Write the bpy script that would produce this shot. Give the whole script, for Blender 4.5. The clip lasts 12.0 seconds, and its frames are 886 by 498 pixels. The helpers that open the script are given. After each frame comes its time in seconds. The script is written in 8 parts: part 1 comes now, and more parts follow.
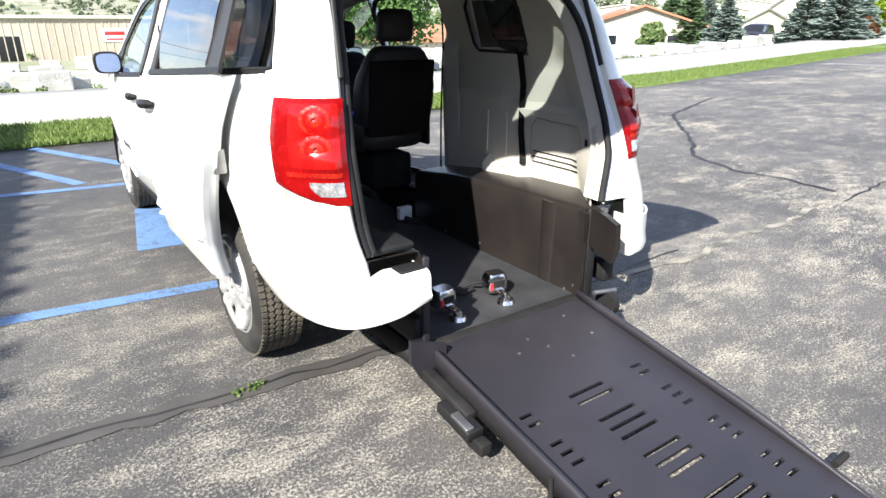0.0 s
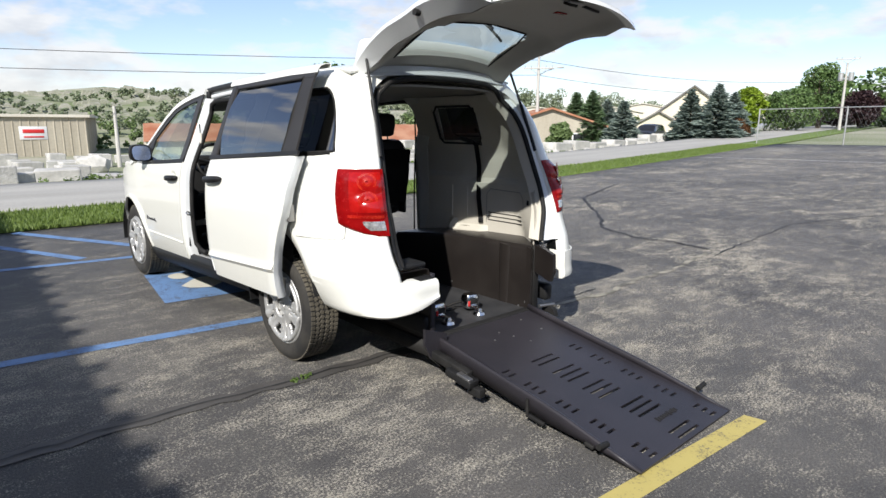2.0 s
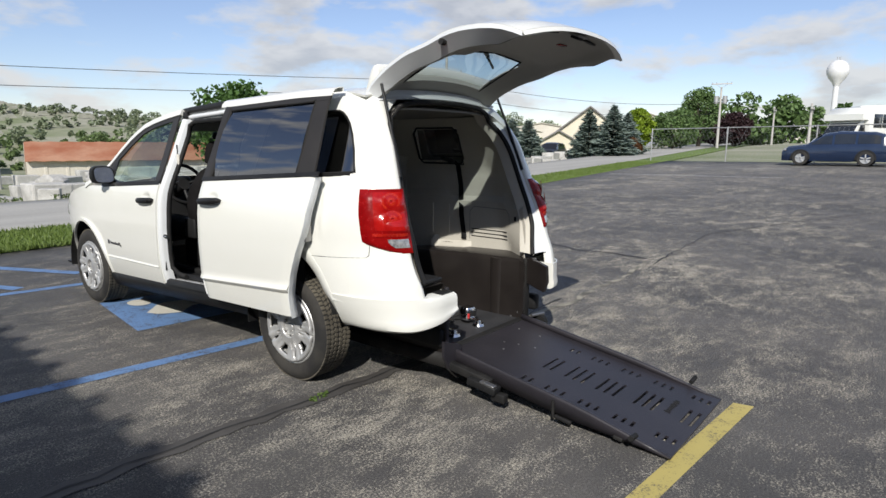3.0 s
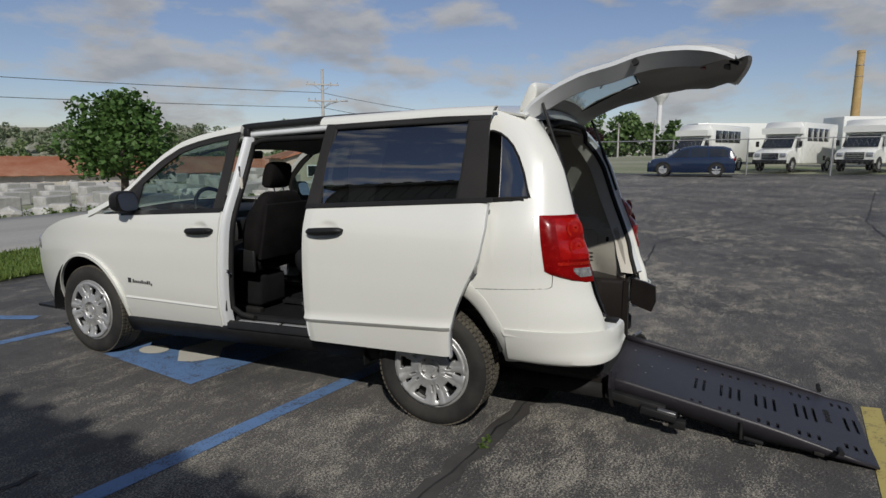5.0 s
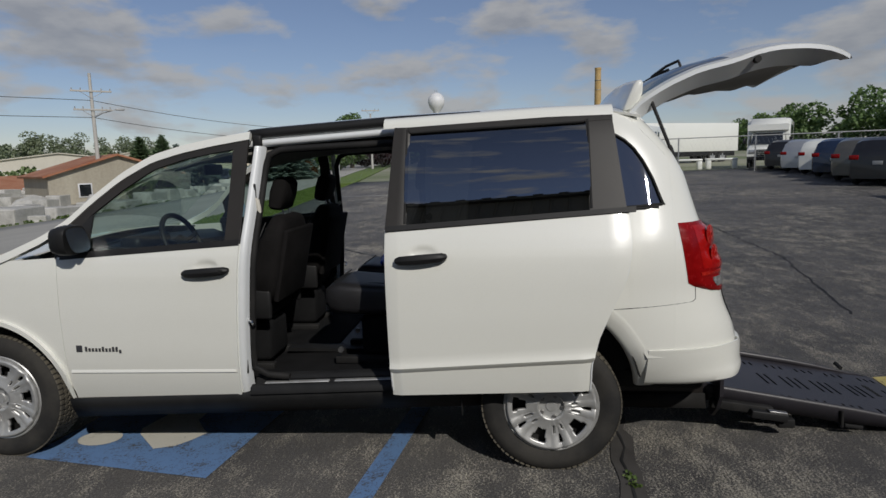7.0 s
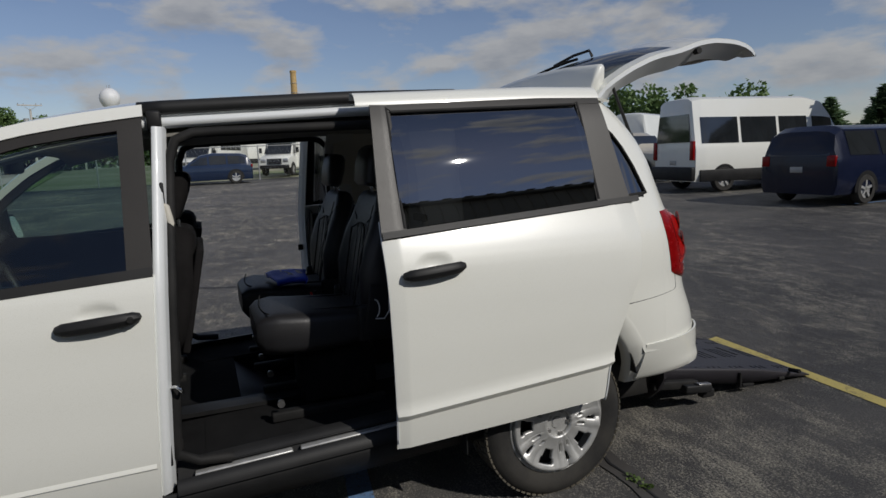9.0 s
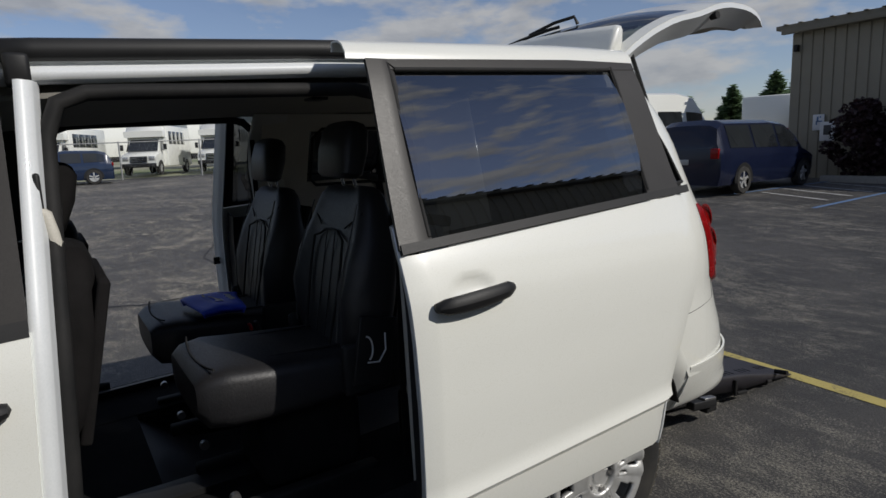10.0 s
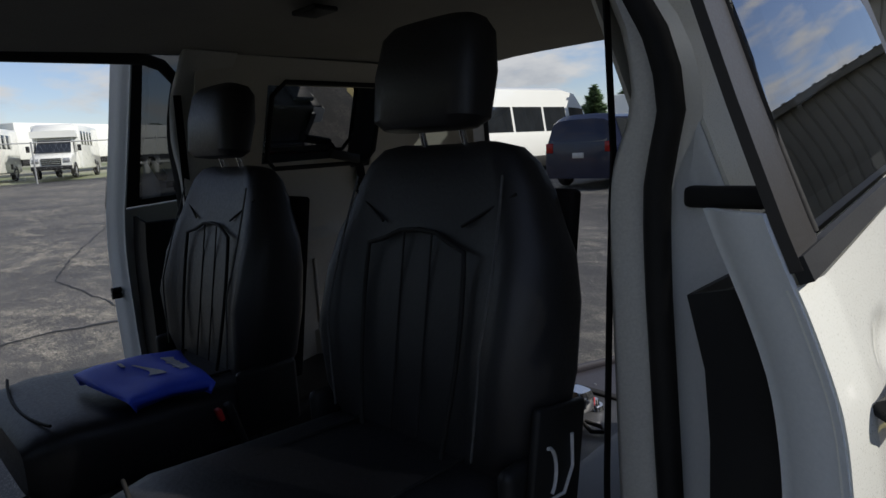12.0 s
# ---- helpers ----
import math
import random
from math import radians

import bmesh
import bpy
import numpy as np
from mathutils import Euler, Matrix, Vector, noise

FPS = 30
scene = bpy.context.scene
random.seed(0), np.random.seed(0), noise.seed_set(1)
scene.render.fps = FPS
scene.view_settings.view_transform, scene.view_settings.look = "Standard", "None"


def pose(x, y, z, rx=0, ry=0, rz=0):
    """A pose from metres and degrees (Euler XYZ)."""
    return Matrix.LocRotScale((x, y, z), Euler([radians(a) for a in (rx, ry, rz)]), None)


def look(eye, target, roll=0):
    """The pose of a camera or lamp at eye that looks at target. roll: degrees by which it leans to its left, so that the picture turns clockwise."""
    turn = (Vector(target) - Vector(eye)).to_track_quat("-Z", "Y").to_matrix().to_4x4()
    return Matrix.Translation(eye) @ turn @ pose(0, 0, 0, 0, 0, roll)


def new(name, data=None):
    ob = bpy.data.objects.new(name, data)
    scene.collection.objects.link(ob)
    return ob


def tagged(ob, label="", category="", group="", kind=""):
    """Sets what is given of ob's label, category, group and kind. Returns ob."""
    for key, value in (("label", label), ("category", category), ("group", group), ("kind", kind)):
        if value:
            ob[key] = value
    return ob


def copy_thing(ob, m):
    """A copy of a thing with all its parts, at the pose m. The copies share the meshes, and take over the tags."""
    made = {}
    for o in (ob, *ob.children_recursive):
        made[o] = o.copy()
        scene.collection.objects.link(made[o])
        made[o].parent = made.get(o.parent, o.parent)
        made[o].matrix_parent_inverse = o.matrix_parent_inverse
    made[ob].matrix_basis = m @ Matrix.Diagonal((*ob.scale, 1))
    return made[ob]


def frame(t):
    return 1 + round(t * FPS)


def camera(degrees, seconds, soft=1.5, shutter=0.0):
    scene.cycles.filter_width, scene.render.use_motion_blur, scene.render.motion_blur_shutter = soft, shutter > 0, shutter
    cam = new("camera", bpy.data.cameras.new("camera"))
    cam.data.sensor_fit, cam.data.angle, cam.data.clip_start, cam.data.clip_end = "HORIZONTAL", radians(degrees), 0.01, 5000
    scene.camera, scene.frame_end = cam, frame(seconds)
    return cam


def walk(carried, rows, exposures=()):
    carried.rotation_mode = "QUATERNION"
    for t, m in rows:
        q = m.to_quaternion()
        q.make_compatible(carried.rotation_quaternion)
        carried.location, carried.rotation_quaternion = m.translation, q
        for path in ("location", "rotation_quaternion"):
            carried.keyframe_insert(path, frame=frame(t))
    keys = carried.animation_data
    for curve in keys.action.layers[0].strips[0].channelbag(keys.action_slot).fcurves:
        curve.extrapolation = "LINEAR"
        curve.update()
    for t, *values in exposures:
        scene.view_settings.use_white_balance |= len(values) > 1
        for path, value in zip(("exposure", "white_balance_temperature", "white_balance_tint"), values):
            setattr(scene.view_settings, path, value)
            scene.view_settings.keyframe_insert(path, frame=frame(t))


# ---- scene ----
cam = camera(72.3, 12.0)
PATH = [
    (0, (-1.643, -2.773, 1.525), (-0.573, -1.234, 0.83), 0.1),
    (0.5, (-1.927, -3.021, 1.503), (-0.786, -1.488, 0.915), 0.1),
    (1, (-2.242, -3.252, 1.522), (-1.041, -1.734, 1.019), 0.4),
    (1.5, (-2.495, -3.444, 1.524), (-1.229, -1.957, 1.091), 0.4),
    (2, (-2.718, -3.525, 1.528), (-1.402, -2.073, 1.124), 0.3),
    (2.5, (-3.032, -3.448, 1.494), (-1.624, -2.077, 1.124), 0.3),
    (3, (-3.29, -3.174, 1.545), (-1.755, -1.939, 1.2), 0.3),
    (3.5, (-3.646, -2.8, 1.588), (-2.037, -1.66, 1.255), 0.2),
    (3.7, (-3.774, -2.635, 1.59), (-2.143, -1.523, 1.271), 0.2),
    (5.3, (-4.015, -1.327, 1.596), (-2.181, -0.585, 1.299), -0.1),
    (5.5, (-3.978, -1.173, 1.607), (-2.108, -0.525, 1.318), -0.4),
    (6, (-3.997, -0.719, 1.612), (-2.066, -0.279, 1.334), -0.8),
    (6.5, (-3.962, -0.249, 1.602), (-2.004, 0.047, 1.32), -1.1),
    (6.7, (-3.956, -0.059, 1.6), (-1.993, 0.201, 1.319), -1.3),
    (8.3, (-3.658, 1.199, 1.63), (-1.697, 0.931, 1.341), -1.4),
    (8.5, (-3.543, 1.287, 1.622), (-1.605, 0.886, 1.332), -1.4),
    (9, (-3.204, 1.434, 1.575), (-1.366, 0.705, 1.275), -2.0),
    (9.5, (-2.771, 1.549, 1.548), (-1.022, 0.63, 1.234), -2.2),
    (10, (-2.353, 1.544, 1.535), (-0.696, 0.473, 1.212), -2.3),
    (10.5, (-1.959, 1.535, 1.528), (-0.371, 0.364, 1.198), -2.4),
    (11, (-1.612, 1.54, 1.443), (-0.119, 0.248, 1.127), -1.9),
    (11.5, (-1.352, 1.494, 1.423), (0.068, 0.12, 1.112), -2.0),
    (12, (-1.182, 1.46, 1.425), (0.209, 0.062, 1.088), -3.2),
]
EXPOSURES = [(0, 1.5), (1, 1.0), (2, 0.5), (3, 0.12), (3.7, -0.22), (5.5, -0.75), (8.5, -0.85), (10, -0.6), (11, -0.35), (12, -0.1)]
walk(cam, [(t, look(eye, target, roll)) for t, eye, target, roll in PATH], EXPOSURES)

# ---- world, sun ----
SUN_EL, SUN_AZ = 37.5, -150.0
world = bpy.data.worlds.new("world")
scene.world = world
world.use_nodes = True
wn, wl = world.node_tree.nodes, world.node_tree.links
sky = wn.new("ShaderNodeTexSky")
sky.sky_type = "NISHITA"
sky.sun_disc = False
sky.sun_elevation = radians(SUN_EL)
sky.sun_rotation = radians(240)
sky.dust_density = 0.1
sky.air_density = 1.0
sky.ozone_density = 3.0
background = wn["Background"]
background.inputs["Strength"].default_value = 0.12
w_co = wn.new("ShaderNodeTexCoord")
w_sep = wn.new("ShaderNodeSeparateXYZ")
wl.new(w_co.outputs["Generated"], w_sep.inputs[0])


def w_math(op, a, b):
    n = wn.new("ShaderNodeMath")
    n.operation = op
    for i, v in enumerate((a, b)):
        if isinstance(v, (int, float)):
            n.inputs[i].default_value = v
        else:
            wl.new(v, n.inputs[i])
    return n.outputs[0]


w_flat = wn.new("ShaderNodeMapping")
w_flat.inputs["Scale"].default_value = (1.0, 1.0, 2.7)
wl.new(w_co.outputs["Generated"], w_flat.inputs[0])


def w_noise(scale, detail, rough, dist, shift):
    n = wn.new("ShaderNodeTexNoise")
    for k, v in (("Scale", scale), ("Detail", detail), ("Roughness", rough), ("Distortion", dist)):
        n.inputs[k].default_value = v
    m = wn.new("ShaderNodeMapping")
    m.inputs["Location"].default_value = shift
    wl.new(w_flat.outputs[0], m.inputs[0])
    wl.new(m.outputs[0], n.inputs["Vector"])
    return n.outputs["Fac"]


def w_ramp(fac, stops):
    r = wn.new("ShaderNodeValToRGB")
    for e, (p, c) in zip(r.color_ramp.elements, stops):
        e.position, e.color = p, (c, c, c, 1)
    wl.new(fac, r.inputs[0])
    return r.outputs[0]


def w_mix(fac, a, b):
    x = wn.new("ShaderNodeMix")
    x.data_type = "RGBA"
    for i, v in ((0, fac), (6, a), (7, b)):
        if isinstance(v, tuple):
            x.inputs[i].default_value = (*v, 1)
        else:
            wl.new(v, x.inputs[i])
    return x.outputs[2]


# cumulus heaps, denser towards the horizon, with grey undersides
w_heap = w_noise(6.6, 10.0, 0.53, 0.10, (3.1, 0.4, 0.0))
w_low = w_math("MULTIPLY", w_math("SUBTRACT", 0.55, w_math("MAXIMUM", w_sep.outputs["Z"], 0.0)), 0.10)
w_mask = w_ramp(w_math("ADD", w_heap, w_low), ((0.505, 0.08), (0.635, 0.84)))
w_shade = w_ramp(w_noise(6.6, 5.0, 0.55, 0.10, (3.1, 0.4, 0.05)), ((0.50, 0.0), (0.68, 1.0)))
w_cloud = w_mix(w_shade, (5.7, 5.65, 5.6), (3.9, 4.0, 4.25))
w_tint = wn.new("ShaderNodeMix")
w_tint.data_type, w_tint.blend_type = "RGBA", "MULTIPLY"
w_tint.inputs[0].default_value = 1.0
wl.new(sky.outputs[0], w_tint.inputs[6])
w_tint.inputs[7].default_value = (0.95, 0.90, 0.98, 1)
wl.new(w_mix(w_mask, w_tint.outputs[2], w_cloud), background.inputs["Color"])

sun = new("sun", bpy.data.lights.new("sun", "SUN"))
sun.data.energy, sun.data.angle, sun.data.color = 4.6, radians(0.6), (1.0, 0.96, 0.90)
sun_dir = Vector((math.cos(radians(SUN_EL)) * math.cos(radians(SUN_AZ)), math.cos(radians(SUN_EL)) * math.sin(radians(SUN_AZ)), math.sin(radians(SUN_EL))))
sun.matrix_world = look(sun_dir * 60, (0, 0, 0))


# ---- materials ----
def nodes_of(name):
    m = bpy.data.materials.new(name)
    m.use_nodes = True
    return m, m.node_tree.nodes, m.node_tree.links, m.node_tree.nodes["Principled BSDF"]


def ramp_of(n, l, fac, stops):
    r = n.new("ShaderNodeValToRGB")
    while len(r.color_ramp.elements) < len(stops):
        r.color_ramp.elements.new(0.5)
    for e, (p, c) in zip(r.color_ramp.elements, stops):
        e.position = p
        e.color = (*c, 1) if len(c) == 3 else c
    l.new(fac, r.inputs[0])
    return r.outputs[0]


def noise_of(n, l, scale, detail=6, rough=0.6, stretch=None, coords="Object"):
    tc = n.new("ShaderNodeTexCoord")
    out = tc.outputs[coords]
    if stretch:
        mp = n.new("ShaderNodeMapping")
        mp.inputs["Scale"].default_value = stretch
        l.new(out, mp.inputs[0])
        out = mp.outputs[0]
    t = n.new("ShaderNodeTexNoise")
    t.inputs["Scale"].default_value, t.inputs["Detail"].default_value, t.inputs["Roughness"].default_value = scale, detail, rough
    l.new(out, t.inputs["Vector"])
    return t.outputs["Fac"]


def mixed(n, l, fac, a, b, mode="MIX"):
    x = n.new("ShaderNodeMix")
    x.data_type, x.blend_type = "RGBA", mode
    for i, v in ((0, fac), (6, a), (7, b)):
        if isinstance(v, (int, float)):
            x.inputs[i].default_value = v
        elif isinstance(v, tuple):
            x.inputs[i].default_value = (*v, 1) if len(v) == 3 else v
        else:
            l.new(v, x.inputs[i])
    return x.outputs[2]


def bumped(n, l, b, height, strength, dist):
    k = n.new("ShaderNodeBump")
    k.inputs["Strength"].default_value, k.inputs["Distance"].default_value = strength, dist
    l.new(height, k.inputs["Height"])
    l.new(k.outputs[0], b.inputs["Normal"])


def stuff_mat(name, c1, c2, scale, rough=0.6, metal=0.0, fine=60, bump=0.2, dist=0.01, spec=0.5, coat=0.0, stretch=None, vary=0.0):
    """Two-scale variation between two colours, with fine relief."""
    m, n, l, b = nodes_of(name)
    big = noise_of(n, l, scale, stretch=stretch)
    small = noise_of(n, l, fine, 4)
    f = ramp_of(n, l, big, [(0.35, (0, 0, 0)), (0.65, (1, 1, 1))])
    col = mixed(n, l, f, c1, c2)
    col = mixed(n, l, 0.25, col, small, "OVERLAY")
    if vary:
        oi = n.new("ShaderNodeObjectInfo")
        col = mixed(n, l, vary, col, ramp_of(n, l, oi.outputs["Random"], [(0, (0.35, 0.35, 0.35)), (1, (0.75, 0.75, 0.75))]), "OVERLAY")
    l.new(col, b.inputs["Base Color"])
    l.new(ramp_of(n, l, small, [(0.3, (rough - 0.06,) * 3), (0.7, (min(1, rough + 0.08),) * 3)]), b.inputs["Roughness"])
    b.inputs["Metallic"].default_value, b.inputs["Specular IOR Level"].default_value, b.inputs["Coat Weight"].default_value = metal, spec, coat
    b.inputs["Coat Roughness"].default_value = 0.04
    if bump:
        bumped(n, l, b, small, bump, dist)
    return m


def glass_mat(name, tint, base=0.05):
    """Thin glass: clear through, with a sheen that grows at grazing angles."""
    m, n, l, b = nodes_of(name)
    n.remove(b)
    tr = n.new("ShaderNodeBsdfTransparent")
    tr.inputs[0].default_value = (*tint, 1)
    gl = n.new("ShaderNodeBsdfGlossy")
    gl.inputs["Roughness"].default_value = 0.012
    lw = n.new("ShaderNodeLayerWeight")
    lw.inputs["Blend"].default_value = 0.5
    pw = n.new("ShaderNodeMath")
    pw.operation = "POWER"
    pw.inputs[1].default_value = 4.0
    l.new(lw.outputs["Facing"], pw.inputs[0])
    mr = n.new("ShaderNodeMapRange")
    mr.inputs["To Min"].default_value, mr.inputs["To Max"].default_value = base, 1.0
    l.new(pw.outputs[0], mr.inputs["Value"])
    mx = n.new("ShaderNodeMixShader")
    l.new(mr.outputs[0], mx.inputs[0])
    l.new(tr.outputs[0], mx.inputs[1])
    l.new(gl.outputs[0], mx.inputs[2])
    l.new(mx.outputs[0], n["Material Output"].inputs["Surface"])
    return m


def asphalt_mat():
    """Sealed asphalt worn through in ragged patches to pale aggregate."""
    m, n, l, b = nodes_of("worn_asphalt")
    big = noise_of(n, l, 0.40, 6, 0.60, (0.8, 1.2, 1))
    mid = noise_of(n, l, 2.8, 15, 0.82, (0.75, 1.3, 1))
    blot = noise_of(n, l, 0.50, 10, 0.66, (1.2, 0.8, 1))
    grit = noise_of(n, l, 240, 2, 0.6)
    chips = noise_of(n, l, 85, 4, 0.8)
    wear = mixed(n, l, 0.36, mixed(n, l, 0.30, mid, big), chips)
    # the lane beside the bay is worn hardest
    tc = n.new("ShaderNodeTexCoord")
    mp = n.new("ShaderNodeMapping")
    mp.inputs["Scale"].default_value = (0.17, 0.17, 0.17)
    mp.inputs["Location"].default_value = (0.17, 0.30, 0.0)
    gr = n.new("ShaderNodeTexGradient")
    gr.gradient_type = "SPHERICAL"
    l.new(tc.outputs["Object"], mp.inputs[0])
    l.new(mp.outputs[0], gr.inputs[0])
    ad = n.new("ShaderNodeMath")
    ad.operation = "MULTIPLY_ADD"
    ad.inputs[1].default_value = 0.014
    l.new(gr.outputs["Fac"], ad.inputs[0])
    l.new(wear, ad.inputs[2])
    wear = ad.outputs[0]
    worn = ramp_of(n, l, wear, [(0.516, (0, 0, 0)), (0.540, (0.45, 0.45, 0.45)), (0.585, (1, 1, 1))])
    speck = ramp_of(n, l, chips, [(0.43, (0, 0, 0)), (0.57, (1, 1, 1))])
    fine = ramp_of(n, l, grit, [(0.40, (0, 0, 0)), (0.60, (1, 1, 1))])
    seal = mixed(n, l, ramp_of(n, l, blot, [(0.42, (0, 0, 0)), (0.58, (1, 1, 1))]), (0.047, 0.045, 0.047), (0.108, 0.101, 0.096))
    seal = mixed(n, l, mixed(n, l, 0.5, speck, fine), mixed(n, l, 0.65, seal, (0.018, 0.018, 0.018)), mixed(n, l, 0.22, seal, (0.30, 0.29, 0.26)))
    stone = mixed(n, l, mixed(n, l, 0.5, fine, speck), (0.10, 0.094, 0.078), (0.52, 0.485, 0.40))
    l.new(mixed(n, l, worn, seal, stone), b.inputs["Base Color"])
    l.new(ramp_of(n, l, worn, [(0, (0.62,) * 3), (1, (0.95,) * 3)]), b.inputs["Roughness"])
    b.inputs["Diffuse Roughness"].default_value = 0.9
    b.inputs["Specular IOR Level"].default_value = 0.35
    bumped(n, l, b, mixed(n, l, 0.5, fine, speck), 0.7, 0.006)
    return m


def paint_mat(name, colour, wear=0.5):
    """Road paint, worn through in specks."""
    m, n, l, b = nodes_of(name)
    a = noise_of(n, l, 6, 8, 0.75)
    s = noise_of(n, l, 70, 4, 0.7)
    f = ramp_of(n, l, mixed(n, l, 0.5, a, s), [(wear - 0.04, (0, 0, 0)), (wear + 0.06, (1, 1, 1))])
    col = mixed(n, l, f, (0.07, 0.07, 0.07), mixed(n, l, a, tuple(c * 0.8 for c in colour), colour))
    l.new(col, b.inputs["Base Color"])
    b.inputs["Roughness"].default_value = 0.7
    bumped(n, l, b, s, 0.4, 0.004)
    return m


M = {}
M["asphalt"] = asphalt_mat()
M["grass"] = stuff_mat("mown_grass", (0.095, 0.15, 0.025), (0.15, 0.21, 0.045), 0.9, 0.9, fine=30, bump=0.8, dist=0.03)
M["field"] = stuff_mat("rough_ground", (0.13, 0.165, 0.06), (0.36, 0.34, 0.27), 0.05, 0.95, fine=4, bump=0.5, dist=0.1)
M["gravel"] = stuff_mat("pale_gravel", (0.30, 0.29, 0.26), (0.42, 0.40, 0.36), 0.7, 0.95, fine=25, bump=0.6, dist=0.02)
M["concrete"] = stuff_mat("pale_concrete", (0.31, 0.30, 0.27), (0.39, 0.375, 0.34), 0.35, 0.85, fine=14, bump=0.2, stretch=(0.3, 2, 1))
M["blue_paint"] = paint_mat("blue_line_paint", (0.13, 0.24, 0.44), 0.43)
M["yellow_paint"] = paint_mat("yellow_line_paint", (0.50, 0.41, 0.13), 0.41)
M["white_paint"] = paint_mat("white_line_paint", (0.62, 0.62, 0.60), 0.44)
M["white_sym"] = paint_mat("white_symbol_paint", (0.62, 0.60, 0.52), 0.36)
M["tar"] = stuff_mat("crack_tar", (0.012, 0.012, 0.013), (0.03, 0.03, 0.03), 3, 0.7)
M["sealed"] = stuff_mat("joint_sealant", (0.045, 0.042, 0.039), (0.075, 0.070, 0.064), 2, 0.7, fine=160, bump=0.3, dist=0.003)
M["sand"] = stuff_mat("crack_sand", (0.10, 0.095, 0.08), (0.30, 0.28, 0.22), 5, 0.95)
M["white"] = stuff_mat("white_car_paint", (0.79, 0.79, 0.725), (0.81, 0.81, 0.75), 0.8, 0.30, fine=400, bump=0, coat=0.8)
M["white_in"] = stuff_mat("white_jamb_paint", (0.70, 0.72, 0.72), (0.74, 0.76, 0.76), 3, 0.4, fine=200, bump=0, coat=0.3)
M["plastic"] = stuff_mat("black_plastic", (0.012, 0.012, 0.0125), (0.020, 0.020, 0.020), 4, 0.5, fine=350, bump=0.1, dist=0.001, spec=0.28)
M["pillar"] = stuff_mat("satin_black_film", (0.026, 0.024, 0.022), (0.034, 0.031, 0.028), 3, 0.40, fine=300, bump=0.0, spec=0.28)
M["rubber"] = stuff_mat("black_rubber", (0.012, 0.012, 0.012), (0.022, 0.021, 0.02), 8, 0.7, fine=150, bump=0.15, dist=0.001, spec=0.25)
M["tread"] = stuff_mat("dusty_tread_rubber", (0.075, 0.068, 0.055), (0.15, 0.135, 0.105), 6, 0.9, fine=90, bump=0.3, dist=0.002, spec=0.2)
M["tyre"] = stuff_mat("dusty_tyre_rubber", (0.016, 0.0155, 0.015), (0.038, 0.035, 0.030), 6, 0.85, fine=90, bump=0.3, dist=0.002)
M["alloy"] = stuff_mat("silver_wheel_paint", (0.50, 0.50, 0.49), (0.58, 0.58, 0.565), 4, 0.42, 0.55, fine=30, bump=0)
M["chrome"] = stuff_mat("bright_metal", (0.62, 0.62, 0.62), (0.72, 0.72, 0.72), 10, 0.15, 1.0, fine=200, bump=0)
M["steel"] = stuff_mat("dull_steel", (0.30, 0.30, 0.30), (0.42, 0.41, 0.40), 10, 0.4, 0.9, fine=200, bump=0.1, dist=0.001)
M["ramp"] = stuff_mat("brown_black_coated_steel", (0.020, 0.0185, 0.0225), (0.030, 0.027, 0.032), 2.5, 0.42, 0.0, fine=260, bump=0.25, dist=0.002)
M["mat_floor"] = stuff_mat("speckled_rubber_floor", (0.030, 0.031, 0.033), (0.05, 0.05, 0.052), 5, 0.5, fine=160, bump=0.5, dist=0.003)
M["carpet"] = stuff_mat("black_carpet", (0.009, 0.009, 0.0095), (0.015, 0.015, 0.0155), 5, 0.95, fine=240, bump=0.6, dist=0.004, spec=0.1)
M["beige"] = stuff_mat("beige_trim_plastic", (0.50, 0.475, 0.41), (0.55, 0.52, 0.45), 1.5, 0.6, fine=300, bump=0.15, dist=0.001)
M["headliner"] = stuff_mat("grey_beige_headliner", (0.27, 0.26, 0.23), (0.31, 0.295, 0.26), 2, 0.95, fine=250, bump=0.2, dist=0.002)
M["channel"] = stuff_mat("dark_coated_steel", (0.014, 0.0115, 0.0105), (0.022, 0.0185, 0.0165), 3, 0.34, fine=300, bump=0.12, dist=0.001, spec=0.5)
M["hatch_trim"] = stuff_mat("grey_beige_hatch_trim", (0.39, 0.378, 0.345), (0.44, 0.425, 0.385), 2, 0.6, fine=250, bump=0.1, dist=0.001)
M["leather"] = stuff_mat("black_seat_leather", (0.014, 0.0135, 0.0145), (0.024, 0.0235, 0.025), 3, 0.48, fine=130, bump=0.3, dist=0.002)
M["stitch"] = stuff_mat("grey_stitching", (0.06, 0.06, 0.06), (0.09, 0.09, 0.09), 40, 0.8, bump=0)
M["fabric"] = stuff_mat("black_seat_fabric", (0.008, 0.0075, 0.0075), (0.014, 0.013, 0.013), 6, 0.9, fine=260, bump=0.5, dist=0.003, spec=0.10)
M["bag"] = stuff_mat("blue_bag_fabric", (0.030, 0.075, 0.72), (0.045, 0.11, 0.85), 5, 0.5, fine=300, bump=0.4, dist=0.002)
M["red_lens"] = stuff_mat("red_lamp_lens", (0.20, 0.002, 0.003), (0.26, 0.004, 0.004), 9, 0.22, fine=40, bump=0.05, dist=0.003, coat=0.05, spec=0.25)
M["red_panel"] = stuff_mat("bright_red_lens", (0.30, 0.004, 0.004), (0.40, 0.008, 0.006), 14, 0.16, fine=60, bump=0.2, dist=0.003, coat=0.3, spec=0.4)
M["red_bright"] = stuff_mat("orange_red_reflector", (0.34, 0.006, 0.005), (0.48, 0.022, 0.008), 22, 0.25, fine=90, bump=0.5, dist=0.004, coat=0.2, spec=0.4)
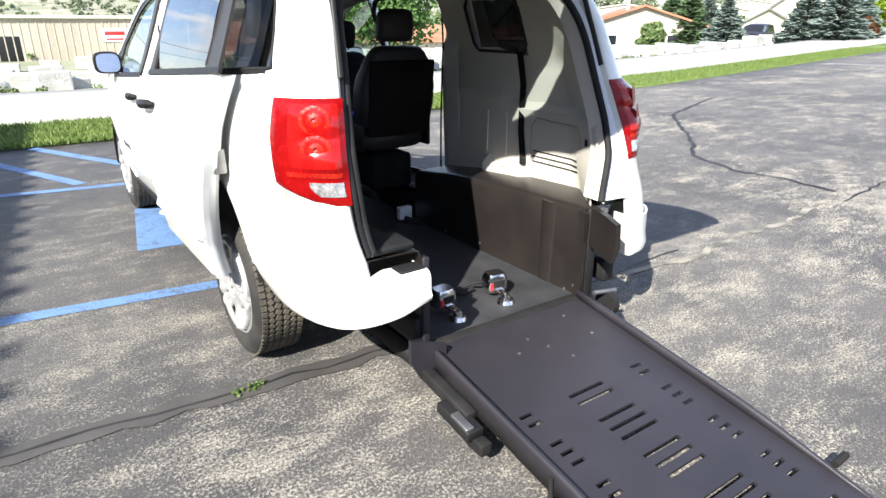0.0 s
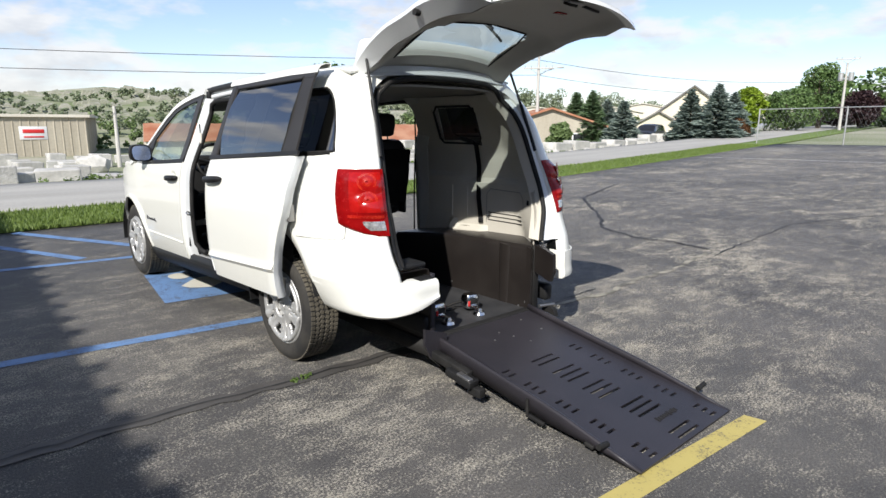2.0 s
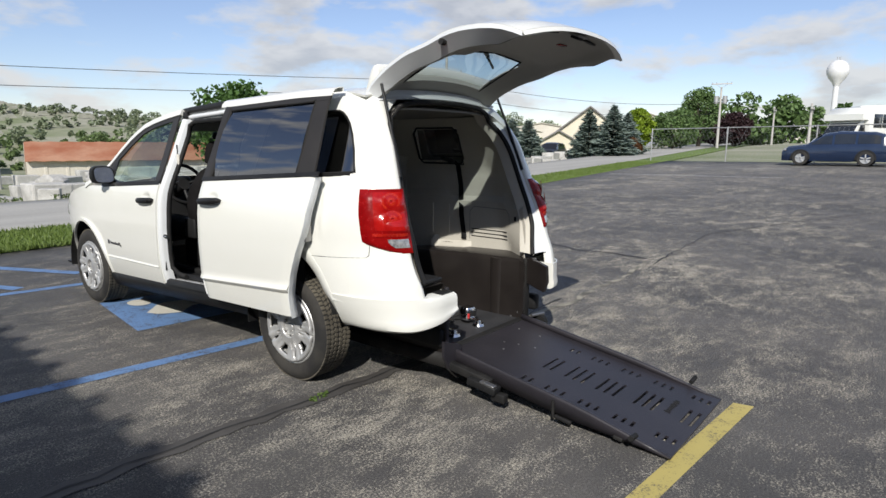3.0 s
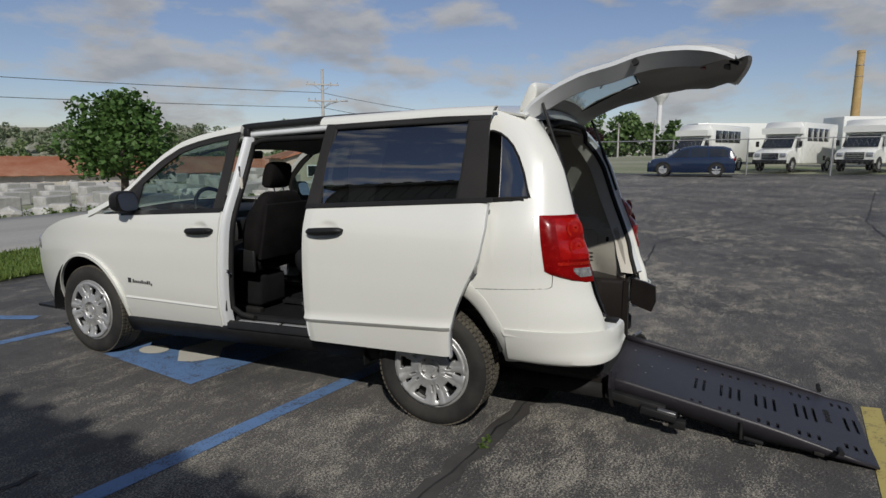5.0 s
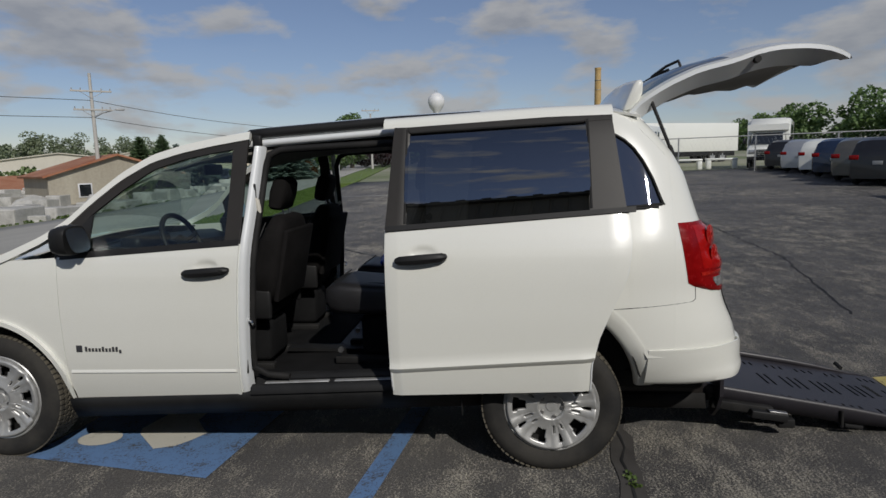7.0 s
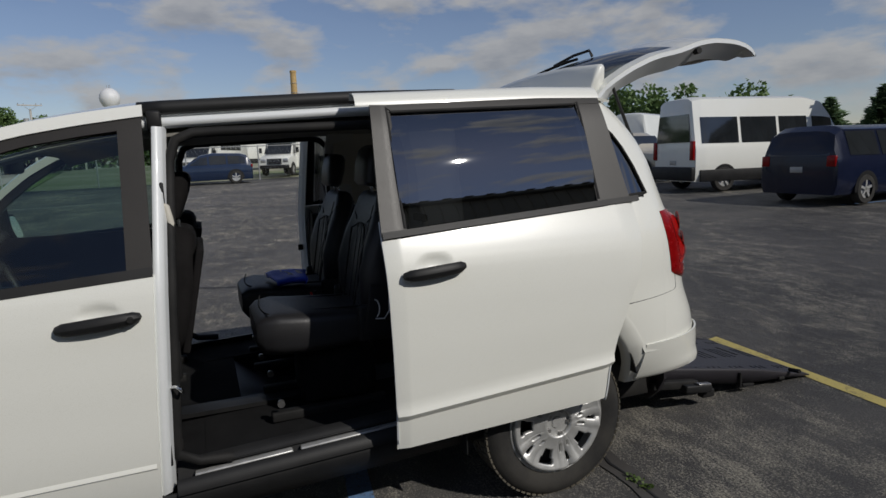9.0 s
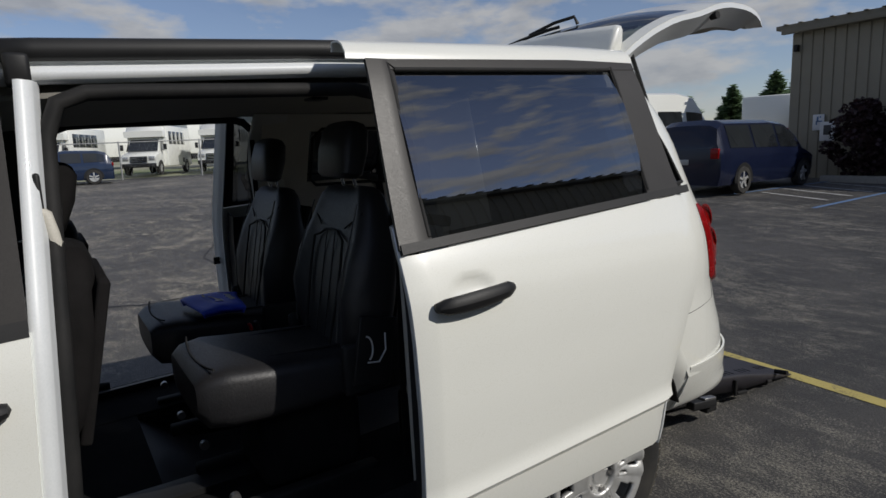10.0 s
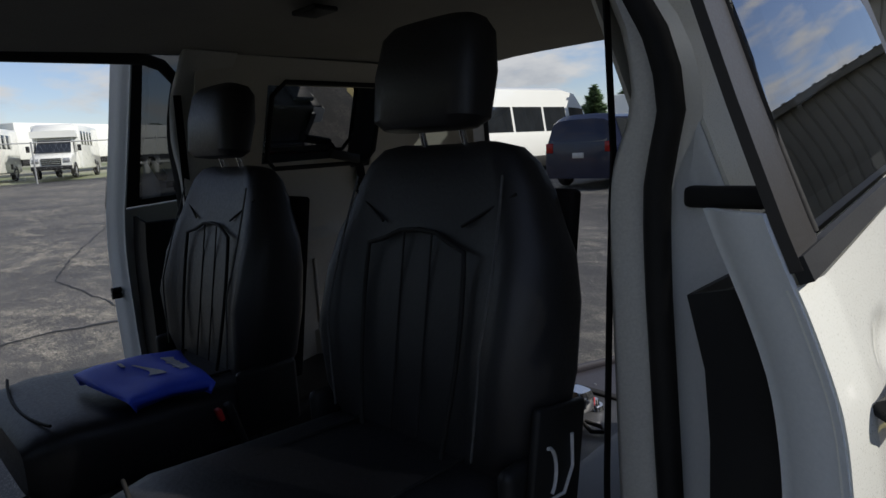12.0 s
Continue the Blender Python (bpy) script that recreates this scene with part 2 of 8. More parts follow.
M["clear_lens"] = stuff_mat("clear_lamp_lens", (0.28, 0.28, 0.28), (0.72, 0.72, 0.70), 45, 0.12, 0.6, fine=60, bump=0.8, dist=0.004, coat=1.0)
M["red_plastic"] = stuff_mat("red_button", (0.5, 0.02, 0.02), (0.6, 0.03, 0.03), 9, 0.4, bump=0)
M["print"] = stuff_mat("dark_print", (0.04, 0.04, 0.045), (0.05, 0.05, 0.055), 9, 0.5, bump=0)
M["white_print"] = stuff_mat("white_print", (0.6, 0.6, 0.6), (0.66, 0.66, 0.66), 9, 0.6, bump=0)
M["glass_dark"] = glass_mat("tinted_privacy_glass", (0.10, 0.105, 0.11), 0.28)
M["window_black"] = glass_mat("grey_tinted_glass", (0.50, 0.56, 0.56), 0.10)
M["pillar_grey"] = stuff_mat("warm_grey_pillar_plastic", (0.48, 0.47, 0.43), (0.53, 0.52, 0.475), 2, 0.65, fine=250, bump=0.1, dist=0.001)
M["glass_door"] = glass_mat("green_tinted_glass", (0.55, 0.68, 0.62), 0.075)
M["glass"] = glass_mat("clear_glass", (0.80, 0.86, 0.84), 0.05)


# ---- mesh helpers ----
def link_mesh(name, verts, faces, material, parent=None, label="", smooth=True, thick=0.0, split=35):
    me = bpy.data.meshes.new(name)
    me.from_pydata([tuple(v) for v in verts], [], faces)
    me.materials.append(material)
    if smooth:
        me.polygons.foreach_set("use_smooth", [True] * len(me.polygons))
    ob = new(name, me)
    ob.parent = parent
    if thick:
        so = ob.modifiers.new("shell", "SOLIDIFY")
        so.thickness, so.offset = thick, 0
    if smooth and split:
        es = ob.modifiers.new("edges", "EDGE_SPLIT")
        es.split_angle = radians(split)
    if label:
        ob["label"] = label
    return ob


def part(name, bm, material, parent=None, label="", smooth=False, split=35):
    me = bpy.data.meshes.new(name)
    bmesh.ops.recalc_face_normals(bm, faces=bm.faces)
    bm.to_mesh(me)
    bm.free()
    me.materials.append(material)
    if smooth:
        me.polygons.foreach_set("use_smooth", [True] * len(me.polygons))
    ob = new(name, me)
    ob.parent = parent
    if smooth and split:
        es = ob.modifiers.new("edges", "EDGE_SPLIT")
        es.split_angle = radians(split)
    if label:
        ob["label"] = label
    return ob


def thing(name, label, category, m=None, group="", kind=""):
    ob = new(name)
    ob.empty_display_size = 0.2
    if m is not None:
        ob.matrix_basis = m
    return tagged(ob, label, category, group, kind)


def box(bm, centre, size, bevel=0.0, m=None, seg=2):
    made = bmesh.ops.create_cube(bm, size=1.0)["verts"]
    bmesh.ops.scale(bm, vec=size, verts=made)
    if bevel:
        es = list({e for v in made for e in v.link_edges})
        made = list({v for f in bmesh.ops.bevel(bm, geom=es, offset=bevel, segments=seg, affect="EDGES", profile=0.5)["faces"] for v in f.verts} | {v for v in made if v.is_valid})
    if m is not None:
        bmesh.ops.transform(bm, matrix=m, verts=made)
    bmesh.ops.translate(bm, vec=centre, verts=made)
    return made


def boxed(name, centre, size, material, parent=None, bevel=0.0, rot=None, label="", seg=2):
    bm = bmesh.new()
    box(bm, centre, size, bevel, rot, seg)
    return part(name, bm, material, parent, label, smooth=bevel > 0, split=60)


def rod(bm, a, b, r1, r2=None, seg=12, caps=True):
    a, b = Vector(a), Vector(b)
    d = b - a
    made = bmesh.ops.create_cone(bm, cap_ends=caps, segments=seg, radius1=r1, radius2=r1 if r2 is None else r2, depth=d.length)["verts"]
    bmesh.ops.transform(bm, matrix=Matrix.Translation((a + b) / 2) @ d.to_track_quat("Z", "Y").to_matrix().to_4x4(), verts=made)
    return made


def rodded(name, a, b, r, material, parent=None, r2=None, seg=12, label=""):
    bm = bmesh.new()
    rod(bm, a, b, r, r2, seg)
    return part(name, bm, material, parent, label, smooth=True)


def tube(name, pts, r, material, parent=None, label="", seg=8, closed=False):
    """A round bar along points."""
    pts = [Vector(p) for p in pts]
    n = len(pts)
    verts, faces = [], []
    q, last = None, None
    for i, p in enumerate(pts):
        a = pts[(i - 1) % n] if closed or i else pts[0]
        b = pts[(i + 1) % n] if closed or i < n - 1 else pts[-1]
        d = (b - a).normalized()
        q = d.to_track_quat("Z", "Y") if q is None else last.rotation_difference(d) @ q
        last = d
        for k in range(seg):
            t = 2 * math.pi * k / seg
            verts.append(p + q @ Vector((r * math.cos(t), r * math.sin(t), 0)))
    for i in range(n if closed else n - 1):
        j = (i + 1) % n
        for k in range(seg):
            faces.append((i * seg + k, i * seg + (k + 1) % seg, j * seg + (k + 1) % seg, j * seg + k))
    if not closed:
        faces.append(tuple(range(seg))[::-1])
        faces.append(tuple((n - 1) * seg + k for k in range(seg)))
    return link_mesh(name, verts, faces, material, parent, label, smooth=True, split=50)


def grid(rows):
    """Vertices and quads of a grid of points."""
    nr, nc = len(rows), len(rows[0])
    verts = [p for r in rows for p in r]
    faces = [(i * nc + j, i * nc + j + 1, (i + 1) * nc + j + 1, (i + 1) * nc + j) for i in range(nr - 1) for j in range(nc - 1)]
    return verts, faces


def sheet(name, rows, material, parent=None, label="", thick=0.0, split=35):
    v, f = grid(rows)
    return link_mesh(name, v, f, material, parent, label, True, thick, split)


def prism(bm, outline, axis, lo, hi):
    """An outline in the plane across an axis, extruded from lo to hi."""
    i = "xyz".index(axis)

    def at(p, h):
        q = list(p)
        q.insert(i, h)
        return q
    a = [bm.verts.new(at(p, lo)) for p in outline]
    b = [bm.verts.new(at(p, hi)) for p in outline]
    bm.faces.new(a)
    bm.faces.new(b[::-1])
    for k in range(len(a)):
        bm.faces.new((a[k], b[k], b[(k + 1) % len(a)], a[(k + 1) % len(a)]))


def lerp(x, table):
    if x <= table[0][0]:
        return table[0][1]
    for (a, u), (b, v) in zip(table, table[1:]):
        if x <= b:
            return u + (v - u) * (x - a) / (b - a)
    return table[-1][1]


def smooth_lerp(x, table):
    """Interpolation with soft knots."""
    h = 0.03
    return (lerp(x - h, table) + 2 * lerp(x, table) + lerp(x + h, table)) / 4


def span(a, b, n):
    return [a + (b - a) * i / n for i in range(n + 1)]


# ---- ground ----
def rise(x, y):
    """The lot climbs gently away from the van, towards the far fence."""
    return 0.022 * max(0.0, 0.85 * x - 0.53 * y - 3.5)


def land(x, y):
    """Height of the open ground: it falls behind the road, then climbs to a ridge."""
    drop = 1.45 * max(0.35, min(1.0, (62 - x) / 40)) * min(1.0, max(0.0, (y - 16) / 9))
    up = 10.5 * min(1.0, max(0.0, (y - 82) / 130)) ** 0.9 * (1 + 0.16 * math.sin(x * 0.045) + 0.10 * math.sin(x * 0.13 + 1))
    return -0.07 - drop + up + rise(min(x, 110), max(-60, min(y, 60)))


rows = []
for y in [-700, -200, -90, -60, -45, -30, -15, 0, 6, 9, 13, 16, 18, 20, 22, 25, 30, 40, 55, 70, 80, 90, 100, 115, 130, 150, 175, 212, 300, 600]:
    rows.append([(x, y, land(x, y)) for x in [-700, -300, -160, -100, -70, -45, -30, -15, -5, 0, 4.2, 10, 20, 30, 40, 50, 60, 75, 90, 110, 140, 180, 240, 330, 700]])
tagged(sheet("ground", rows, M["field"], split=0), "rough green and stony open ground around the lot", "ground", kind="structure")


def strip(name, xs, lo, hi, n, dz, material, label, category):
    rows = []
    for x in xs:
        a, b = lo(x), hi(x)
        rows.append([(x, y, rise(x, y) + dz) for y in span(a, b, n)])
    ob = sheet(name, rows, material, split=0)
    so = ob.modifiers.new("depth", "SOLIDIFY")
    so.thickness, so.offset = 0.1, 1
    return tagged(ob, label, category, kind="structure")


EDGE = [(-60, 5.8), (-0.5, 6.8), (12.4, 7.3), (36, 10.2), (60, 13.6), (95, 18.5)]
VERGE = [(-60, 8.1), (-0.2, 9.0), (16, 9.6), (36, 12.2), (60, 16.2), (95, 21.5), (200, 38)]
FAR_SIDE = [(-60, 14.1), (1.3, 15.2), (22.7, 15.8), (36, 17.8), (60, 22), (95, 27.5), (200, 45)]
XS = [-60, -40, -25, -12, -6, -2, 0, 2, 4, 4.12, 5, 8, 12, 16, 20, 25, 30, 36]
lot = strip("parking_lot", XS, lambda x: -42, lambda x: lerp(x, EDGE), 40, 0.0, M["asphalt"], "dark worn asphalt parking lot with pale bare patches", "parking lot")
strip("grass_verge", XS + [45, 60, 95], lambda x: lerp(x, EDGE), lambda x: lerp(x, VERGE), 6, 0.03, M["grass"], "strip of mown green grass between lot and road", "grass")
strip("road", [-120] + XS + [45, 60, 95, 200], lambda x: lerp(x, VERGE), lambda x: lerp(x, FAR_SIDE), 6, -0.015, M["concrete"], "pale sunlit concrete road beyond the grass", "road")


def painted(name, pts, material, label, category="line", z=0.004):
    bm = bmesh.new()
    bm.faces.new([bm.verts.new((x, y, z + rise(x, y))) for x, y in pts])
    return tagged(part(name, bm, material), label, category, kind="structure")


painted("yellow_line", [(0.53, -2.49), (0.51, -2.38), (-3.6, -2.05), (-3.6, -2.16)], M["yellow_paint"], "worn yellow parking line on the asphalt")
painted("blue_line_1", [(-4.2, 1.26), (-4.2, 1.38), (0.9, 0.72), (0.9, 0.60)], M["blue_paint"], "faded blue parking line on the asphalt")
painted("blue_line_2", [(-4.0, 4.38), (-4.0, 4.50), (0.9, 3.78), (0.9, 3.66)], M["blue_paint"], "faded blue parking line on the asphalt")
painted("blue_line_3", [(-2.2, 6.22), (-2.08, 6.24), (-1.18, 4.25), (-1.3, 4.2)], M["blue_paint"], "faded blue diagonal line on the asphalt")
painted("blue_line_4", [(-1.62, 7.05 - 0.4), (-1.5, 6.75), (-0.45, 4.62), (-0.57, 4.55)], M["blue_paint"], "faded blue diagonal line on the asphalt")
painted("blue_square", [(-1.12, 1.80), (-0.10, 1.68), (0.08, 2.83), (-0.95, 2.96)], M["blue_paint"], "faded blue painted square of an accessible parking bay", "marking")


def disc_pts(cx, cy, rx, ry, n=20):
    return [(cx + rx * math.cos(2 * math.pi * k / n), cy + ry * math.sin(2 * math.pi * k / n)) for k in range(n)]


painted("symbol_head", disc_pts(-0.70, 2.68, 0.10, 0.13), M["white_sym"], "worn white disc of the painted wheelchair symbol", "marking", 0.008)
painted("symbol_body", [(-0.56, 2.50), (-0.64, 2.46), (-0.82, 2.27), (-0.78, 2.16), (-0.70, 2.10), (-0.60, 2.05), (-0.55, 2.10), (-0.42, 2.2), (-0.2, 2.2), (-0.2, 2.42)], M["white_sym"], "worn white shape of the painted wheelchair symbol", "marking", 0.008)
for i, x in enumerate((22.2, 28.6, 34.4, 39.8)):
    painted("white_line_%d" % (i + 1), [(x - 0.05, 8.0 + i * 0.5), (x + 0.05, 8.0 + i * 0.5), (x + 0.05, 1.2), (x - 0.05, 1.2)], M["white_paint"], "thin white parking line on the asphalt")


def crack(name, pts, width, material, label, seed=1, z=0.006, least=0.45):
    rnd = random.Random(seed)
    fine = []
    for (a, b) in zip(pts, pts[1:]):
        n = max(2, int(math.dist(a, b) / 0.12))
        for k in range(n):
            fine.append((a[0] + (b[0] - a[0]) * k / n + rnd.uniform(-0.02, 0.02), a[1] + (b[1] - a[1]) * k / n + rnd.uniform(-0.025, 0.025)))
    up, down = [], []
    for i, p in enumerate(fine):
        a, b = fine[max(0, i - 1)], fine[min(len(fine) - 1, i + 1)]
        d = Vector((b[0] - a[0], b[1] - a[1])).normalized()
        h = width * rnd.uniform(least, 1.0) / 2
        up.append((p[0] - d.y * h, p[1] + d.x * h, z + rise(*p)))
        down.append((p[0] + d.y * h, p[1] - d.x * h, z + rise(*p)))
    return tagged(sheet(name, [up, down], material, split=0), label, "crack", kind="structure")


crack("crack_1", [(-9, -0.75), (-4.2, -0.25), (-1.9, -0.30), (-1.06, -0.38), (0.2, -0.45), (0.8, -0.43)], 0.13, M["sealed"], "smooth grey-brown sealed joint across the asphalt", 3, least=0.85)
crack("crack_6", [(-9, -0.76), (-4.2, -0.255), (-1.9, -0.31), (-1.06, -0.375), (0.2, -0.455), (2.2, -0.39)], 0.016, M["tar"], "thin dark crack in the sealed joint", 13, 0.010)
crack("crack_7", [(-5.2, 1.62), (-3.4, 1.60), (-2.2, 1.50)], 0.05, M["tar"], "short dark crack beside the blue line", 17)
crack("crack_2", [(1.27, -0.41), (1.74, -0.49), (2.07, -0.53), (2.69, -0.45), (3.49, -0.47), (4.66, -0.30)], 0.075, M["sand"], "pale sandy crack across the asphalt", 4)
crack("crack_3", [(4.69, -0.29), (4.83, 0.31), (4.79, 0.82), (5.12, 1.53), (5.94, 2.13), (7.6, 3.58), (8.0, 3.9), (10.6, 4.8)], 0.075, M["tar"], "dark crack in the asphalt", 5)
crack("crack_4", [(2.3, -3.2), (5.5, -3.9), (12, -4.2), (22, -6)], 0.035, M["tar"], "thin dark crack in the asphalt", 6)
crack("crack_5", [(4.4, -0.46), (5.6, -0.40), (7.3, -0.34), (9, -1.0), (14, -3.2)], 0.03, M["tar"], "thin dark crack in the asphalt", 7)


# ---- the white minivan: body surface ----
WIDTH = [(0.20, 0.84), (0.33, 0.905), (0.45, 0.945), (0.55, 0.965), (0.65, 0.975), (0.85, 0.98), (1.05, 0.972), (1.15, 0.958), (1.25, 0.922), (1.30, 0.898), (1.45, 0.838), (1.60, 0.782), (1.72, 0.737), (1.80, 0.700), (1.86, 0.66), (1.95, 0.58)]
REAR = [(0.40, -0.97), (0.50, -1.02), (0.64, -1.01), (0.75, -0.985), (0.86, -0.935), (0.95, -0.915), (1.28, -0.785), (1.52, -0.705), (1.63, -0.645), (1.75, -0.545), (1.84, -0.46), (1.95, -0.40)]
OPEN_X = [(0.70, 0.695), (0.78, 0.712), (0.94, 0.715), (1.10, 0.706), (1.34, 0.670), (1.52, 0.652), (1.63, 0.630), (1.70, 0.595), (1.76, 0.53), (1.80, 0.42), (1.9, 0.3)]
SEAL_X = [(0.74, 0.535), (0.78, 0.560), (0.86, 0.615), (0.95, 0.648), (1.10, 0.665), (1.30, 0.652), (1.44, 0.635), (1.58, 0.600), (1.66, 0.560), (1.72, 0.51)]


def corner_a(z):
    """How far along the flank the rear corner's rounding begins."""
    return lerp(z, [(0.64, 0.64), (0.95, 0.64), (1.27, 0.36), (1.52, 0.30), (1.75, 0.22)])


def squared(v):
    """The share along a corner that is a little squarer than a quarter ellipse."""
    return max(0.0, v) ** 0.86


def unsquared(v):
    return max(0.0, v) ** (1 / 0.86)


def corner_b(z):
    """How far across the back the rear corner's rounding reaches."""
    return lerp(z, [(0.64, 0.43), (0.95, 0.42), (1.27, 0.32), (1.52, 0.20), (1.75, 0.13)])


def rear_y(z):
    return smooth_lerp(z, REAR)


def half(y, z):
    """Half the body's width at a place along it and a height."""
    w = smooth_lerp(z, WIDTH)
    if y > 2.75:
        w -= 0.22 * ((y - 2.75) / 1.25) ** 2.2
    d = rear_y(z) + corner_a(z) - y
    if d > 0:
        w += -corner_b(z) + corner_b(z) * squared(math.sqrt(max(0.0, 1 - unsquared(min(1.0, d / corner_a(z))) ** 2)))
    return w


def belt(y):
    return 1.2826 - 0.0632 * (y - 0.81)


def sill(y):
    return 0.43 - 0.045 * (y - 0.8)


ROOF_EDGE = [(-0.50, 1.815), (-0.30, 1.853), (0.0, 1.858), (0.83, 1.836), (1.60, 1.794), (1.806, 1.763), (1.975, 1.731), (2.144, 1.684), (2.307, 1.593), (2.464, 1.468), (2.583, 1.352), (2.72, 1.262), (2.92, 1.175), (3.1, 1.12)]
GLASS_TOP = [(1.60, 1.716), (1.675, 1.709), (1.793, 1.692), (1.963, 1.661), (2.131, 1.610), (2.291, 1.507), (2.446, 1.383), (2.52, 1.30), (2.60, 1.18)]
FENDER_TOP = [(2.6, 1.155), (3.03, 1.130), (3.40, 1.065), (3.67, 0.985), (3.85, 0.90), (3.98, 0.78)]


def arch(y, centre, r, low):
    d = abs(y - centre)
    tall = 1.18 if centre < 1 else 1.0
    return 0.355 + tall * math.sqrt(max(0, r * r - d * d)) if d < r else low


def wall_panel(name, ys, lo, hi, n, s, material, parent, off=0.0, thick=0.006, label="", split=35):
    rows = []
    for y in ys:
        a, b = lo(y), hi(y)
        rows.append([Vector((s * (half(y, z) + off), y, z)) for z in span(a, max(b, a + 0.001), n)])
    return sheet(name, rows, material, parent, label, thick, split)


def dish(y, z, yc, zc):
    """Depth of the hollow pressed into a door skin behind its handle."""
    q = ((y - yc) / 0.070) ** 2 + ((z - zc) / 0.036) ** 2
    return 0.013 * max(0.0, 1 - q) ** 0.8


PILLAR_SEAL = [(0.46, 0.846), (0.89, 0.824), (1.217, 0.803), (1.35, 0.800), (1.40, 0.808), (1.45, 0.824), (1.52, 0.812), (1.585, 0.785), (1.66, 0.728)]

van = thing("minivan", "white minivan with open side doors and a rear ramp", "van")


def build_side(s):
    """One flank of the body: s is -1 for the driver's side, 1 for the other."""
    # front fender
    ys = sorted(set(span(2.625, 3.98, 26) + span(2.64, 3.52, 30)))
    wall_panel("front_fender", ys, lambda y: arch(y, 3.078, 0.455, max(sill(y), 0.30 if y > 3.4 else 0.3)), lambda y: lerp(y, FENDER_TOP), 14, s, M["white"], van)
    wall_panel("fender_flare", span(2.635, 3.52, 30), lambda y: arch(y, 3.078, 0.443, 0.34), lambda y: arch(y, 3.078, 0.468, 0.36), 3, s, M["white"], van, 0.012, 0.02)
    # front door
    door = sheet("front_door", [[Vector((s * (half(y, z) - dish(y, z, 1.775, 1.098)), y + (1.2 - z) * 0.06 * max(0, (2.1 - y) / 0.5), z)) for z in span(sill(y), 1.0, 12) + span(1.02, 1.14, 12) + span(1.15, belt(y) - 0.02, 4)] for y in sorted(span(1.605, 2.617, 18) + span(1.66, 1.90, 16))], M["white"], van, "", 0.02)
    sheet("door_crease", [[Vector((s * (half(y, z) + e), y, z)) for z, e in ((0.527 - 0.016 * (y - 2) - 0.022, -0.002), (0.527 - 0.016 * (y - 2), 0.017), (0.527 - 0.016 * (y - 2) + 0.012, 0.012), (0.527 - 0.016 * (y - 2) + 0.03, 0.001))] for y in span(1.655, 2.60, 12)], M["white"], door)
    wall_panel("window_frame", span(1.605, 2.56, 26), lambda y: lerp(y, GLASS_TOP) - 0.004, lambda y: smooth_lerp(y, ROOF_EDGE) - 0.038, 5, s, M["pillar"], door, 0.002, 0.012)
    wall_panel("belt_trim", span(1.605, 2.60, 14), lambda y: belt(y) - 0.028, lambda y: belt(y) + 0.004, 3, s, M["plastic"], door, 0.006, 0.012)
    wall_panel("window_pillar", span(1.605, 1.685, 4), lambda y: belt(y), lambda y: lerp(y, GLASS_TOP), 10, s, M["pillar"], door, 0.004, 0.012)
    wall_panel("mirror_patch", span(2.445, 2.63, 8), lambda y: belt(y) - 0.02, lambda y: max(belt(y) - 0.015, lerp(y, [(2.445, 1.375), (2.52, 1.30), (2.63, 1.17)])), 4, s, M["plastic"], door, 0.003, 0.012)
    g = wall_panel("window_glass", span(1.68, 2.50, 20), lambda y: belt(y) - 0.01, lambda y: max(belt(y), lerp(y, GLASS_TOP)) + 0.004, 12, s, M["glass_door"], door, -0.006, 0.0, "green-tinted glass")
    g.visible_shadow = False
    # roof side rail and front pillar
    wall_panel("roof_rail", span(1.60, 2.98, 30), lambda y: smooth_lerp(y, ROOF_EDGE) - 0.042, lambda y: smooth_lerp(y, ROOF_EDGE), 4, s, M["white"], van, 0.0, 0.03)
    # dark rocker and lower sill
    rows = [[(s * (half(y, 0.42) - 0.004), y, sill(y) + 0.005), (s * (half(y, 0.4) - 0.012), y, sill(y) - 0.05), (s * (half(y, 0.36) - 0.03), y, sill(y) - 0.115), (s * 0.78, y, sill(y) - 0.125)] for y in span(0.35, 2.66, 16)]
    sheet("rocker", rows, M["plastic"], van, "black plastic rocker", 0.012, 100)
    # door opening: painted pillar, sill and header
    rows = [[(s * (half(y, z) - e), y + (1.2 - z) * 0.06, z) for y, e in ((1.605, 0.012), (1.597, 0.004), (1.575, 0.02), (1.572, 0.035), (1.566, 0.05), (1.562, 0.07))] for z in span(0.40, 1.72, 24)]
    sheet("door_pillar", rows, M["white_in"], van, "white painted door pillar", 0.006, 80)
    tube("door_seal", [(s * 0.88, 1.40, 0.475), (s * (half(1.51, 0.5) - 0.075), 1.52, 0.485)] + [(s * (half(1.51, z) - 0.072), 1.552 + (1.2 - z) * 0.06, z) for z in span(0.53, 1.60, 16)] + [(s * 0.71, 1.50, 1.672), (s * 0.70, 1.44, 1.697)] + [(s * 0.695, y, 1.70 + (1.4 - y) * 0.030) for y in span(1.36, 0.76, 6)] + [(s * 0.71, 0.70, 1.705)] + [(s * (smooth_lerp(z, PILLAR_SEAL)), 0.648, z) for z in span(1.66, 0.53, 22)], 0.019, M["rubber"], van)
    rows = [[(s * x, y, sill(y) + dz) for x, dz in ((0.945, 0.0), (0.94, 0.035), (0.915, 0.045), (0.905, 0.02), (0.865, 0.02), (0.855, 0.062), (0.80, 0.07))] for y in span(0.40, 1.60, 10)]
    sheet("door_sill", rows, M["plastic"], van, "black plastic door sill", 0.006, 80)
    boxed("sill_step", (s * 0.882, 1.36, sill(1.36) + 0.040), (0.034, 0.36, 0.014), M["alloy"], van, 0.005, pose(0, 0, 0, -2.6), "silver sill strip")
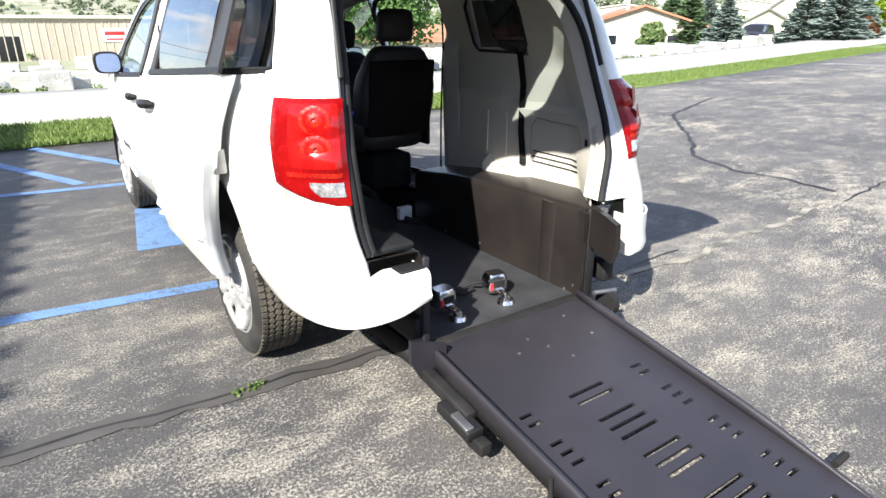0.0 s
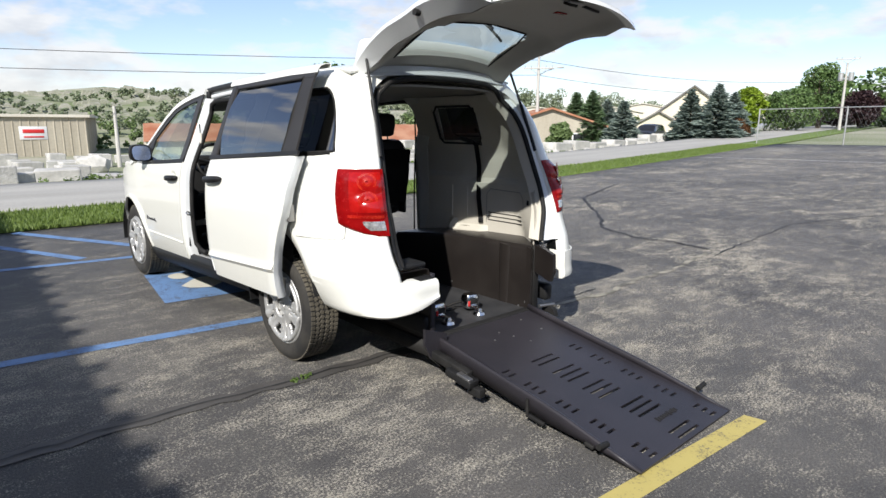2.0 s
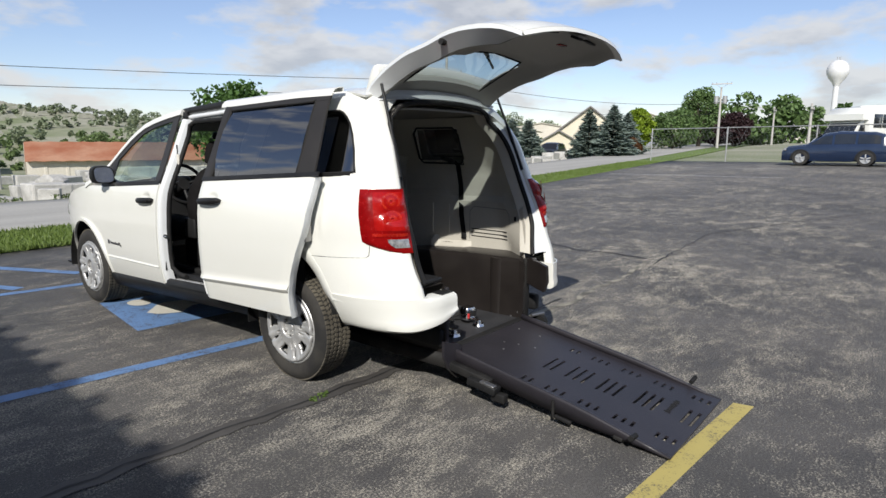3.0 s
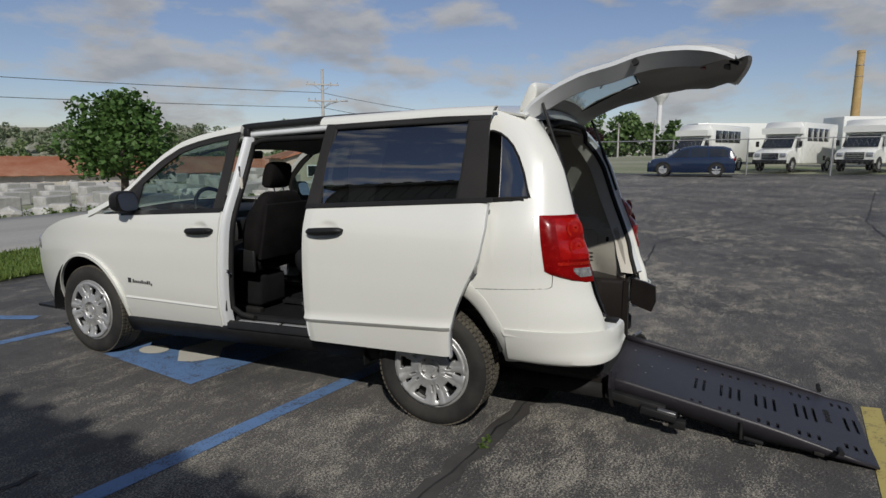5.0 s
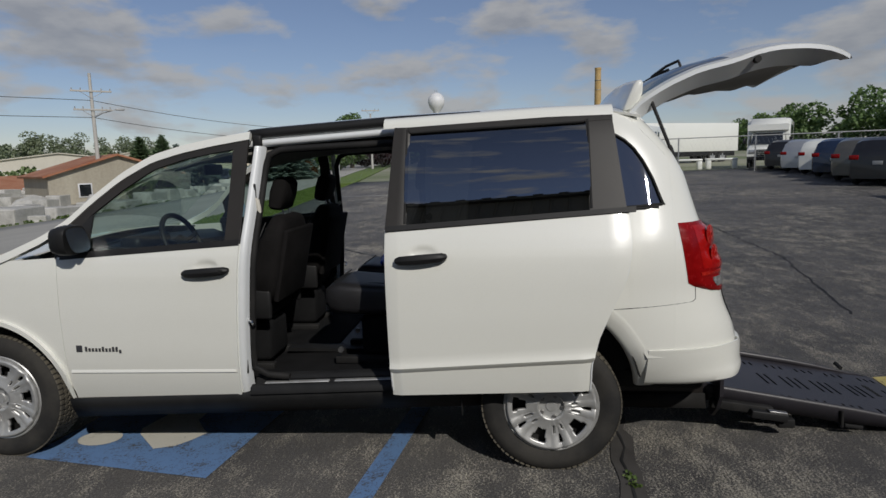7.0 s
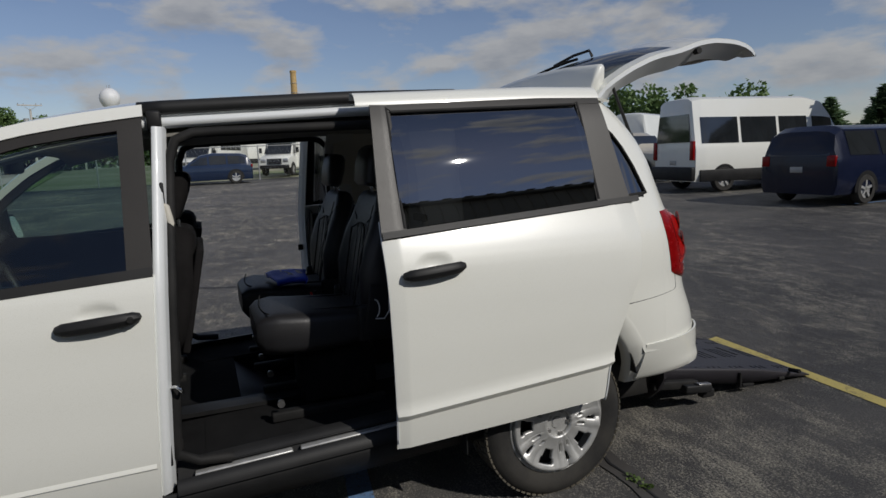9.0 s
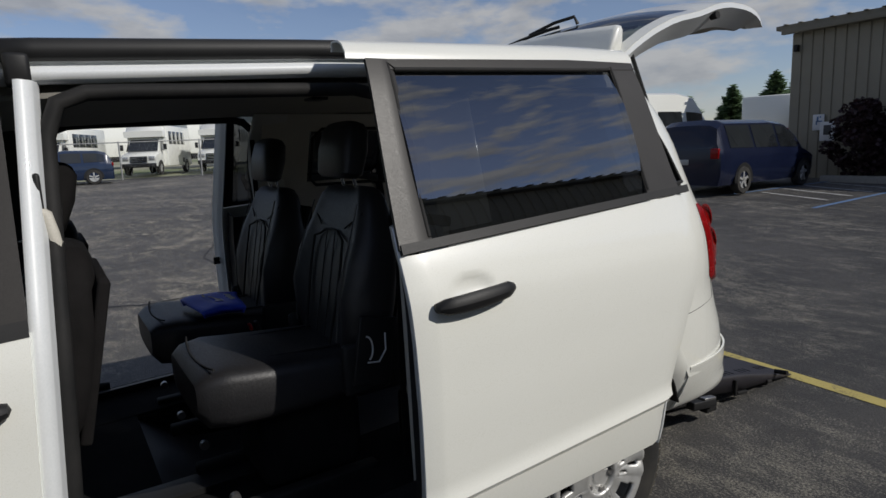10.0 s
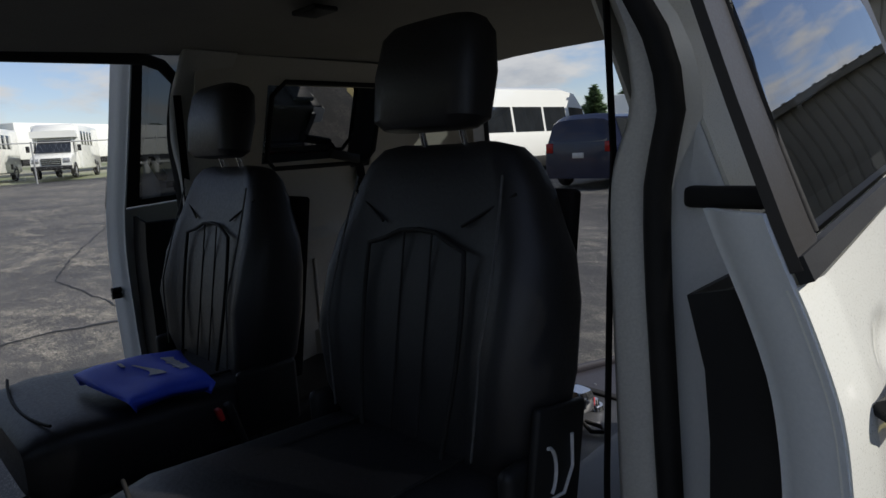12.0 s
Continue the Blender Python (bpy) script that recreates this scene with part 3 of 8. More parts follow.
    boxed("sill_step", (s * 0.882, 0.93, sill(0.93) + 0.040), (0.034, 0.44, 0.014), M["alloy"], van, 0.005, pose(0, 0, 0, -2.6), "silver sill strip")
    rows = [[(s * (smooth_lerp(z + 0.0, WIDTH) - e), y, z + smooth_lerp(y, ROOF_EDGE)-1.83) for z, e in ((1.812, 0.004), (1.803, 0.012), (1.800, 0.03), (1.784, 0.034), (1.780, 0.016), (1.762, 0.024), (1.750, 0.05))] for y in span(0.30, 1.62, 14)]
    sheet("door_header", rows, M["white_in"], van, "white painted header", 0.005, 80)
    rows = [[(s * (0.655 + dx), y, smooth_lerp(y, ROOF_EDGE) + dz) for dx, dz in ((0.026, -0.030), (0.036, -0.020), (0.036, 0.010), (0.01, 0.018), (-0.03, 0.010))] for y in span(0.35, 1.62, 14)]
    sheet("roof_track", rows, M["plastic"], van, "black sliding door track", 0.008, 100)
    boxed("track_end", (s * 0.705, 1.565, 1.742), (0.030, 0.05, 0.075), M["plastic"], van, 0.010)
    for z in (0.56, 1.46):
        boxed("hinge_cover", (s * (half(1.57, z) - 0.032), 1.574 + (1.2 - z) * 0.06, z), (0.012, 0.014, 0.10 if z < 1 else 0.12), M["plastic"], van, 0.006)
    tube("striker", [(s * 0.93, 1.585, 0.80), (s * 0.955, 1.57, 0.81), (s * 0.965, 1.555, 0.80), (s * 0.955, 1.55, 0.785), (s * 0.93, 1.555, 0.78)], 0.006, M["chrome"], van)
    # rear quarter
    def q_low(y):
        return arch(y, 0.0, 0.512, 0.452)
    ys = sorted(set(span(-0.60, 0.60, 36) + span(-0.512, 0.36, 24)))
    wall_panel("quarter_panel", ys, lambda y: max(q_low(y), 0.62), lambda y: belt(y), 14, s, M["white"], van)
    rows = []
    for t in span(2.98, 0.75, 30):
        cy, sz = math.cos(t), math.sin(t) * 1.18
        row = []
        for r, e in ((0.440, -0.06), (0.444, -0.030), (0.448, -0.022), (0.462, -0.013), (0.490, -0.003), (0.515, 0.0035), (0.528, 0.002)):
            y, z = r * cy, 0.355 + r * sz
            row.append(Vector((s * (half(y, z) + e - lerp(z, [(0.46, 0.060), (0.55, 0.030), (0.66, 0.0)])), y, z)))
        rows.append(row)
    sheet("arch_flare", rows, M["white"], van, "", 0.004, 80)

    def q_top(y):
        return lerp(y, [(-0.555, 1.36), (-0.548, 1.40), (-0.487, 1.56), (-0.42, 1.66), (-0.36, 1.715), (-0.30, 1.735), (0.36, 1.72), (0.40, 1.69), (0.415, 1.30)])
    wall_panel("quarter_upper", span(-0.60, 0.60, 34), lambda y: max(belt(y), q_top(y)) if y > -0.552 else belt(y), lambda y: min(smooth_lerp(y, ROOF_EDGE), lerp(y, [(-0.62, 1.64), (-0.5, 1.80), (-0.4, 1.87)])), 8, s, M["white"], van)
    wall_panel("quarter_glass", span(-0.553, 0.415, 28), lambda y: belt(y) - 0.004, lambda y: max(belt(y), q_top(y)) + 0.004, 10, s, M["glass_dark"], van, -0.004, 0.0, "dark tinted glass")
    tube("quarter_glass_seal", [(s * (half(y, q_top(y)) + 0.002), y, q_top(y)) for y in span(0.3, -0.552, 20)] + [(s * (half(y, belt(y)) + 0.004), y, belt(y) + 0.006) for y in span(-0.548, 0.3, 10)], 0.007, M["rubber"], van)
    sheet("belt_track", [[(s * (half(y, belt(y) - 0.01) + e), y, belt(y) + dz) for dz, e in ((0.006, 0.001), (0.002, 0.003), (-0.014, 0.003), (-0.018, 0.001))] for y in span(-0.53, 0.585, 16)], M["plastic"], van, "black sliding door track", 0.004, 80)
    # inner wheel housing
    for c in (0.0, 3.078):
        rows = [[(s * x, c + 0.46 * math.cos(t), 0.355 + (0.545 if c == 0 else 0.46) * math.sin(t)) for x in (0.95, 0.79)] for t in span(-0.1, math.pi - 0.30, 20)]
        sheet("wheel_housing", rows, M["plastic"], van, "black wheel housing", 0.006)
        link_mesh("housing_wall", [(s * 0.79, c, 0.355)] + [(s * 0.79, c + 0.46 * math.cos(t), 0.355 + (0.545 if c == 0 else 0.46) * math.sin(t)) for t in span(-0.1, math.pi - 0.30, 24)], [(0, k, k + 1) for k in range(1, 25)], M["plastic"], van, "", False)
    # rear corner of the body above the bumper
    ta, tb = (1.0, 1.0) if s < 0 else (0.66, 0.72)
    turn_a = lambda z: ta * corner_a(z)
    turn_b = lambda z: tb * corner_b(z)
    rows = []
    for z in span(0.64, 1.84, 34):
        w, yr, xo = smooth_lerp(z, WIDTH), rear_y(z), smooth_lerp(z, OPEN_X)
        row = []
        y_top = -0.60 if z < 1.6 else -0.60 + (z - 1.6) * 0.9
        y_top = max(y_top, yr + 0.02)
        d0 = min(1, max(0, (yr + turn_a(z) - y_top) / turn_a(z)))
        a0 = math.asin(unsquared(d0))
        xi = min(1, max(0.0, (xo + 0.03 - (w - turn_b(z))) / turn_b(z)))
        a1 = math.acos(unsquared(xi))
        for k in range(13):
            a = a0 + (a1 - a0) * k / 12
            row.append((s * (w - turn_b(z) + turn_b(z) * squared(math.cos(a))), yr + turn_a(z) - turn_a(z) * squared(math.sin(a)), z))
        ye = row[-1][1]
        row.append((s * (xo + 0.012), ye + 0.004, z))
        row.append((s * (xo + 0.006), ye + 0.05, z))
        rows.append(row)
    sheet("rear_corner", rows, M["white"], van, "", 0.006, 80)
    # tail lamp: a dark red shell, a brighter inner panel with two scalloped reflectors, a clear lens below
    tl = []
    for i, z in enumerate(span(0.922, 1.280, 22)):
        w, yr, xo = smooth_lerp(z, WIDTH), rear_y(z), smooth_lerp(z, OPEN_X)
        y_out = lerp(z, [(0.922, -0.86), (0.945, -0.765), (0.968, -0.705), (0.980, -0.668), (1.280, -0.618)])
        a0 = math.asin(min(1, unsquared((yr + turn_a(z) - y_out) / turn_a(z))))
        a1 = math.acos(min(1, unsquared((xo + 0.010 - (w - turn_b(z))) / turn_b(z))))
        row = []
        for k in range(15):
            u = k / 14
            a = a0 + (a1 - a0) * u
            e = 0.003 + 0.014 * min(1, 7 * u, 7 * (1 - u), 9 * (i / 22), 9 * (1 - i / 22))
            for v0, v1 in ((0.27, 0.62), (0.64, 0.97)):
                if v0 < i / 22 < v1:
                    e += 0.020 * math.sin(math.pi * (i / 22 - v0) / (v1 - v0)) * min(1, max(0, (u - 0.30) / 0.25), 9 * (1 - u))
            row.append(Vector((s * (w - turn_b(z) + (turn_b(z) + e) * squared(math.cos(a))), yr + turn_a(z) - (turn_a(z) + e) * squared(math.sin(a)), z)))
        tl.append(row)
    lamp = sheet("tail_lamp", tl, M["red_lens"], van, "red and clear tail lamp", 0.006)
    pick = lambda i0, i1, k0, k1, e: [[tl[i][k] + Vector((s * 0.6, -0.8, 0)) * e for k in range(k0, k1)] for i in range(i0, i1)]
    sheet("reverse_lens", pick(2, 6, 7, 14, 0.004), M["clear_lens"], lamp, "clear ribbed lens", 0.004)
    sheet("lens_bar", pick(6, 8, 3, 14, 0.004), M["red_bright"], lamp, "", 0.004)
    panel = sheet("lens_panel", pick(8, 22, 4, 14, 0.0025), M["red_panel"], lamp, "brighter red lens panel", 0.004)
    for i0, i1 in ((9, 15), (15, 21)):
        c = tl[(i0 + i1) // 2][9]
        out = Vector((s * 0.55, -0.83, 0.1)).normalized()
        ax = Vector((-out.y, out.x, 0)).normalized() * s
        upv = out.cross(ax)
        if upv.z < 0:
            upv = -upv
        # a half-round bowl, open towards the middle of the van
        for ring_k, (qa, qb) in enumerate(((0.15, 0.45), (0.45, 0.72), (0.72, 0.95))):
            rows = [[c + ax * (0.058 * q * math.cos(t)) + upv * (0.052 * q * math.sin(t)) + out * (0.003 + 0.008 * (1 - q)) for t in span(0, 2 * math.pi, 22)] for q in (qa, qa + 0.02, qb - 0.03, qb)]
            sheet("lamp_reflector", rows, M["red_bright" if ring_k != 1 else "red_panel"], panel, "orange-red scalloped reflector", 0.002)
    # bumper
    inner = 0.485 if s < 0 else 0.69
    rows = []
    prof = [(0.462, -0.05), (0.466, -0.012), (0.480, 0.009), (0.505, 0.013), (0.53, 0.008), (0.55, 0.004), (0.60, 0.004), (0.635, 0.003), (0.652, -0.004), (0.660, -0.02), (0.662, -0.09)]
    for k in range(37):
        u = k / 36
        row = []
        for z, e in prof:
            rise_in = 0.085 * max(0, (u - 0.55) / 0.45) ** 1.5 if s < 0 else 0.0
            zz = z + rise_in * max(0.0, (0.60 - z) / 0.14)
            tuck = max(0.0, 1 - u / 0.5)
            w, ra, rb = 0.975 - tuck * lerp(z, [(0.46, 0.082), (0.55, 0.035), (0.66, 0.0)]), 0.62 * ta, 0.43 * tb
            if z < 0.56:
                e *= 1 - tuck * 0.9
            if z > 0.64:
                k2 = min(1, max(0, (u - 0.60) / 0.16)) if s < 0 else 0.0
                k2 = k2 * k2 * (3 - 2 * k2)
                e = e * k2 + 0.002 * (1 - k2)
            if u < 0.8:
                a = 0.078 + (math.pi / 2 * 0.93 - 0.078) * u / 0.8
                x = w - rb + (rb + e) * squared(math.cos(a))
                y = -1.022 + ra - (ra + e) * squared(math.sin(a))
            else:
                a = math.pi / 2 * 0.93
                x0, y0 = w - rb + (rb + e) * squared(math.cos(a)), -1.022 + ra - (ra + e) * squared(math.sin(a))
                f = (u - 0.8) / 0.2
                x, y = x0 + (inner - x0) * f, y0 - 0.004 * f
            row.append((s * x, y, zz))
        rows.append(row)
    bumper = sheet("rear_bumper", rows, M["white"], van, "white painted bumper end", 0.008)
    end = [Vector(p) for p in rows[-1]]
    back = [Vector((end[0].x, -0.90, end[0].z)), Vector((end[0].x, -0.90, end[-1].z))]
    ring = end + [back[1], back[0]]
    link_mesh("bumper_end_cap", ring, [tuple(range(len(ring)))], M["white"], bumper, "", False, 0.006)
    if s < 0:
        boxed("bumper_step", (s * 0.545, -0.965, 0.664), (0.11, 0.075, 0.016), M["plastic"], bumper, 0.005, None, "black tread pad")
    return lamp


for s in (-1, 1):
    build_side(s)

# panel lines between bumper and quarter
tube("panel_gap", [(-half(y, 0.87 + (-0.30 - y) * 0.06) - 0.001, y, 0.87 + (-0.30 - y) * 0.06) for y in span(-0.30, -0.69, 10)] + [(-half(-0.708, z) - 0.002, -0.708, z) for z in span(0.905, 1.05, 5)], 0.0025, M["rubber"], van)

# roof
rows = []
for y in span(-0.47, 2.12, 30):
    e = smooth_lerp(y, ROOF_EDGE)
    xe = smooth_lerp(e, WIDTH)
    xe = min(xe, 0.68)
    row = []
    for k in range(21):
        u = -1 + k / 10
        row.append((u * xe, y, e - 0.004 + 0.062 * (1 - abs(u) ** 2.6)))
    rows.append(row)
sheet("roof", rows, M["white"], van, "", 0.012)
rows = [[(u * (0.62 + 0.10 * t), 2.12 + 0.86 * t, 1.732 - 0.045 * u * u - 0.57 * t + 0.08 * math.sin(math.pi * t) - 0.05 * t * u * u) for u in span(-1, 1, 16)] for t in span(0, 1, 12)]
g = sheet("windscreen", rows, M["glass"], van, "clear windscreen glass")
g.visible_shadow = False
rows = [[(u * half(y, 0.95) * (0.90 if abs(u) < 1 else 0.985), y, lerp(y, FENDER_TOP) + 0.06 * (1 - u * u) * (1 if y < 3.8 else 0.6)) for u in span(-1, 1, 14)] for y in span(2.85, 3.98, 14)]
sheet("hood", rows, M["white"], van, "", 0.008)
rows = []
for z in span(0.24, 0.80, 12):
    yb = 4.04 - 0.25 * ((z - 0.5) / 0.4) ** 2 * (1 if z > 0.5 else 0.4)
    rows.append([(u * half(3.98, z) * (1.0), yb - 0.20 * abs(u) ** 3.0, z) for u in span(-1, 1, 18)])
sheet("front_bumper", rows, M["white"], van, "", 0.01)
bm = bmesh.new()
box(bm, (0, 3.99, 0.72), (0.9, 0.05, 0.16), 0.02)
part("grille", bm, M["plastic"], van, smooth=True)
for s in (-1, 1):
    boxed("headlamp", (s * 0.66, 3.86, 0.84), (0.26, 0.22, 0.15), M["clear_lens"], van, 0.04, pose(0, 0, 0, 0, 0, -s * 20))

# underbody, closing the van from below
rows = [[(x, y, 0.30 - 0.02 * (y > 2.4)) for x in span(-0.84, 0.84, 2)] for y in (1.3, 2.0, 2.6, 3.5, 3.95)]
sheet("underbody", rows, M["plastic"], van, "black underbody", 0.02)
for x in (-0.44, 0.70):
    boxed("chassis_rail", (x, -0.35, 0.34), (0.08, 1.1, 0.12), M["plastic"], van, 0.02)


# ---- sliding doors, slid back ----
def door_rear(z):
    return lerp(z, [(0.46, -0.18), (0.62, -0.185), (0.75, -0.215), (0.90, -0.275), (1.0, -0.325), (1.07, -0.35), (1.20, -0.368), (1.36, -0.362), (1.84, -0.312), (1.92, -0.30)])


def door_front(z):
    return lerp(z, [(0.44, 0.798), (0.62, 0.803), (1.28, 0.815), (1.84, 0.79)])


def build_slider(s):
    off = 0.115
    low = lambda y: 0.446 + 0.0374 * (0.80 - y)
    top = lambda y: smooth_lerp(y, [(-0.33, 1.820), (0.0, 1.818), (0.83, 1.782)])

    def at(y, z, e=0.0):
        return Vector((s * (smooth_lerp(z, WIDTH) + off + e), y, z))

    def bz(u):
        return belt(0.815 - 1.215 * u) - 0.015
    door = thing("sliding_door", "white sliding side door with a dark tinted window, slid open", "car door")
    # lower skin
    cols = []
    for u in sorted(span(0, 1, 22) + span(0.06, 0.24, 16)):
        yb = 0.80 - 0.99 * u
        zc = 0.597 + 0.066 * (0.80 - yb)
        z0, z1 = low(yb), bz(u)
        zs = [z0, z0 + 0.012, z0 + 0.05, zc - 0.05, zc - 0.026, zc - 0.010, zc, zc + 0.012, zc + 0.03, zc + 0.06] + span(zc + 0.10, 1.10, 7) + span(1.115, 1.225, 11) + span(1.235, z1, 3)
        col = []
        for z in zs:
            y = door_front(z) + (door_rear(z) - door_front(z)) * u
            e = 0.014 * max(0, 1 - abs(z - zc) / 0.028) - 0.008 * min(1, max(0, (zc - 0.008 - z) / 0.018))
            e -= 0.012 * max(0, (0.04 - u) / 0.04) ** 2 + 0.012 * max(0, (u - 0.97) / 0.03) ** 2
            e -= dish(y, z, 0.622, 1.168)
            col.append(at(y, z, e))
        cols.append(col)
    rows = [[c[k] for c in cols] for k in range(len(cols[0]))]
    sheet("door_skin", rows, M["white"], door, "", 0.012)
    # front and rear returns of the skin
    for f, sg, name in ((door_front, -1, "front_edge"), (door_rear, 1, "rear_edge")):
        rows = [[at(f(z), z, -0.008), at(f(z) + sg * (0.003 if sg > 0 else 0.012), z, -0.03), at(f(z) + sg * (0.006 if sg > 0 else 0.02), z, -0.06), at(f(z) + sg * 0.030, z, -0.066), at(f(z) + sg * 0.035, z, -0.08)] for z in span(0.47, 1.77 if s > 0 and sg < 0 else 1.34, 34)]
        sheet(name, rows, M["white_in"], door, "white painted door edge", 0.006, 80)
    # window surround and glass
    yf, yr = 0.722, -0.188
    gz1 = lambda y: 1.762 - 0.036 * (y - 0.71)
    gz0 = lambda y: belt(y) + 0.010
    sheet("door_glass", [[at(y, gz0(y) + (gz1(y) - gz0(y)) * v, -0.010 + 0.022 * (1 - (2 * v - 1) ** 2)) for v in span(0, 1, 16)] for y in span(yf, yr, 16)], M["glass_dark"], door, "dark tinted glass")
    sheet("front_pillar", [[at(door_front(z) + (yf - 0.01 - door_front(z)) * u - 0.02 * (z - 1.30), z, -0.006 * (u > 0.9)) for z in span(1.285, 1.785, 12)] for u in span(0, 1, 4)], M["pillar"], door, "satin black pillar film", 0.012)
    sheet("rear_pillar", [[at(yr + 0.008 + (door_rear(z) - yr) * u, z, -0.004) for z in span(1.345, 1.836, 12)] for u in span(0, 1, 4)], M["pillar"], door, "satin black pillar film", 0.012)
    sheet("top_frame", [[at(y, gz1(y) - 0.006 + dz, -0.002) for dz in (0.0, 0.02, 0.042)] for y in span(0.77, -0.31, 14)], M["pillar"], door, "", 0.012)
    sheet("belt_strip", [[at(y, belt(y) + dz, 0.004) for dz in (-0.008, -0.002, 0.006, 0.016)] for y in span(0.812, -0.395, 14)], M["plastic"], door, "black belt moulding", 0.014)
    tube("glass_seal", [at(yf - 0.004, z, 0.0) for z in span(1.31, 1.775, 8)] + [at(y, gz1(y) - 0.004, 0.0) for y in span(0.70, -0.17, 10)] + [at(yr, z, 0.0) for z in span(1.80, 1.37, 8)], 0.007, M["rubber"], door)
    # painted roof cap along the top
    sheet("roof_cap", [[at(y, top(y) + dz, e) for dz, e in ((0.0, 0.002), (0.018, 0.008), (0.04, 0.004), (0.052, -0.012), (0.055, -0.05), (0.03, -0.07))] for y in span(0.84, -0.315, 14)], M["white"], door, "", 0.006)
    # inside trim
    rows = [[at(y, z, -0.075) for z in span(0.50, 1.25, 8)] for y in (0.748,)] + [[at(y, z, -0.150 - 0.02 * math.sin(math.pi * (z - 0.5) / 0.8)) for z in span(0.50, 1.23, 8)] for y in (0.742, 0.70, 0.55, 0.35, 0.1, -0.15)]
    sheet("door_trim", rows, M["plastic"], door, "black inner door trim", 0.01)
    # handle with its recess
    h = []
    for k in range(13):
        u = k / 12
        h.append(at(0.756 - 0.249 * u, 1.140 + 0.018 * u, 0.022 + 0.022 * math.sin(math.pi * u) ** 0.5))
    rows = []
    for k, p in enumerate(h):
        u = k / 12
        r = 0.0215 * (0.85 + 0.15 * math.sin(math.pi * u)) * (0.6 if k in (0, 12) else 1)
        rows.append([p + Vector((s * 0.017 * math.cos(t), 0, r * 1.15 * math.sin(t))) for t in span(0, 2 * math.pi, 10)])
    rows = [[sum(rows[0], Vector()) / 11 + Vector((0, 0.006, 0))] * 11] + rows + [[sum(rows[-1], Vector()) / 11 - Vector((0, 0.006, 0))] * 11]
    sheet("door_handle", rows, M["plastic"], door, "black plastic pull handle")
    # latch and roller hardware on the rear edge
    bm = bmesh.new()
    for z in (0.98, 1.03, 1.09):
        rod(bm, at(door_rear(z) + 0.02, z, -0.036), at(door_rear(z) + 0.006, z, -0.036), 0.010, seg=8)
    part("latch_bolt", bm, M["rubber"], door, "", True)
    boxed("latch", at(-0.30, 1.01, -0.075), (0.05, 0.03, 0.10), M["steel"], door, 0.006)
    if s > 0:
        bm = bmesh.new()
        for z in (0.98, 1.0):
            rod(bm, at(0.80, z, -0.05), at(0.83, z, -0.05), 0.010, seg=8)
        part("edge_bolt", bm, M["rubber"], door, "", True)
    bm = bmesh.new()
    box(bm, (s * 0.985, 0.70, 0.47), (0.14, 0.05, 0.02), 0.004)
    part("roller_arm", bm, M["steel"], door, smooth=True)
    return door


for s in (-1, 1):
    build_slider(s)


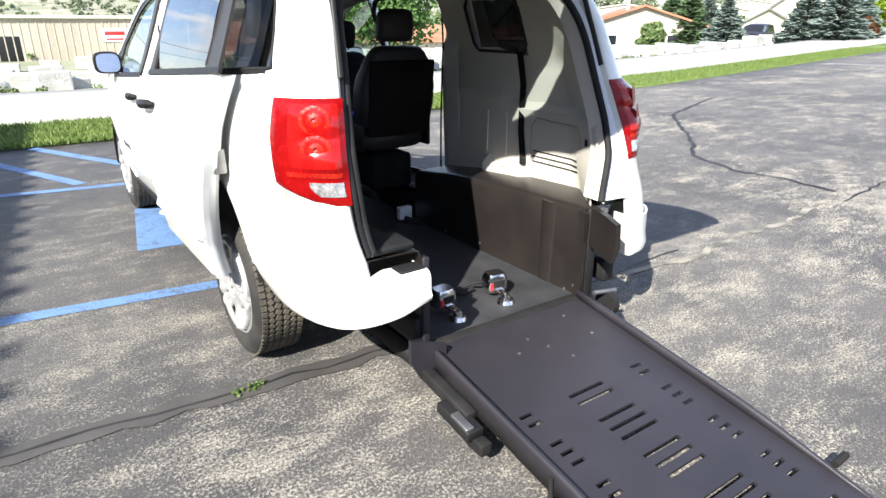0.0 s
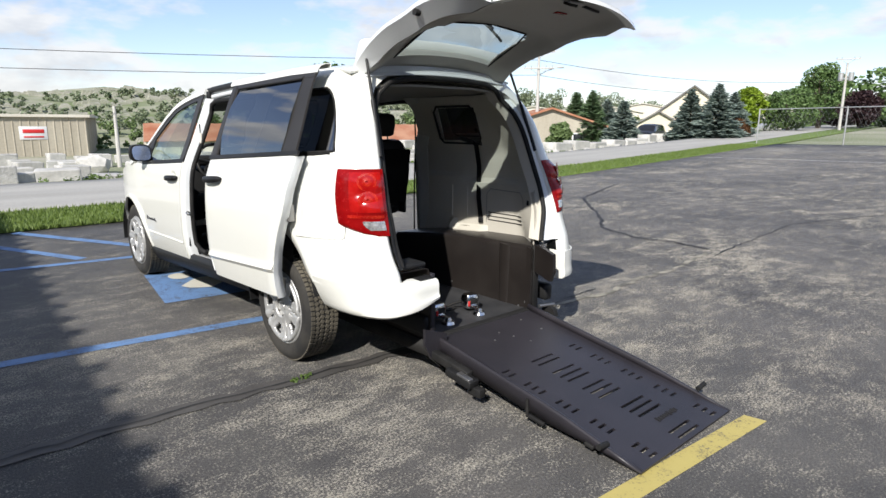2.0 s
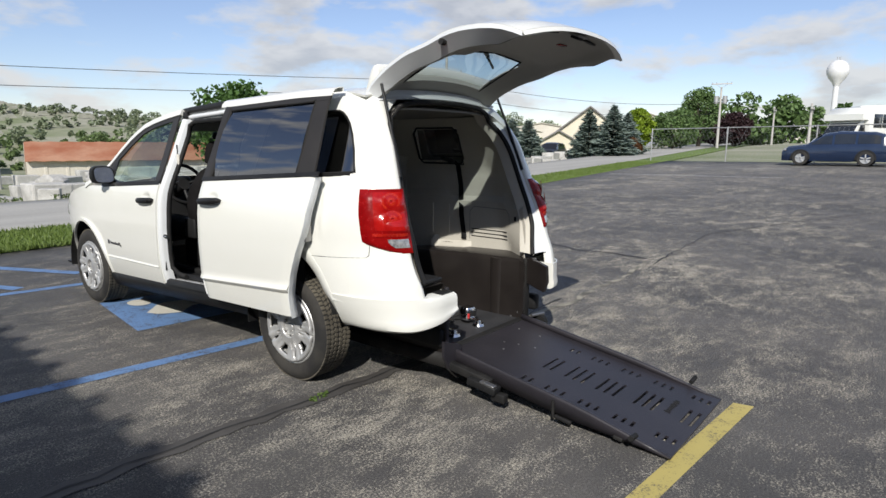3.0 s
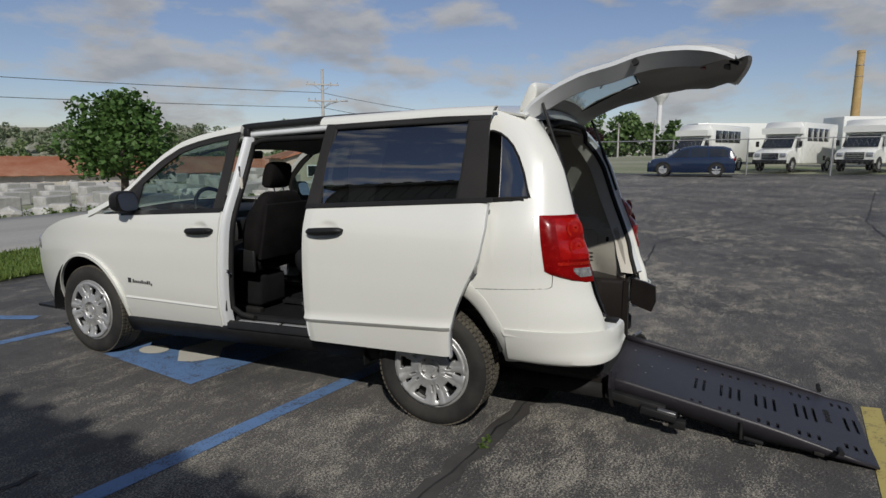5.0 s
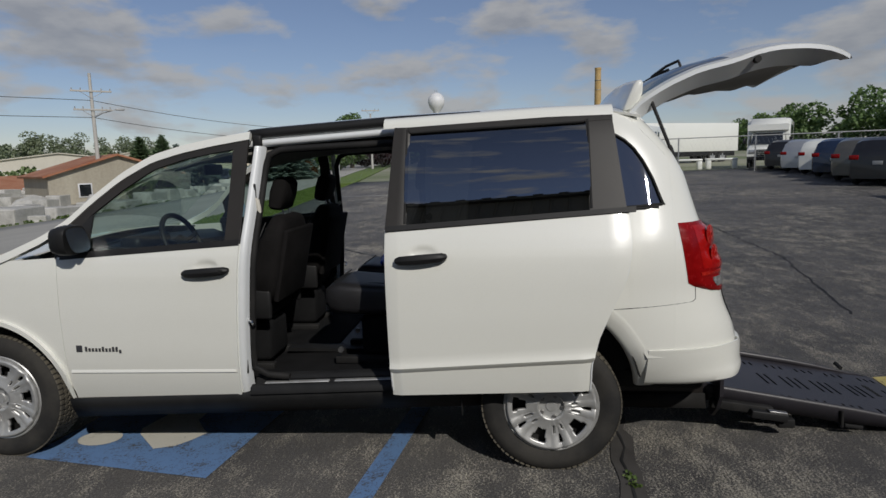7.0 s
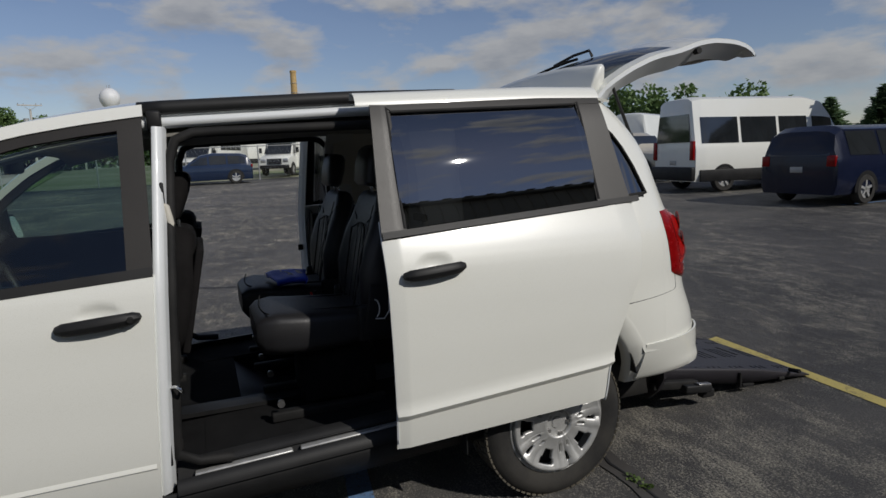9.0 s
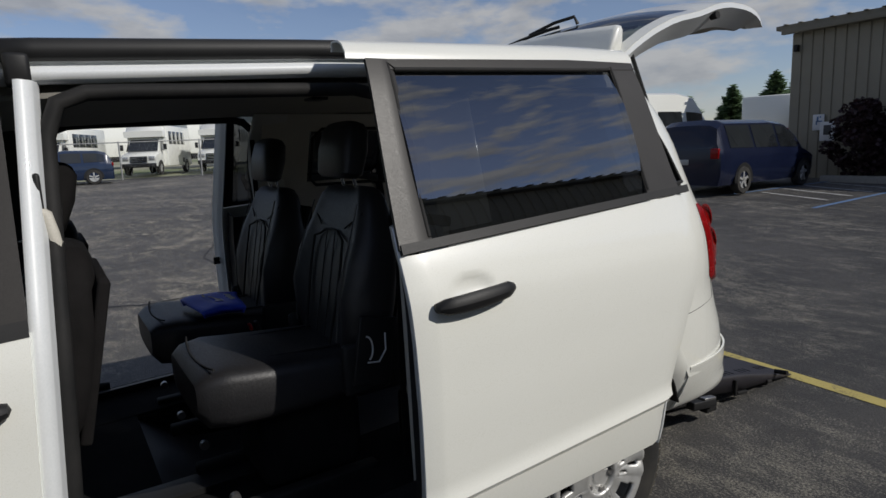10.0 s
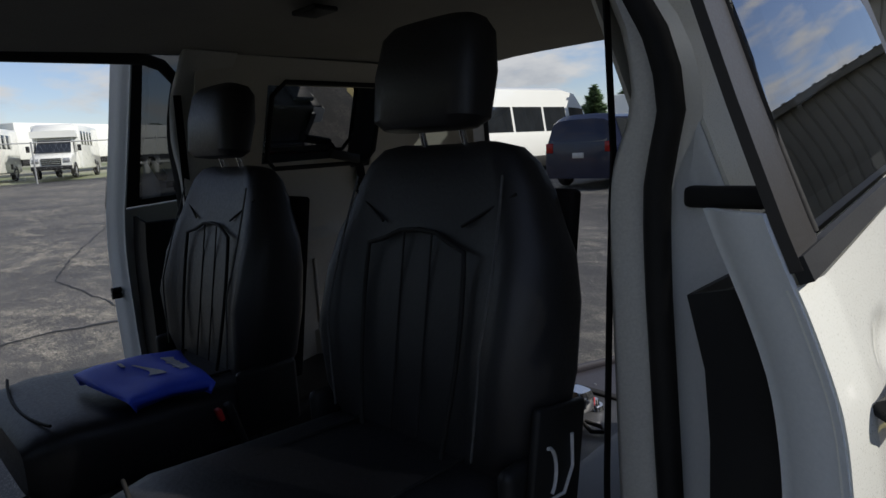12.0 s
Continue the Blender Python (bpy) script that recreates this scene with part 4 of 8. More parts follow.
# ---- wheels ----
def build_wheel():
    wheel = thing("wheel", "", "")
    R, r = 0.355, 0.241
    prof = [(-0.095, r), (-0.108, r + 0.02), (-0.116, r + 0.06), (-0.112, R - 0.035), (-0.100, R - 0.012), (-0.085, R), (0.085, R), (0.100, R - 0.012), (0.112, R - 0.035), (0.116, r + 0.06), (0.108, r + 0.02), (0.095, r)]
    sheet("tyre", [[(x, q * math.cos(t), q * math.sin(t)) for x, q in prof] for t in span(0, 2 * math.pi, 64)], M["tyre"], wheel, "dusty black tyre", split=30)
    bm = bmesh.new()
    for k in range(72):
        t = 2 * math.pi * k / 72
        for j, x in enumerate((-0.082, -0.05, -0.018, 0.018, 0.05, 0.082)):
            m = Matrix.Rotation(t + (0.02 if j % 2 else 0), 4, "X") @ Matrix.Translation((x, 0, R + 0.001)) @ Matrix.Rotation(0.5 if j in (1, 4) else (-0.5 if j in (2, 3) else 0), 4, "Z")
            box(bm, (0, 0, 0), (0.024, 0.022, 0.008), 0, None)
            bmesh.ops.transform(bm, matrix=m, verts=bm.verts[-8:])
    part("tread", bm, M["tread"], wheel, "dusty tread blocks")
    # rim barrel and lip; the outer face looks along -x
    prof = [(0.09, r - 0.01), (-0.02, r - 0.025), (-0.085, r - 0.012), (-0.100, r + 0.004), (-0.104, r), (-0.098, r - 0.014), (-0.085, r - 0.022)]
    sheet("rim", [[(x, q * math.cos(t), q * math.sin(t)) for x, q in prof] for t in span(0, 2 * math.pi, 48)], M["alloy"], wheel, "silver wheel rim")
    bm = bmesh.new()
    rod(bm, (-0.045, 0, 0), (-0.040, 0, 0), r - 0.02, seg=32)
    part("brake_shield", bm, M["plastic"], wheel)
    # silver wheel face: five broad spokes, each split by a narrow slot, with deep pockets between
    na, nr = 150, 20
    radii = span(0.060, r - 0.010, nr)

    def face_x(q, a):
        slot = (a - 29 + 36) % 72 - 36
        ridge = 0.005 * max(0.0, 1 - abs(abs(slot) - 9.5) / 5.0) * min(1.0, (q - 0.06) / 0.05)
        dip = 0.012 * max(0.0, 1 - abs(slot) / 5.0) * min(1.0, max(0.0, (q - 0.10) / 0.05))
        dish_in = 0.016 * math.sin(math.pi * min(1.0, max(0.0, (q - 0.06) / (r - 0.07))))
        return -0.100 + dish_in - ridge + dip

    verts, faces = [], []
    for i in range(na):
        a = 360.0 * i / na
        for q in radii:
            verts.append((face_x(q, a), q * math.cos(radians(a)), q * math.sin(radians(a))))
    for i in range(na):
        a = 360.0 * (i + 0.5) / na
        slot = abs((a - 29 + 36) % 72 - 36)
        for j in range(nr):
            q = (radii[j] + radii[j + 1]) / 2
            pocket = slot > 36 - (9.0 + 34 * (q - 0.125)) and 0.128 < q < 0.205
            narrow = slot < 4.4 and 0.152 < q < 0.203
            if not pocket and not narrow:
                k = (i + 1) % na
                faces.append((i * (nr + 1) + j, i * (nr + 1) + j + 1, k * (nr + 1) + j + 1, k * (nr + 1) + j))
    cover = link_mesh("wheel_face", verts, faces, M["alloy"], wheel, "silver five-spoke wheel face with dark pockets", True, 0, 40)
    so = cover.modifiers.new("depth", "SOLIDIFY")
    so.thickness, so.offset = 0.022, -1
    bm = bmesh.new()
    rod(bm, (-0.055, 0, 0), (-0.100, 0, 0), 0.085, 0.072, seg=30)
    part("hub", bm, M["alloy"], wheel, "", True, 30)
    bm = bmesh.new()
    rod(bm, (-0.100, 0, 0), (-0.106, 0, 0), 0.030, 0.026, seg=20)
    part("hub_cap", bm, M["alloy"], wheel, "", True, 30)
    for k in range(5):
        a = radians(29 + 72 * k)
        bm = bmesh.new()
        rod(bm, (-0.098, 0.057 * math.cos(a), 0.057 * math.sin(a)), (-0.112, 0.057 * math.cos(a), 0.057 * math.sin(a)), 0.0115, 0.010, seg=6)
        part("lug_nut", bm, M["steel"], wheel, "grey steel nut", True, 30)
    return wheel


first = build_wheel()
placed = [pose(-0.835, 0.0, 0.352, 10), pose(-0.835, 3.078, 0.352, 40), pose(0.835, 0.0, 0.352, 0, 0, 180), pose(0.835, 3.078, 0.352, 25, 0, 180)]
first.matrix_basis = placed[0]
made = [first] + [copy_thing(first, m) for m in placed[1:]]
for o in made:
    o.parent = van
    for key in ("label", "category", "group", "kind"):
        if key in o:
            del o[key]


# ---- tailgate ----
def loft(name, rings, material, parent=None, label="", split=40):
    """A closed skin over rings of points."""
    n = len(rings[0])
    verts = [p for r in rings for p in r]
    faces = [(i * n + k, i * n + (k + 1) % n, (i + 1) * n + (k + 1) % n, (i + 1) * n + k) for i in range(len(rings) - 1) for k in range(n)]
    faces.append(tuple(range(n))[::-1])
    faces.append(tuple((len(rings) - 1) * n + k for k in range(n)))
    return link_mesh(name, verts, faces, material, parent, label, True, 0, split)


def oval(hw, hd, n=28, p=0.55):
    """A rounded rectangle."""
    out = []
    for k in range(n):
        c, d = math.cos(2 * math.pi * k / n), math.sin(2 * math.pi * k / n)
        out.append((hw * math.copysign(abs(c) ** p, c), hd * math.copysign(abs(d) ** p, d)))
    return out


TG_Y = [(0, -0.405), (0.105, -0.49), (0.24, -0.63), (0.365, -0.772), (0.511, -0.944), (0.609, -1.054), (0.70, -1.164), (0.813, -1.30), (0.912, -1.42), (1.0, -1.518)]
TG_Z = [(0, 1.812), (0.105, 1.906), (0.24, 1.989), (0.365, 2.049), (0.511, 2.086), (0.609, 2.126), (0.70, 2.143), (0.813, 2.144), (0.912, 2.127), (1.0, 2.087)]
TG_W = [(0, 0.63), (0.2, 0.645), (0.5, 0.66), (0.65, 0.66), (0.85, 0.645), (0.95, 0.625), (1.0, 0.60)]
tailgate = thing("tailgate", "raised white tailgate with a rear window and grey-beige inner trim", "car door")


def tg(u, v, inner=False):
    """A place on the raised tailgate: u across, v from hinge to lower edge."""
    w = smooth_lerp(v, TG_W)
    a = abs(u)
    y = smooth_lerp(v, TG_Y) - 0.07 * (1 - a ** 2.5) * max(0, v - 0.5) / 0.5
    z = smooth_lerp(v, TG_Z) + 0.07 * (1 - a ** 2.4)
    if inner:
        k = lambda t: max(0.0, min(1.0, t)) ** 2 * (3 - 2 * max(0.0, min(1.0, t)))
        deep = 0.052 + 0.038 * k((a - 0.74) / 0.20)
        deep += 0.055 * k((0.97 - a) / 0.14) * k((v - 0.52) / 0.12) * k((0.90 - v) / 0.22)
        z -= 0.012 + (deep - 0.012) * k((1.0 - v) / 0.17)
        w -= 0.012 + 0.070 * min(1.0, v / 0.2)
    return Vector((w * u, y, z))


def tg_sheet(name, inner, material, label, v0, v1, us):
    us_list, vs = span(-1, 1, 44), span(0, 1, 40)
    verts, faces = grid([[tg(u, v, inner) for u in us_list] for v in vs])
    keep = []
    for i in range(40):
        for j in range(44):
            u, v = (us_list[j] + us_list[j + 1]) / 2, (vs[i] + vs[i + 1]) / 2
            lim = us - (0.14 * max(0, (v - 0.40) / 0.14) if inner else 0)
            if not (v0 < v < v1 and abs(u) < lim):
                keep.append(faces[i * 44 + j])
    return link_mesh(name, verts, keep, material, tailgate, label, True, 0.006, 80)


tg_sheet("tailgate_skin", False, M["white"], "", 0.05, 0.50, 0.93)
tg_sheet("inner_trim", True, M["hatch_trim"], "grey-beige moulded inner trim", 0.14, 0.50, 0.70)
sheet("rear_window", [[tg(u * 0.965, v) + Vector((0, 0, 0.003)) for u in span(-1, 1, 20)] for v in span(0.035, 0.512, 14)], M["window_black"], tailgate, "dark glossy rear window")
rows = []
for u in span(-1, 1, 24):
    rows.append([tg(u, 1.0), tg(u, 1.0) + Vector((0, -0.010, -0.02)), tg(u, 0.99, True) + Vector((0, 0.0, -0.005))])
sheet("bottom_edge", rows, M["white"], tailgate, "", 0.004, 80)
for s in (-1, 1):
    rows = [[tg(s, v), tg(s, v) + Vector((s * 0.003, 0, -0.02)), tg(s, v, True) + Vector((s * 0.006, 0, 0))] for v in span(0, 1, 20)]
    sheet("side_edge", rows, M["white_in"], tailgate, "white painted edge", 0.004, 30)
    tube("edge_line", [tg(s * 1.002, v, True) + Vector((0, 0, 0.03)) for v in span(0.05, 0.97, 20)], 0.004, M["headliner"], tailgate)
    rodded("bump_stop", tg(s, 0.60) + Vector((s * -0.02, 0, -0.045)), tg(s, 0.60) + Vector((s * 0.012, 0, -0.043)), 0.017, M["rubber"], tailgate)
sp = [(-0.400, 1.845), (-0.402, 1.865), (-0.428, 1.93), (-0.452, 1.985), (-0.472, 2.006), (-0.492, 2.008), (-0.502, 1.995), (-0.500, 1.94), (-0.480, 1.89), (-0.450, 1.855)]
loft("spoiler", [[(x, -0.455 + (y + 0.455) * f, 1.92 + (z - 1.92) * f + 0.03 * (1 - (x / 0.6) ** 2)) for y, z in sp] for x, f in ((-0.61, 0.80), (-0.605, 0.93), (-0.59, 1.0), (-0.3, 1.03), (0, 1.04), (0.3, 1.03), (0.59, 1.0), (0.605, 0.93), (0.61, 0.80))], M["white"], tailgate, "", 60)
tube("wiper_arm", [tg(-0.02, 0.43) + Vector((0, 0, 0.01)), tg(0.0, 0.42) + Vector((0, 0, 0.05)), tg(0.15, 0.38) + Vector((0, 0, 0.045)), tg(0.35, 0.33) + Vector((0, 0, 0.025))], 0.009, M["plastic"], tailgate)
tube("wiper_blade", [tg(0.10 + 0.50 * k, 0.385 - 0.12 * k) + Vector((0, 0, 0.018)) for k in span(0, 1, 6)], 0.009, M["rubber"], tailgate)
boxed("latch_plate", tg(0.0, 0.93, True) + Vector((0, 0, -0.008)), (0.12, 0.085, 0.014), M["steel"], tailgate, 0.004, pose(0, 0, 0, 22), "bright steel latch")
boxed("latch_hook", tg(0.0, 0.93, True) + Vector((0, 0, -0.020)), (0.06, 0.055, 0.024), M["rubber"], tailgate, 0.005, pose(0, 0, 0, 22))
for s in (-1, 1):
    boxed("grip_recess", tg(s * 0.42, 0.90, True) + Vector((0, 0, -0.004)), (0.13, 0.045, 0.012), M["plastic"], tailgate, 0.004, pose(0, 0, 0, 18, s * 6))
    tube("gas_strut", [(s * 0.676, -0.745, 1.345), (s * 0.640, -0.632, 1.66)], 0.013, M["plastic"], tailgate, "black gas strut")
    tube("strut_rod", [(s * 0.640, -0.632, 1.66), (s * 0.612, -0.535, 1.912)], 0.009, M["plastic"], tailgate)
boxed("trim_lamp", tg(0.25, 0.80, True) + Vector((0, 0, -0.004)), (0.09, 0.035, 0.008), M["red_lens"], tailgate, 0.003)
tube("window_line", [tg(0.70, 0.14, True), tg(0.70, 0.38, True), tg(0.58, 0.49, True), tg(0, 0.505, True), tg(-0.58, 0.49, True), tg(-0.70, 0.40, True), tg(-0.70, 0.14, True)], 0.006, M["rubber"], tailgate)

# ---- rear opening ----
rim = []
for z in span(0.74, 1.70, 26):
    rim.append((smooth_lerp(z, SEAL_X), rear_y(z) + 0.050, z))
top = [(0.475, -0.545, 1.752), (0.44, -0.54, 1.772), (0.36, -0.555, 1.79), (0.2, -0.54, 1.805), (0, -0.535, 1.81)]
ring = [(-(x + (smooth_lerp(z, OPEN_X) - 0.026 - x) * min(1, max(0, (1.70 - z) / 0.1))), y, z) for x, y, z in rim] + [(-x, y, z) for x, y, z in top] + [(x, y, z) for x, y, z in top[-2::-1]] + [(x, y, z) for x, y, z in rim[::-1]]
tube("opening_seal", ring, 0.017, M["rubber"], van, "black rubber weatherstrip")
rows = []
for x, y, z in ring:
    k = Vector((x, 0, z - 1.2)).normalized()
    rows.append([(x + k.x * 0.010, y - 0.012, z + k.z * 0.010), (x - k.x * 0.003, y + 0.01, z - k.z * 0.003), (x - k.x * 0.012, y + 0.10, z - k.z * 0.012)])
sheet("opening_flange", rows, M["beige"], van, "", 0.006)
for s in (-1, 1):
    rows = []
    for z in span(0.74, 1.70, 26):
        xo, yr = smooth_lerp(z, OPEN_X), rear_y(z)
        rows.append([(s * (xo + 0.006), yr + 0.030, z), (s * (xo - 0.006), yr + 0.026, z), (s * (xo - 0.020), yr + 0.046, z), (s * (smooth_lerp(z, SEAL_X) + 0.008 if s > 0 else xo - 0.03), yr + 0.058, z)])
    sheet("hatch_jamb", rows, M["white_in" if s > 0 else "plastic"], van, "painted hatch jamb", 0.004, 80)
rows = [[(u * 0.60, -0.47 + dy, 1.845 + dz + 0.035 * (1 - u * u)) for dy, dz in ((0.0, 0.006), (-0.008, -0.005), (-0.012, -0.03), (-0.04, -0.05))] for u in span(-1, 1, 16)]
sheet("roof_rear_edge", rows, M["white_in"], van, "", 0.006)

# ---- cabin lining ----
def lining(y, z):
    return half(max(y, -0.2), z) - 0.085 if z > 1.25 else half(max(y, -0.2), z) - 0.13 - 0.03 * max(0, (1.25 - z) / 0.5)


PILLAR_IN = [(0.46, 0.768), (0.87, 0.752), (1.21, 0.74), (1.345, 0.732), (1.40, 0.748), (1.455, 0.775), (1.52, 0.770), (1.61, 0.745), (1.68, 0.68), (1.74, 0.60)]
PILLAR_OUT = [(0.46, 0.830), (0.88, 0.804), (1.215, 0.785), (1.345, 0.776), (1.40, 0.790), (1.44, 0.806), (1.52, 0.796), (1.605, 0.770), (1.68, 0.715), (1.74, 0.66)]
for s in (-1, 1):
    rows = []
    for y in span(-0.86, 0.62, 30):
        row = []
        for z in span(0.69 - 0.06 * (y + 0.86) if s > 0 else 0.60, 1.74, 26):
            yy = max(y, rear_y(z) + 0.09)
            xo = smooth_lerp(z, OPEN_X)
            f = min(1, max(0, (yy - rear_y(z) - 0.05) / 0.35))
            x = (smooth_lerp(z, SEAL_X) - 0.012 if s > 0 else xo - 0.04) * (1 - f) + min(lining(yy, z), 0.80) * f
            if z < 1.10 + 0.03 * yy:
                x -= 0.035
            if abs(yy) < 0.18 and z < 0.715:
                x = min(x, 0.712)
            row.append((s * x, yy, z))
        rows.append(row)
    verts, faces = grid(rows)
    keep = []
    for f in faces:
        c = sum((Vector(verts[i]) for i in f), Vector()) / 4
        if not (-0.12 < c.y < 0.35 and 1.38 < c.z < 1.66):
            keep.append(f)
    link_mesh("side_trim", verts, keep, M["beige"], van, "beige plastic side trim panel", True, 0.006)
    tube("trim_window_seal", [(s * (lining(y, z) - 0.004), y, z) for y, z in [(-0.125, 1.42), (-0.12, 1.61), (-0.08, 1.665), (0.31, 1.665), (0.355, 1.62), (0.355, 1.41), (0.32, 1.375), (-0.09, 1.375)]], 0.009, M["rubber"], van, closed=True)
    # C pillar trim ahead of the side panel
    rows = []
    for z in span(0.46, 1.74, 30):
        xo, xi = smooth_lerp(z, PILLAR_OUT), smooth_lerp(z, PILLAR_IN)
        rows.append([(s * x, y, z) for x, y in ((xo + 0.012, 0.60), (xo + 0.004, 0.645), (xo - 0.006, 0.658), (xi + 0.010, 0.668), (xi, 0.66), (xi - 0.002, 0.61), (xi + 0.01, 0.50))])
    sheet("rear_pillar_trim", rows, M["pillar_grey"], van, "warm grey pillar trim", 0.006, 80)
    rows = [[(s * x, y, z) for x, y in ((half(0.6, z) - 0.003, 0.602), (half(0.6, z) - 0.012, 0.606), (half(0.6, z) - 0.03, 0.60), (smooth_lerp(z, PILLAR_SEAL) + 0.022, 0.60), (smooth_lerp(z, PILLAR_SEAL) + 0.010, 0.635))] for z in span(0.46, 1.72, 28)]
    sheet("quarter_jamb", rows, M["white_in"], van, "white painted quarter jamb", 0.004, 80)
    boxed("jamb_bar", (s * 0.880, 0.608, 1.335), (0.110, 0.03, 0.030), M["rubber"], van, 0.008)
    boxed("jamb_cover", (s * 0.91, 0.61, 0.80), (0.07, 0.05, 0.34), M["plastic"], van, 0.02, None, "black plastic cover")
# right side details: grille slots, belt strap, button
tr_in = lambda y, z: (smooth_lerp(z, SEAL_X) - 0.012) * (1 - min(1, max(0, (y - rear_y(z) - 0.05) / 0.35))) + min(lining(y, z), 0.80) * min(1, max(0, (y - rear_y(z) - 0.05) / 0.35)) - (0.035 if z < 1.10 + 0.03 * y else 0)
for z in (0.845, 0.815, 0.785):
    tube("trim_slot", [(tr_in(y, z) - 0.003, y, z) for y in span(-0.58, -0.22, 6)], 0.004, M["rubber"], van)
outline = [(-0.62, 0.76), (-0.62, 0.99), (-0.58, 1.03), (-0.24, 1.03), (-0.20, 0.99), (-0.20, 0.76)]
tube("trim_groove", [(tr_in(y, z) - 0.002, y, z) for y, z in outline], 0.0035, M["headliner"], van)
for y in (0.02, 0.20):
    tube("trim_rib", [(tr_in(y, z) - 0.002, y, z) for z in span(0.78, 1.03, 5)], 0.008, M["beige"], van)
boxed("trim_button", (tr_in(-0.70, 0.97) - 0.004, -0.70, 0.97), (0.012, 0.022, 0.035), M["rubber"], van, 0.003)
for s in (1, -1):
    seat_belt = thing("seat_belt", "black seat belt strap hanging against the beige side trim", "seat belt")
    rows = [[(s * (tr_in(y, z) - 0.012), y - 0.022, z), (s * (tr_in(y, z) - 0.016), y + 0.022, z)] for y, z in ((-0.02, 1.40), (-0.06, 1.36), (-0.085, 1.2), (-0.12, 0.95), (-0.145, 0.80))]
    sheet("strap", rows, M["fabric"], seat_belt, "", 0.004)
    boxed("strap_loop", (s * (tr_in(0.0, 1.41) - 0.02), 0.03, 1.405), (0.02, 0.14, 0.035), M["plastic"], seat_belt, 0.006, pose(0, 0, 0, 12))
    boxed("strap_end", (s * (tr_in(-0.15, 0.78) - 0.014), -0.147, 0.775), (0.014, 0.05, 0.05), M["plastic"], seat_belt, 0.006)

# headliner
rows = []
for y in span(-0.52, 2.08, 18):
    e = smooth_lerp(y, ROOF_EDGE) - 0.075
    rows.append([(u * 0.66, y, e - 0.05 * abs(u) ** 4 + 0.02) for u in span(-1, 1, 12)])
sheet("headliner", rows, M["headliner"], van, "grey-beige headliner", 0.012)
for y, x in ((1.15, -0.1), (0.55, 0.12)):
    boxed("ceiling_vent", (x, y, 1.765), (0.10, 0.07, 0.012), M["plastic"], van, 0.004)

# floors: lowered channel at the back, raised floor ahead
CH_L, CH_R = -0.445, 0.485
rows = [[(x, y, z) for x in span(CH_L, CH_R, 6)] for y, z in ((-0.905, 0.25), (-0.5, 0.25), (0.3, 0.25), (0.9, 0.255), (1.12, 0.28), (1.35, 0.43))]
sheet("channel_floor", rows, M["mat_floor"], van, "black speckled rubber floor", 0.012)
rows = [[(CH_R, y, 0.20), (CH_R + 0.003, y, 0.45), (CH_R + 0.006, y, t - 0.03), (CH_R + 0.016, y, t - 0.006), (CH_R + 0.04, y, t), (0.80, y, t + 0.004)] for y, t in ((-0.885, 0.700), (-0.6, 0.695), (-0.2, 0.682), (0.2, 0.655), (0.62, 0.60))]
sheet("channel_wall", rows, M["channel"], van, "dark brown coated steel side wall", 0.006, 80)
rows = [[(CH_L, y, 0.20), (CH_L - 0.003, y, 0.45), (CH_L - 0.006, y, t - 0.03), (CH_L - 0.016, y, t - 0.006), (CH_L - 0.04, y, t), (-0.80, y, t + 0.004)] for y, t in ((-0.905, 0.70), (-0.6, 0.70), (-0.2, 0.69), (0.2, 0.68), (0.54, 0.67))]
sheet("channel_wall", rows, M["channel"], van, "dark brown coated steel side wall", 0.006)
for x, y0 in ((CH_R, 0.62), (CH_L, 0.54)):
    boxed("tunnel_side", (x + (0.006 if x > 0 else -0.006), (y0 + 1.36) / 2, 0.335), (0.012, 1.36 - y0, 0.20), M["carpet"], van, 0.003)
loft("wall_roll", [[(CH_R + 0.004 + 0.014 * math.cos(t), -0.65 + 0.05 * math.sin(t), z) for t in span(0, 2 * math.pi, 11)[:-1]] for z in span(0.25, 0.688, 4)], M["channel"], van)
bm = bmesh.new()
for y, z in ((-0.86, 0.30), (-0.80, 0.26), (-0.5, 0.24), (-0.1, 0.30), (0.25, 0.28)):
    rod(bm, (CH_R + 0.004, y, z), (CH_R - 0.006, y, z), 0.008, seg=8)
o = part("wall_bolt", bm, M["steel"], van, "", True)
o["kind"] = "stuff"
boxed("rear_scuff", (-0.60, -0.83, 0.728), (0.24, 0.16, 0.03), M["plastic"], van, 0.01, None, "black scuff plate")
rows = [[(x, y, 0.45 - 0.045 * (y - 1.0)) for x in span(-0.82, 0.82, 8)] for y in (1.33, 1.6, 2.0, 2.4)]
sheet("cabin_floor", rows, M["carpet"], van, "black carpeted floor", 0.012)
for s in (-1, 1):
    x0 = 0.50 if s > 0 else 0.345
    rows = [[(s * x, y, 0.452 - 0.045 * (y - 1.0) + 0.012 * (x > 0.80)) for x in span(x0, 0.86, 5)] for y in span(0.40, 1.50, 6)]
    sheet("side_floor", rows, M["carpet"], van, "black carpeted floor", 0.012)
    for k in range(5):
        boxed("sill_rib", (s * (0.81 + 0.014 * k), 1.0, 0.468 + 0.002 * k), (0.006, 0.9, 0.006), M["plastic"], van, 0.002, pose(0, 0, 0, -2.6))
sheet("floor_trim", [[(-0.36, y, 0.46), (-0.30, y, 0.463), (-0.24, y, 0.455)] for y in span(1.0, 1.6, 4)], M["plastic"], van, "", 0.02)

